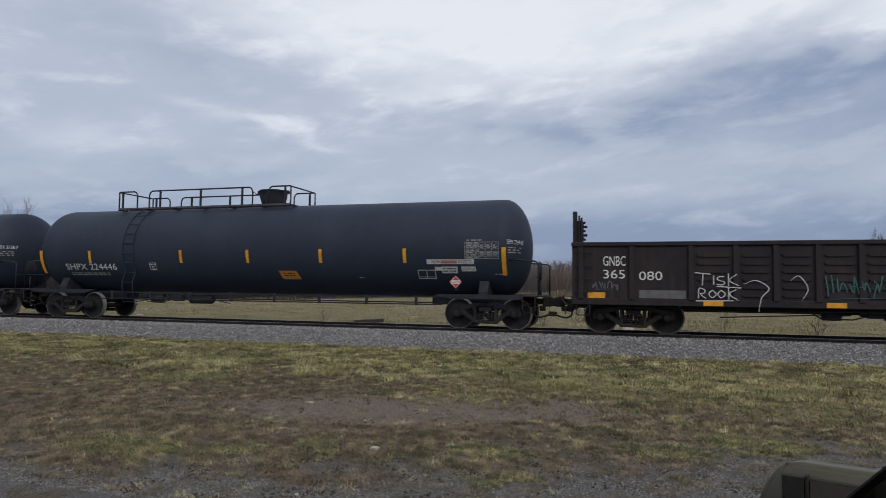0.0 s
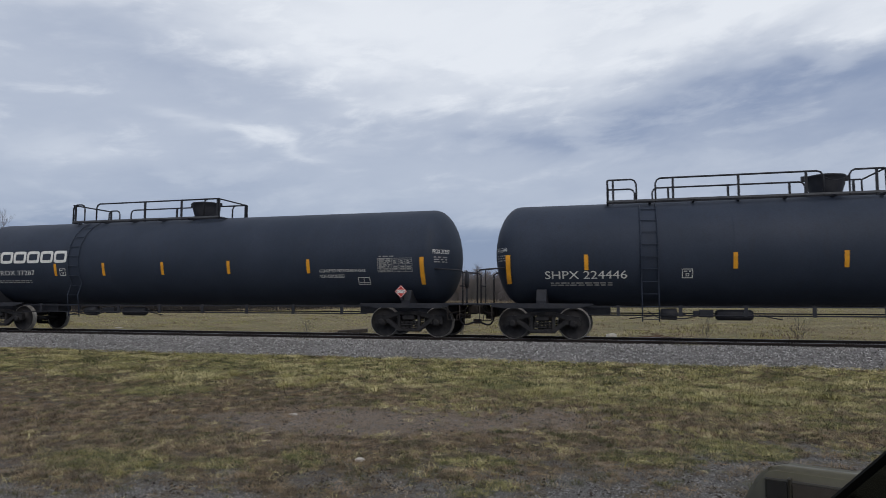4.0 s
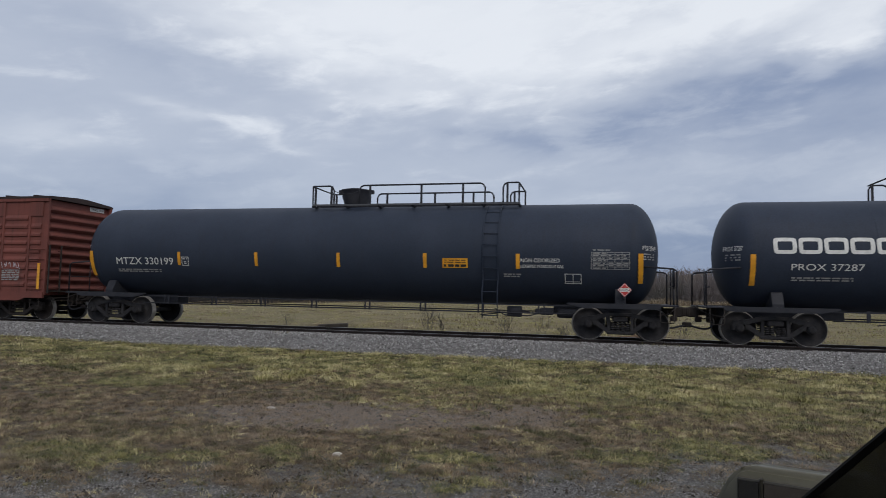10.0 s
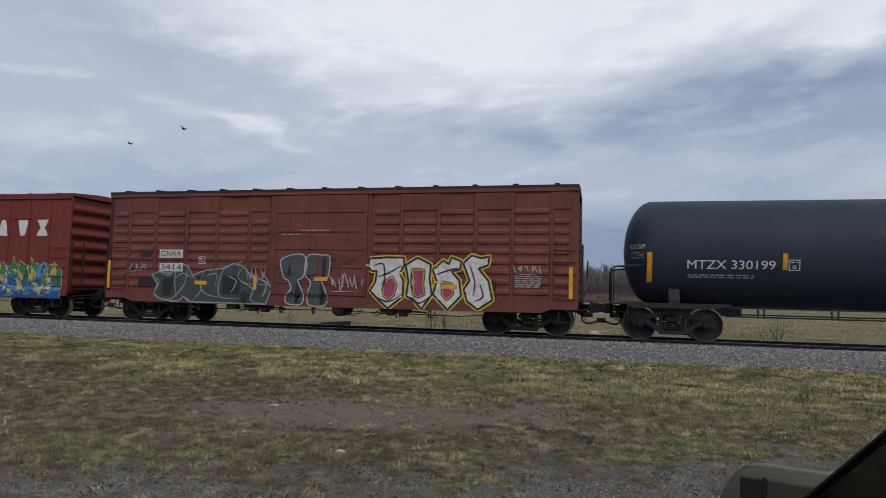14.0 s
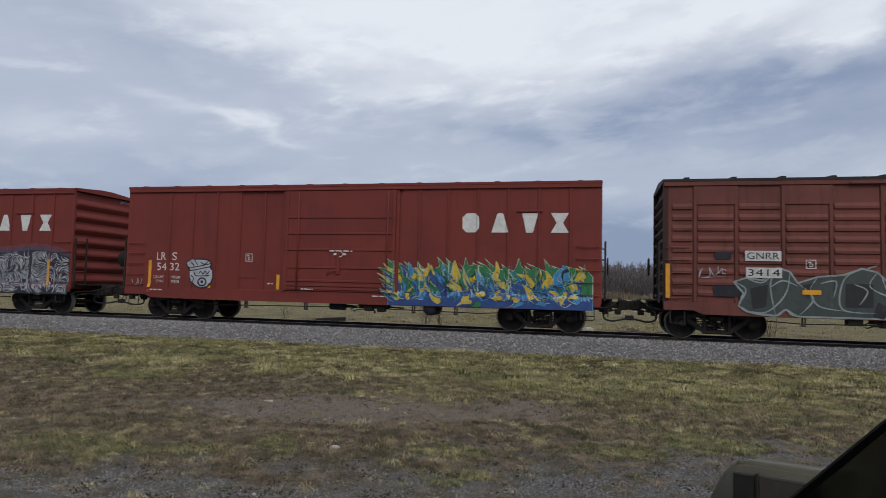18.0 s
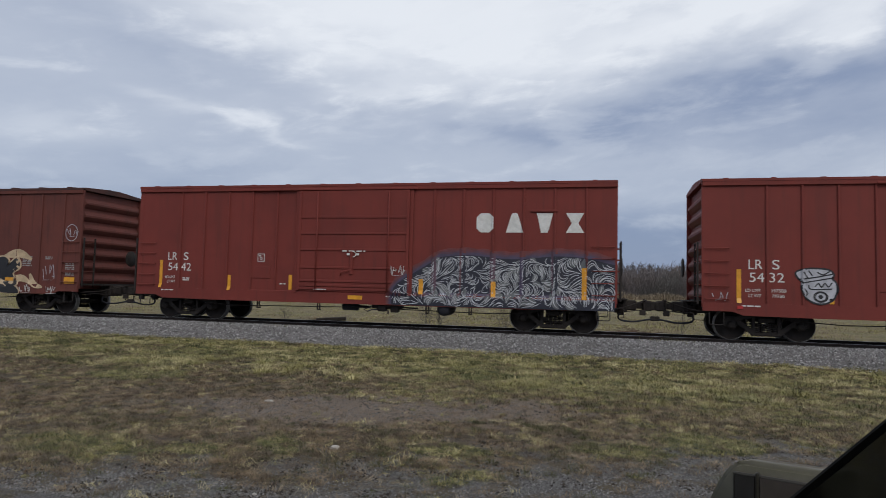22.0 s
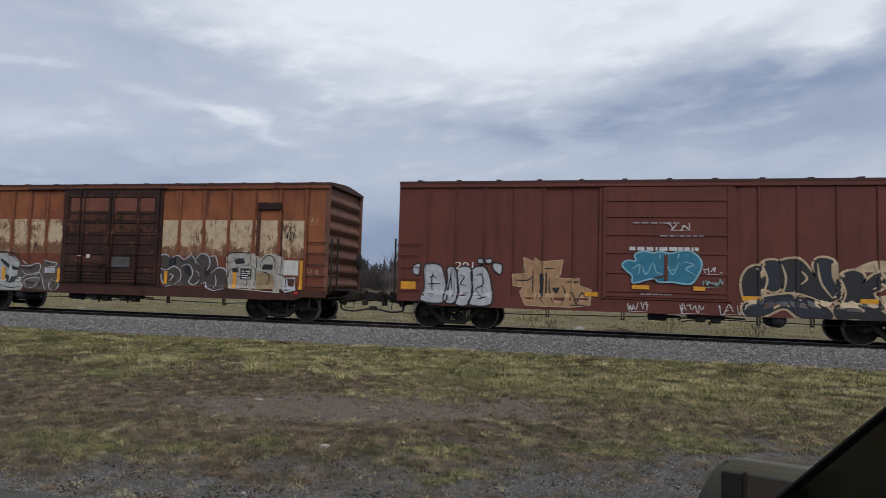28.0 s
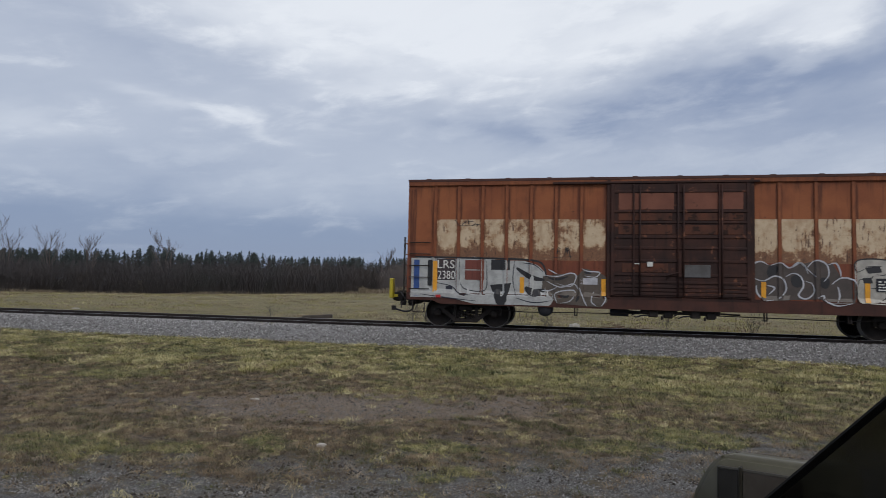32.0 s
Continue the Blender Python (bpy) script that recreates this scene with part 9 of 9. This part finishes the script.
                m.add([(xx, y, zz + 0.25), (xx + c * q * 0.8 - sn * w, y + sn * q * 0.8 + c * w, zz - dip - 0.05), (xx + c * q * 1.15, y + sn * q * 1.15, zz - dip), (xx + c * q * 0.8 + sn * w, y + sn * q * 0.8 - c * w, zz - dip - 0.05)], [(0, 1, 2), (0, 2, 3)])
    me = bpy.data.meshes.new("conifer_woods")
    me.from_pydata(m.v + t.v, [], m.f + [tuple(i + len(m.v) for i in f) for f in t.f])
    me.materials.append(CONIFER)
    tagged(new("conifer_woods", me), "row of dark conifers behind the thicket", "woods", kind="stuff")


build_woods()


def shrub(x, y, h, seed):
    """A leafless shrub: a few thin forking stems."""
    rng = random.Random(seed)
    z = land(x, y)
    sh = thing("bare_shrub", "thin leafless shrub in dry grass behind the track", "shrub", "shrubs by the track", at=(x, y, z))
    for i in range(rng.randint(3, 5)):
        segs = []
        a = rng.uniform(0, 6.28)
        branch(rng, Vector((rng.gauss(0, 0.08), rng.gauss(0, 0.08), -0.03)), Vector((math.cos(a) * 0.35, math.sin(a) * 0.35, 1.0)).normalized(), h * 0.75, 0.008, 2, segs, 0.5)
        vs, fs = sticks([(p, q, max(r0, 0.004), max(r1, 0.003)) for p, q, r0, r1 in segs])
        m = M()
        m.add(vs, fs, True)
        part("stem", m, BARK, sh)


for i, (x, y, h) in enumerate(((-6.6, 25.0, 1.0), (-6.0, 25.2, 0.7), (-3.4, 25, 0.9), (-2.0, 25, 0.9), (3.1, 25, 0.9), (-12.6, 25, 0.6), (6.1, 25, 0.8), (-1.2, 24.9, 0.5))):
    shrub(x, y, h, 300 + i)


# ---- small things on the ground ----
def stone(name, label, x, y, r, flat, seed, material):
    rng = random.Random(seed)
    bm = bmesh.new()
    bmesh.ops.create_icosphere(bm, subdivisions=3, radius=1.0)
    for v in bm.verts:
        k = 1 + 0.25 * noise.noise(v.co * 1.4 + Vector((seed, 0, 0))) + 0.10 * noise.noise(v.co * 4 + Vector((seed, 2, 0)))
        v.co = Vector((v.co.x * r * k * rng.uniform(0.98, 1.02), v.co.y * r * 0.8 * k, v.co.z * r * flat * k))
    me = bpy.data.meshes.new(name)
    bm.to_mesh(me)
    bm.free()
    me.materials.append(material)
    ob = new(name, me)
    ob.location = (x, y, land(x, y) + r * flat * 0.55)
    tagged(ob, label, "stone")


PALE = mat("pale_stone", (0.50, 0.47, 0.42), (0.36, 0.33, 0.29), 6.0, 0.9, bump=0.4)
stone("pale_rock", "pale weathered rock in dry grass", -0.24, 27.2, 0.24, 0.55, 3, PALE)
stone("pale_slab", "flat pale slab lying in the field", -26.3, 29.4, 0.21, 0.16, 9, PALE)
stone("pale_stone", "pale crumpled stone on trodden turf", -2.57, 6.24, 0.05, 0.5, 5, PALE)
stone("pale_chip", "small white chip on gravel", -2.63, 4.75, 0.018, 0.6, 6, PALE)
stone("pale_chip", "flat pale stone on bare earth", -4.45, 8.33, 0.07, 0.22, 7, PALE)
for i in range(26):
    rng = random.Random(500 + i)
    y = rng.uniform(5.0, 9.0)
    stone("clod", "dark lump of earth on the verge", rng.uniform(-1.0, 0.35) * y, y, rng.uniform(0.012, 0.03), 0.6, 20 + i, mat("dark_clod", (0.06, 0.05, 0.04), bump=0.4) if i == 0 else MATS["dark_clod"])


def old_ties():
    """A heap of discarded ties behind the track."""
    pile = thing("tie_pile", "weathered discarded ties lying in a heap", "timber pile", at=(-10.9, 25.1, land(-10.9, 25.1)))
    for i, (dx, dy, dz, rz, ry) in enumerate(((0, 0, 0.09, 8, 0), (0.1, 0.28, 0.09, 3, 0), (0.15, 0.12, 0.24, 14, -4), (-0.3, 0.5, 0.09, -10, 0))):
        ob = part("tie", M().box(-0.62, 0.62, -0.10, 0.10, -0.08, 0.08, 0.02), TIE, pile)
        ob.matrix_local = pose(dx, dy, dz, 0, ry, rz)


old_ties()


def debris():
    """Brown cut brush lying along the far toe."""
    rng = random.Random(9)
    segs = []
    for i in range(900):
        x, y = rng.gauss(1.0, 2.0), rng.gauss(25.2, 0.6)
        z = land(x, y) + abs(rng.gauss(0.0, 0.10)) * math.exp(-((x - 1.3) / 1.0) ** 2)
        a = rng.uniform(0, 6.28)
        segs.append((Vector((x, y, z)), Vector((x + 0.5 * math.cos(a), y + 0.5 * math.sin(a), z + rng.uniform(-0.03, 0.08))), 0.011, 0.006))
    vs, fs = sticks(segs)
    me = bpy.data.meshes.new("cut_brush")
    me.from_pydata(vs, [], fs)
    me.materials.append(island_mat("reddish_brush", [(0.16, 0.085, 0.05), (0.10, 0.06, 0.04), (0.20, 0.12, 0.07)]))
    tagged(new("cut_brush", me), "reddish brown cut brush lying in dry grass", "brush", kind="stuff")


debris()


# ---- the vehicle that the view is taken from ----
def tinted_glass():
    """Dark tinted safety glass."""
    m = bpy.data.materials.new("dark_tinted_glass")
    m.use_nodes = True
    k = Nodes(m.node_tree)
    b = k.n("BsdfPrincipled", Roughness=0.12)
    b.inputs["Base Color"].default_value = (0.075, 0.078, 0.072, 1.0)
    b.inputs["Transmission Weight"].default_value = 1.0
    b.inputs["IOR"].default_value = 1.2
    k.t.links.new(b.outputs[0], k.n("OutputMaterial").inputs[0])
    return m


def vehicle():
    olive = mat("olive_car_paint", (0.115, 0.105, 0.068), (0.10, 0.092, 0.060), 2.0, 0.35, bump=0.01)
    trim = mat("black_plastic_trim", (0.012, 0.011, 0.010), (0.017, 0.016, 0.014), 8.0, 0.9, bump=0.05, spec=0.06)
    rubber = mat("tyre_rubber", (0.02, 0.02, 0.02), rough=0.9)
    glass = mat("mirror_glass", (0.56, 0.51, 0.53), (0.46, 0.42, 0.45), 9.0, 0.10, metal=0.92, bump=0.0)
    tint = mat("dark_lens", (0.30, 0.31, 0.35), (0.20, 0.20, 0.23), 6.0, 0.12, metal=0.9, bump=0.0)
    rim = mat("dark_olive_rim", (0.045, 0.040, 0.030), (0.034, 0.031, 0.024), 6.0, 0.5, bump=0.02)
    v = thing("parked_truck", "olive green truck with black trim parked on gravel", "truck", at=(0, 0, GZ))

    def up(m):
        return Matrix.Translation((0, 0, -GZ)) @ m
    # door, sill, bonnet and wheels below the view
    part("door", M().box(-0.75, 0.55, 0.40, 0.56, 0.45, 1.28, 0.03), olive, v, "olive painted door")
    part("fender", M().box(0.56, 2.05, -1.30, 0.56, 0.62, 1.22, 0.08), olive, v)
    part("rear_body", M().box(-2.6, -0.76, -1.30, 0.56, 0.50, 1.22, 0.08), olive, v)
    part("floor", M().box(-0.75, 0.55, -1.30, 0.40, 0.38, 0.50, 0.02), trim, v)
    for x in (1.35, -1.75):
        for y in (0.44, -1.18):
            w = part("wheel", M().lathe([(-0.11, 0.20), (-0.12, 0.33), (-0.09, 0.37), (0.09, 0.37), (0.12, 0.33), (0.11, 0.20)], "y", (x, y, 0.37), 28), rubber, v, "black tyre")
            part("hub", M().lathe([(-0.10, 0.20), (-0.06, 0.19), (0.06, 0.19), (0.10, 0.20)], "y", (x, y, 0.37), 20), TREAD, w)
    # black window corner rising forward
    a, b = Vector((0.132, 1.053)), Vector((0.213, 1.132))
    d = (b - a).normalized()
    n = Vector((d.y, -d.x))
    lo, hi = a - d * 0.30, a + d * 0.55

    def band(name, o0, o1, y0, y1, m, label=""):
        ps = [lo + n * o0, hi + n * o0, hi + n * o1, lo + n * o1]
        return part(name, M().slab([(p.x, p.y - GZ) for p in ps], y0, y1), m, v, label)
    band("window_seal", 0.0, 0.0045, 0.504, 0.508, trim, "black rubber window seal")
    qg = band("quarter_glass", 0.0045, 0.24, 0.503, 0.509, tinted_glass(), "dark olive-tinted quarter glass")
    qg.visible_shadow = False
    band("door_trim", 0.24, 0.34, 0.494, 0.510, trim, "black door trim")
    # mirror on its arm
    at = Matrix.Translation((0.258, 1.15, 0.927 - GZ)) @ Matrix.Rotation(radians(-20), 4, "Z")
    shape = [(-0.036, -0.004), (-0.022, 0.003), (0.10, 0.003), (0.125, 0.012), (0.17, 0.012), (0.17, -0.19), (-0.05, -0.20), (-0.082, -0.15), (-0.075, -0.075), (-0.055, -0.03)]
    bm = bmesh.new()
    bmesh.ops.create_grid(bm, x_segments=1, y_segments=1, size=0.001)
    bm.clear()
    face = bm.faces.new([bm.verts.new((px, -0.004, pz)) for px, pz in shape])
    ext = bmesh.ops.extrude_face_region(bm, geom=[face])
    for q in ext["geom"]:
        if isinstance(q, bmesh.types.BMVert):
            q.co = ((q.co.x - 0.04) * 0.86 + 0.04, 0.10, (q.co.z + 0.09) * 0.84 - 0.09)
    bmesh.ops.recalc_face_normals(bm, faces=bm.faces[:])
    bmesh.ops.bevel(bm, geom=bm.edges[:], offset=0.008, segments=3, affect="EDGES")
    bm.verts.index_update()
    body = M()
    body.add([q.co for q in bm.verts], [[q.index for q in f.verts] for f in bm.faces], True)
    bm.free()
    h = part("mirror_housing", body, olive, v, "olive painted mirror housing")
    h.matrix_local = at
    part("mirror_glass", M().box(0.006, 0.088, -0.012, -0.003, -0.16, -0.020), glass, h, "large mirror pane")
    part("mirror_glass", M().box(-0.031, -0.002, -0.012, -0.003, -0.16, -0.020), tint, h, "narrow dark mirror pane")
    part("pane_divider", M().box(-0.001, 0.005, -0.0135, -0.003, -0.17, -0.012, 0.002), rim, h)
    part("pane_bezel", M().box(-0.034, 0.091, -0.0085, -0.002, -0.168, -0.0165, 0.003), rim, h)
    part("mirror_arm", M().tube([(0.36, 1.08, 0.86 - GZ), (0.40, 0.90, 0.90 - GZ), (0.42, 0.70, 0.92 - GZ), (0.42, 0.55, 0.90 - GZ)], 0.04, 10), olive, v)
    # unseen dark cabin round the eye, added to block sky reflections in the trim
    lining = mat("dark_cabin_lining", (0.03, 0.03, 0.032), rough=0.9)
    part("cabin_roof", M().box(-0.9, 0.75, -1.25, 0.46, 1.98, 2.04, 0.02), lining, v)
    part("cabin_back", M().box(-0.96, -0.90, -1.25, 0.46, 0.5, 1.98, 0.02), lining, v)
    part("far_door", M().box(-0.75, 0.55, -1.31, -1.25, 0.45, 1.98, 0.02), lining, v)
    return v


vehicle()

# ---- birds ----
BIRDS = []


def bird(seed):
    dark = MATS.get("dark_feathers") or mat("dark_feathers", (0.035, 0.033, 0.035), rough=0.8, bump=0.1)
    b = thing("flying_bird", "small dark bird gliding with raised wings", "bird", "flying birds")
    part("body", M().lathe([(-0.28, 0.01), (-0.18, 0.06), (0.0, 0.085), (0.15, 0.07), (0.24, 0.04), (0.30, 0.008)], "x", n=10), dark, b)
    part("tail", M().slab([(-0.26, 0.0), (-0.46, 0.012), (-0.46, -0.004), (-0.26, -0.012)], -0.06, 0.06), dark, b)
    for s in (-1, 1):
        m = M()
        m.add([(0.12, s * 0.05, 0.03), (-0.10, s * 0.05, 0.03), (-0.06, s * 0.38, 0.17), (0.13, s * 0.36, 0.18), (-0.10, s * 0.72, 0.22), (0.0, s * 0.70, 0.24),
               (0.12, s * 0.05, 0.015), (-0.10, s * 0.05, 0.02), (-0.06, s * 0.38, 0.16), (0.13, s * 0.36, 0.165)],
              [(0, 1, 2, 3), (3, 2, 4, 5), (6, 9, 8, 7), (0, 3, 9, 6)])
        part("wing", m, dark, b)
    BIRDS.append(b)
    return b


bird(1)
bird(2)


# ---- motion of the train and the birds ----
def run(t):
    """How far the train is along, against its place at 19 s."""
    return 4.485 * (t - 19) if t >= 10 else -40.365 + 4.45 * (t - 10)


def motions():
    for car, uc in CARS:
        walk(car, [(t, pose(uc + run(t), YC, 0)) for t in [i * 1.0 for i in range(33)]])
    for ws, r in TURNING:
        x, y, z = ws.location
        walk(ws, [(4 * i / FPS, pose(x, y, z, 0, math.degrees(run(4 * i / FPS) / r), 0)) for i in range(241)])
    # two birds gliding down beyond the track
    for b, y, spots in ((BIRDS[0], 60, ((11, -76, 43), (12.6, -55.2, 28.6), (13.0, -50.0, 25.0), (13.5, -47.2, 21.6), (14.0, -44.2, 18.3), (14.5, -43.6, 14.2), (16, -40, 7.0))),
                        (BIRDS[1], 63, ((11, -76, 39), (12.6, -61.4, 26.7), (13.0, -57.8, 23.5), (13.5, -55.6, 20.4), (14.0, -53.5, 17.7), (14.5, -53.0, 13.8), (16, -48, 6.5)))):
        rows = [(0, pose(-150, y, 80, 0, 15, 0))] + [(t, pose(x, y, z, 0, 20, 0)) for t, x, z in spots] + [(20, pose(-20, y + 4, 5.0, 0, 0, 0)), (32, pose(60, y + 8, 6.0, 0, 0, 0))]
        walk(b, rows)


motions()
